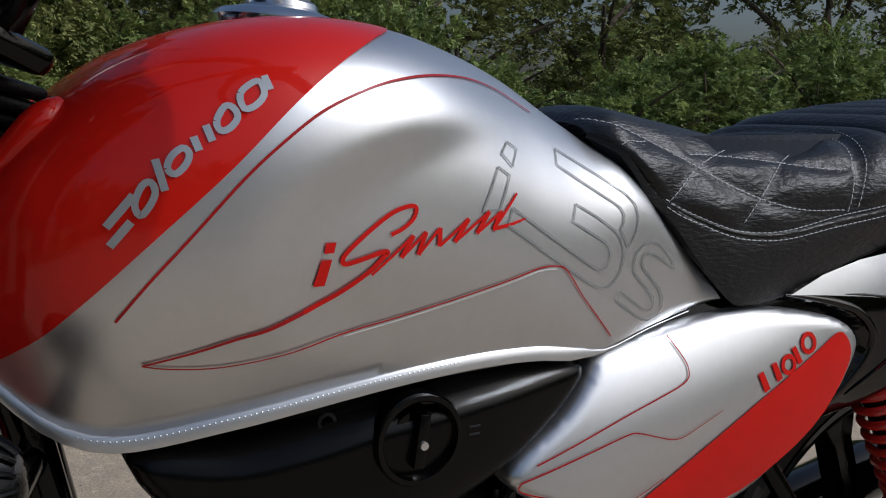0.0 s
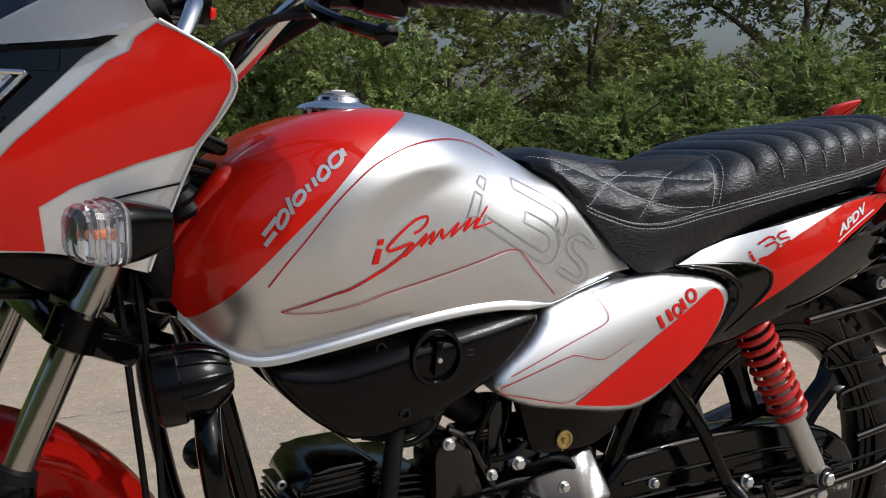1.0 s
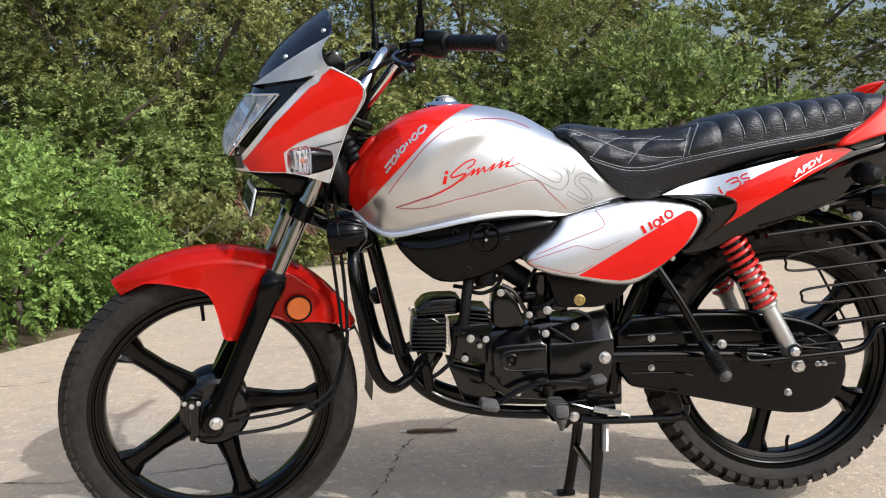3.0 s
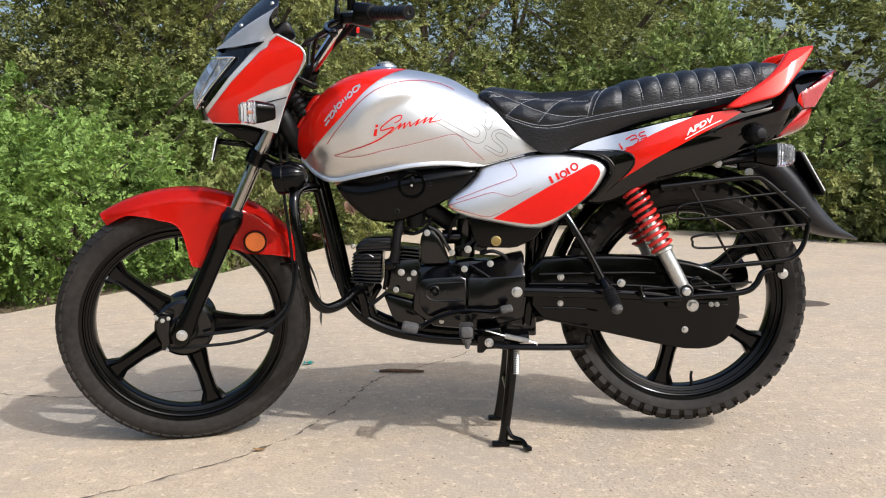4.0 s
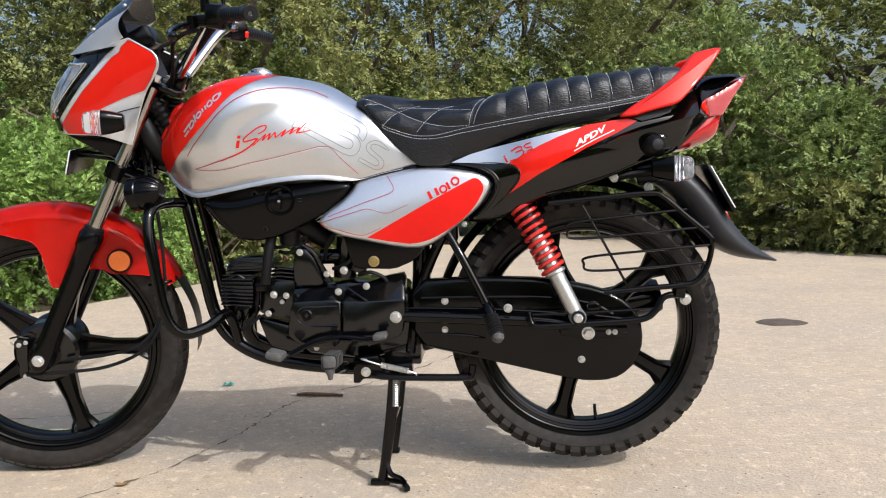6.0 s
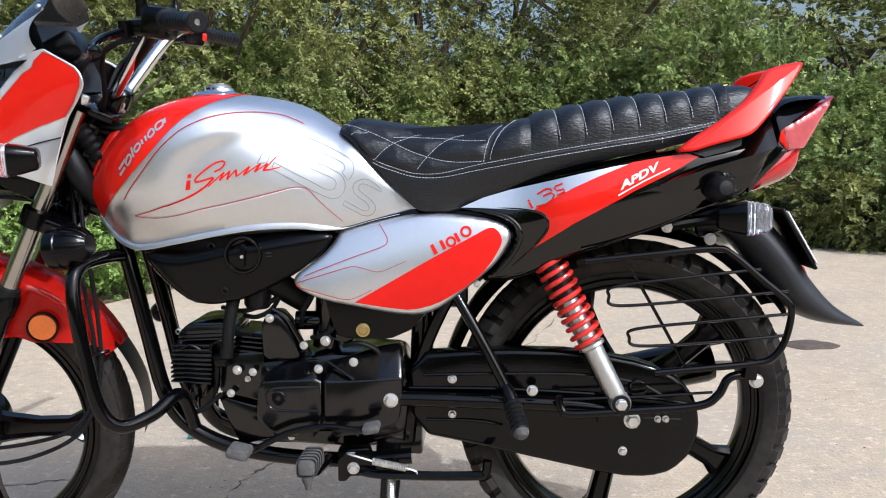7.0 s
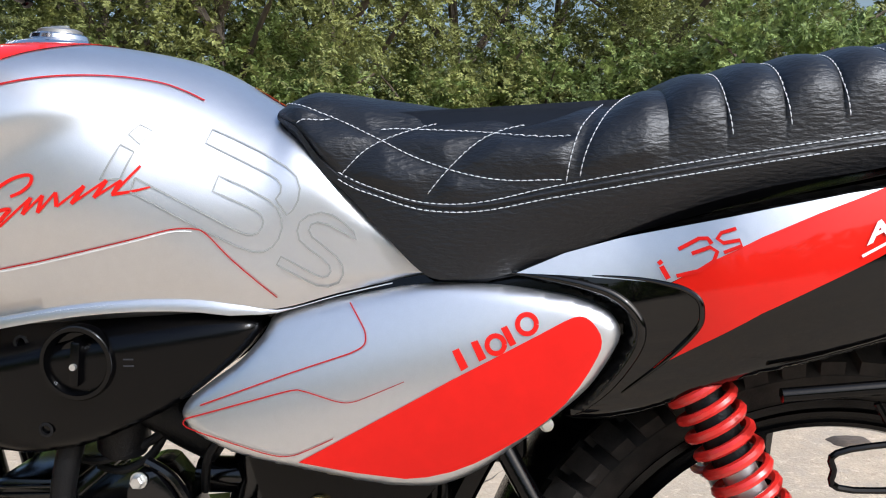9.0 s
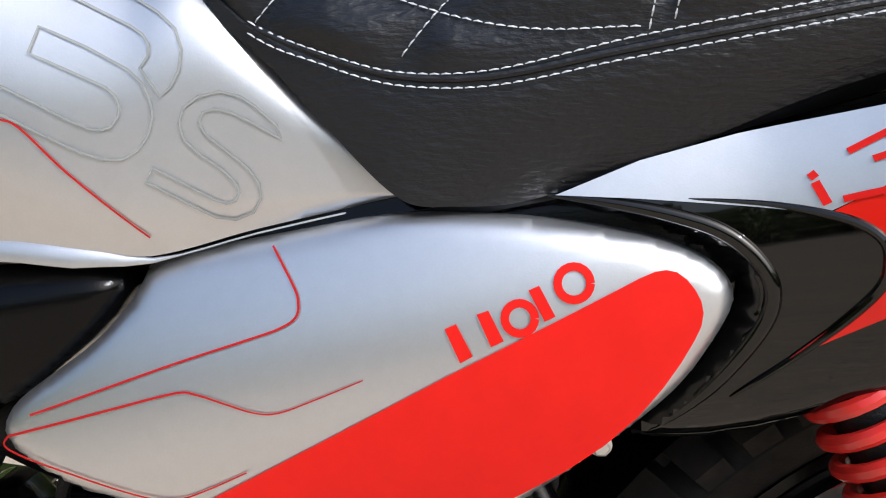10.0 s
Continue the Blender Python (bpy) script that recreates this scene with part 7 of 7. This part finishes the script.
tagged(part("plastic_scrap", bm, TEAL, None), "crumpled teal plastic scrap on the concrete", "litter")
STICK = mat("dry_stick", (0.16, 0.09, 0.055), 0.9, 0.0, 0.0, 0.5, 80, 0.4, 200)
tagged(part("stick", tube([(-0.210, 0.678, 0.006), (-0.17, 0.672, 0.009), (-0.11, 0.666, 0.008), (-0.056, 0.662, 0.007)], [0.004, 0.0065, 0.006, 0.004], seg=8), STICK, None), "dry brown stick lying on the concrete", "stick")
tagged(part("stick", tube([(-0.235, 0.684, 0.004), (-0.222, 0.690, 0.005), (-0.20, 0.682, 0.004)], 0.0025, seg=6), WHITEFILM, None), "thin pale twig beside the dry stick", "stick")
DRYLEAF = mat("dry_leaf", (0.36, 0.20, 0.07), 0.85, 0.0, 0.0, 0.5, 80)
bm = grid(lambda a, b: Vector((-0.443 + 0.032 * a, -0.121 + 0.018 * b * (1 - abs(a * 2) ** 2 * 0.8) + 0.01 * a, 0.003 + 0.006 * a * a * 4 + 0.004 * abs(b))), span(-0.5, 0.5, 8), span(-0.5, 0.5, 4))
tagged(part("dry_leaf", bm, DRYLEAF, None), "curled dry brown leaf on the concrete", "leaf")

# ---- bushes and trees ----
BARK = mat("bark", (0.13, 0.10, 0.07), 0.95, 0.0, 0.0, 0.5, 30, 0.6, 60)


def leaf_mat(name, color, second, through=0.35):
    m = mat(name, color, 0.55, 0.0, 0.0, 1.0, 2.2, second=second, island=0.45, spec=0.3)
    n, l = m.node_tree.nodes, m.node_tree.links
    p, o = n["Principled BSDF"], n["Material Output"]
    tr, mx = n.new("ShaderNodeBsdfTranslucent"), n.new("ShaderNodeMixShader")
    src = p.inputs["Base Color"].links[0].from_socket
    l.new(src, tr.inputs["Color"])
    mx.inputs[0].default_value = through
    l.new(p.outputs[0], mx.inputs[1]), l.new(tr.outputs[0], mx.inputs[2])
    l.new(mx.outputs[0], o.inputs["Surface"])
    return m


OLIVE = leaf_mat("olive_leaves", (0.275, 0.285, 0.085), (0.12, 0.142, 0.047), 0.30)
DEEP = leaf_mat("deep_green_leaves", (0.31, 0.37, 0.112), (0.135, 0.19, 0.06), 0.34)
BRIGHT = leaf_mat("bright_green_leaves", (0.27, 0.38, 0.090), (0.14, 0.23, 0.052))


def leaf_cloud(name, seed, count, size, ma, tall, base=0.0, long=1.8, clumps=90, tight=1.0, per=16, droop=0.35):
    """A crown 1 in radius and tall high: small leaves in two ranks along thin twigs, which spring from many clumps and arch over, with gaps."""
    rs = np.random.RandomState(seed)
    cen, way = [], []
    while len(cen) < clumps:
        d = rs.normal(size=3)
        d /= np.linalg.norm(d)
        r = rs.uniform(0.35, 1.0) ** 0.5
        z = 0.5 + 0.5 * d[2] * r
        if z < base:
            continue
        wob = 0.82 + 0.22 * math.sin(3 * math.atan2(d[1], d[0]) + seed) + 0.12 * rs.normal()
        cen.append((d[0] * r * wob, d[1] * r * wob, min(1.02, z) * tall))
        way.append(d)
    cen, way = np.array(cen), np.array(way)
    cr = rs.uniform(0.12, 0.30, size=clumps) * tight
    twigs = count // per
    idx = rs.randint(0, clumps, size=twigs)

    def unit(a):
        return a / np.linalg.norm(a, axis=-1, keepdims=True)

    spread = unit(rs.normal(size=(twigs, 3)))
    root = cen[idx] + spread * (cr[idx] * rs.uniform(0.1, 0.9, size=twigs))[:, None] * np.array([1, 1, 0.8])
    d0 = unit(0.7 * way[idx] + 0.8 * spread + rs.normal(scale=0.35, size=(twigs, 3)) + np.array([0, 0, 0.35]))
    run = np.maximum(cr[idx] * rs.uniform(0.45, 1.15, size=twigs), size * per * 0.22)
    t = (np.arange(per) + 0.5) / per
    pos = root[:, None] + d0[:, None] * (run[:, None] * t)[..., None]
    pos[..., 2] -= droop * run[:, None] * t**2
    along = unit(d0[:, None] + np.array([0, 0, -2 * droop]) * t[None, :, None])
    flat = unit(np.cross(along, unit(rs.normal(scale=0.5, size=(twigs, 1, 3)) + np.array([0, 0, 1.0]))))
    rank = np.where(np.arange(per) % 2, 1.0, -1.0)[None, :, None]
    t2 = unit(0.55 * along + 0.85 * rank * flat + rs.normal(scale=0.30, size=(twigs, per, 3)))
    nrm = np.cross(along, flat) * -1.0 + rs.normal(scale=0.38, size=(twigs, per, 3))
    nrm[..., 2] += 0.25
    nrm = unit(nrm - t2 * (nrm * t2).sum(-1, keepdims=True))
    b = np.cross(nrm, t2)
    s = (size * rs.uniform(0.6, 1.35, size=(twigs, per)) * (1.1 - 0.45 * t))[..., None]
    bend = nrm * s * 0.22
    pos = pos + t2 * s * long * 0.4
    v = np.empty((twigs, per, 4, 3))
    v[:, :, 0], v[:, :, 2] = pos - t2 * s * long / 2, pos + t2 * s * long / 2 - bend
    v[:, :, 1], v[:, :, 3] = pos + b * s / 2 + bend * 0.3, pos - b * s / 2 + bend * 0.3
    n = twigs * per
    me = bpy.data.meshes.new(name)
    me.from_pydata(v.reshape(-1, 3).tolist(), [], np.arange(n * 4).reshape(-1, 4).tolist())
    me.materials.append(ma)
    return me


DRY = leaf_mat("withered_leaves", (0.20, 0.11, 0.065), (0.10, 0.065, 0.04))

CROWNS = {
    "olive": [leaf_cloud("crown", 11 + k, 56000, 0.0185, OLIVE, 2.7, 0.0, 1.7, 260) for k in range(2)],
    "deep": [leaf_cloud("crown", 31 + k, 26000, 0.034, DEEP, 1.9, 0.0, 1.6, 170) for k in range(2)],
    "bright": [leaf_cloud("crown", 51 + k, 26000, 0.029, BRIGHT, 1.35, 0.0, 1.6, 130) for k in range(2)],
    "tree": [leaf_cloud("crown", 71 + k, 24000, 0.028, OLIVE, 2.2, 0.10, 2.0, 150) for k in range(2)],
    "far": [leaf_cloud("crown", 91 + k, 4200, 0.060, DEEP, 0.95, 0.0, 1.6, 80) for k in range(2)],
}
CROWNS["low"] = [leaf_cloud("crown", 131 + k, 8000, 0.046, OLIVE, 0.9, 0.0, 1.6, 70) for k in range(2)]
CROWNS["dry"] = [leaf_cloud("crown", 111 + k, 520, 0.045, DRY, 0.8, 0.0, 1.8, 26, 0.7) for k in range(2)]
TALL = {"dry": 0.8, "low": 0.9, "olive": 2.7, "deep": 1.9, "bright": 1.35, "tree": 2.2, "far": 0.95}


def trunk_mesh(seed):
    rs = random.Random(seed)
    bm = bmesh.new()
    add_tube(bm, [(0, 0, -0.1), (0.03, 0.02, 0.2), (-0.02, 0.04, 0.45), (0.03, -0.02, 0.72)], [0.045, 0.036, 0.026, 0.012], seg=10)
    for k in range(7):
        a, z = k * 2.4 + rs.random(), 0.12 + 0.08 * k
        d = Vector((math.cos(a), math.sin(a), 0))
        add_tube(bm, [Vector((0, 0, z)), Vector((0, 0, z + 0.10)) + d * 0.22, Vector((0, 0, z + 0.22)) + d * 0.52, Vector((0, 0, z + 0.30)) + d * 0.80], [0.022, 0.016, 0.010, 0.004], seg=7)
    me = bpy.data.meshes.new("trunk")
    bm.to_mesh(me)
    bm.free()
    me.materials.append(BARK)
    return me


TRUNKS = [trunk_mesh(3), trunk_mesh(9)]
count = 0


def plant(kind, x, y, r, h, label, name="bush", group="bushes round the yard", sink=0.0):
    global count
    rot = (count * 137.5) % 360
    th = new(name)
    th.matrix_world = pose(x, y, -0.09, 0, 0, rot)
    tagged(th, label, name, group)
    for nm, me in (("trunk", TRUNKS[count % 2]), ("crown", CROWNS[kind][count % 2])):
        ob = new(nm, me)
        ob.parent = th
        k = h / TALL[kind]
        ob.matrix_basis = Matrix.Diagonal((r, r, h, 1)) if nm == "trunk" else Matrix.Diagonal((0.5 * (r + k), 0.5 * (r + k), k, 1))
    count += 1


LB = "bright green leafy shrub at the edge of the concrete"
LO = "dense olive-green thorn bush with small leaves"
LD = "dense dark green bush with small leaves"
LT = "tall thin-leaved tree against a pale sky"
for x, y, r, h in ((-3.0, 2.55, 0.85, 1.30), (-2.45, 3.35, 0.75, 1.15), (-3.75, 3.2, 0.95, 1.80), (-4.6, 2.3, 1.0, 1.65), (-3.3, 1.75, 0.6, 0.75), (-2.15, 4.05, 0.6, 0.75), (-5.9, 1.6, 1.1, 1.5)):
    plant("bright", x, y, r, h, LB, group="bright shrubs beside the yard")
for x, y, r, h in ((-2.9, 5.9, 1.25, 3.6), (-2.1, 6.4, 1.5, 4.2), (-1.5, 8.2, 1.6, 4.6), (-0.3, 9.3, 1.6, 4.8), (1.0, 9.9, 1.7, 4.8), (2.2, 9.2, 1.5, 3.5), (3.1, 8.4, 1.2, 2.7), (-5.6, 8.0, 1.2, 1.9), (-4.1, 7.4, 1.6, 4.4), (-3.2, 8.8, 1.8, 5.2), (6.2, 6.3, 1.1, 1.9), (8.0, 6.4, 1.2, 2.2), (10.2, 5.6, 1.4, 2.6)):
    plant("olive", x, y, r, h, LO)
for x, y, r, h in ((-2.6, 5.0, 1.0, 1.7), (-1.6, 6.5, 1.0, 2.0), (-0.6, 8.3, 1.1, 1.9), (0.7, 9.0, 1.1, 2.2), (2.0, 8.3, 1.0, 2.1), (2.9, 7.2, 1.0, 2.4), (3.7, 6.2, 1.0, 1.55), (4.6, 5.4, 1.0, 1.5), (5.6, 5.3, 1.1, 1.8), (7.2, 5.4, 1.1, 2.0), (9.0, 5.0, 1.2, 2.4), (-7.2, 4.6, 1.7, 3.4), (-9.5, 3.2, 2.0, 4.0), (12.0, 4.4, 2.0, 3.8), (14.5, 1.5, 2.2, 4.2)):
    plant("deep", x, y, r, h, LD)
for x, y, r, h in ((6.0, 11.0, 2.0, 3.5), (9.5, 12.0, 2.4, 4.4), (13.0, 10.0, 2.6, 5.6), (17.0, 7.5, 2.8, 6.0), (-8.5, 11.0, 2.2, 3.2), (-12.5, 8.0, 2.6, 5.2), (4.0, 14.0, 2.4, 5.0), (20.0, 2.5, 3.0, 6.0)):
    plant("tree", x, y, r, h, LT, "tree", "trees behind the yard")
for x, y, r, h in ((-1.42, 5.55, 0.42, 1.05), (-0.85, 7.45, 0.30, 1.45)):
    plant("dry", x, y, r, h, "withered reddish-brown shrub in front of green bushes", group="withered shrubs beside the yard")
for k, (x, y) in enumerate(((1.6, 8.05), (2.3, 7.25), (2.75, 6.55), (3.3, 5.75), (3.85, 5.15), (4.4, 4.85), (5.0, 4.6), (5.7, 4.75), (6.4, 4.85), (7.1, 4.95), (7.9, 4.75), (8.8, 4.4), (9.8, 4.0), (-1.75, 4.75), (-1.3, 6.0))):
    plant("low", x, y, 0.55 + 0.12 * math.sin(k * 2.3), 0.62 + 0.16 * math.cos(k * 1.9), "low olive-green scrub at the edge of the concrete", group="low scrub along the yard")
# far belt of scrub that closes the horizon
for k in range(26):
    a = radians(-115 + k * 9.2)
    R = 34 + 5 * math.sin(k * 1.7)
    plant("far", R * math.sin(a), R * math.cos(a), 4.2, 3.6 + 0.9 * math.sin(k * 2.3), "far scrub on the horizon", "scrub", "far scrub round the yard")
# unseen bushes behind the camera, added so the paint mirrors dark foliage
for k in range(15):
    a = radians(98 + k * 11.7)
    R = 15.5 + 1.8 * math.sin(k * 2.1)
    plant("far", R * math.sin(a), R * math.cos(a), 2.6, 3.5 + 0.6 * math.sin(k * 1.3), LD)
# more unseen bushes on the left, added to darken the tank front's reflections
for x, y, r, h in ((-7.2, -2.0, 1.6, 2.6), (-7.8, -4.6, 1.8, 3.0), (-8.6, -7.4, 1.8, 3.0), (-9.4, -10.2, 1.9, 3.2)):
    plant("far", x, y, r, h, LD)
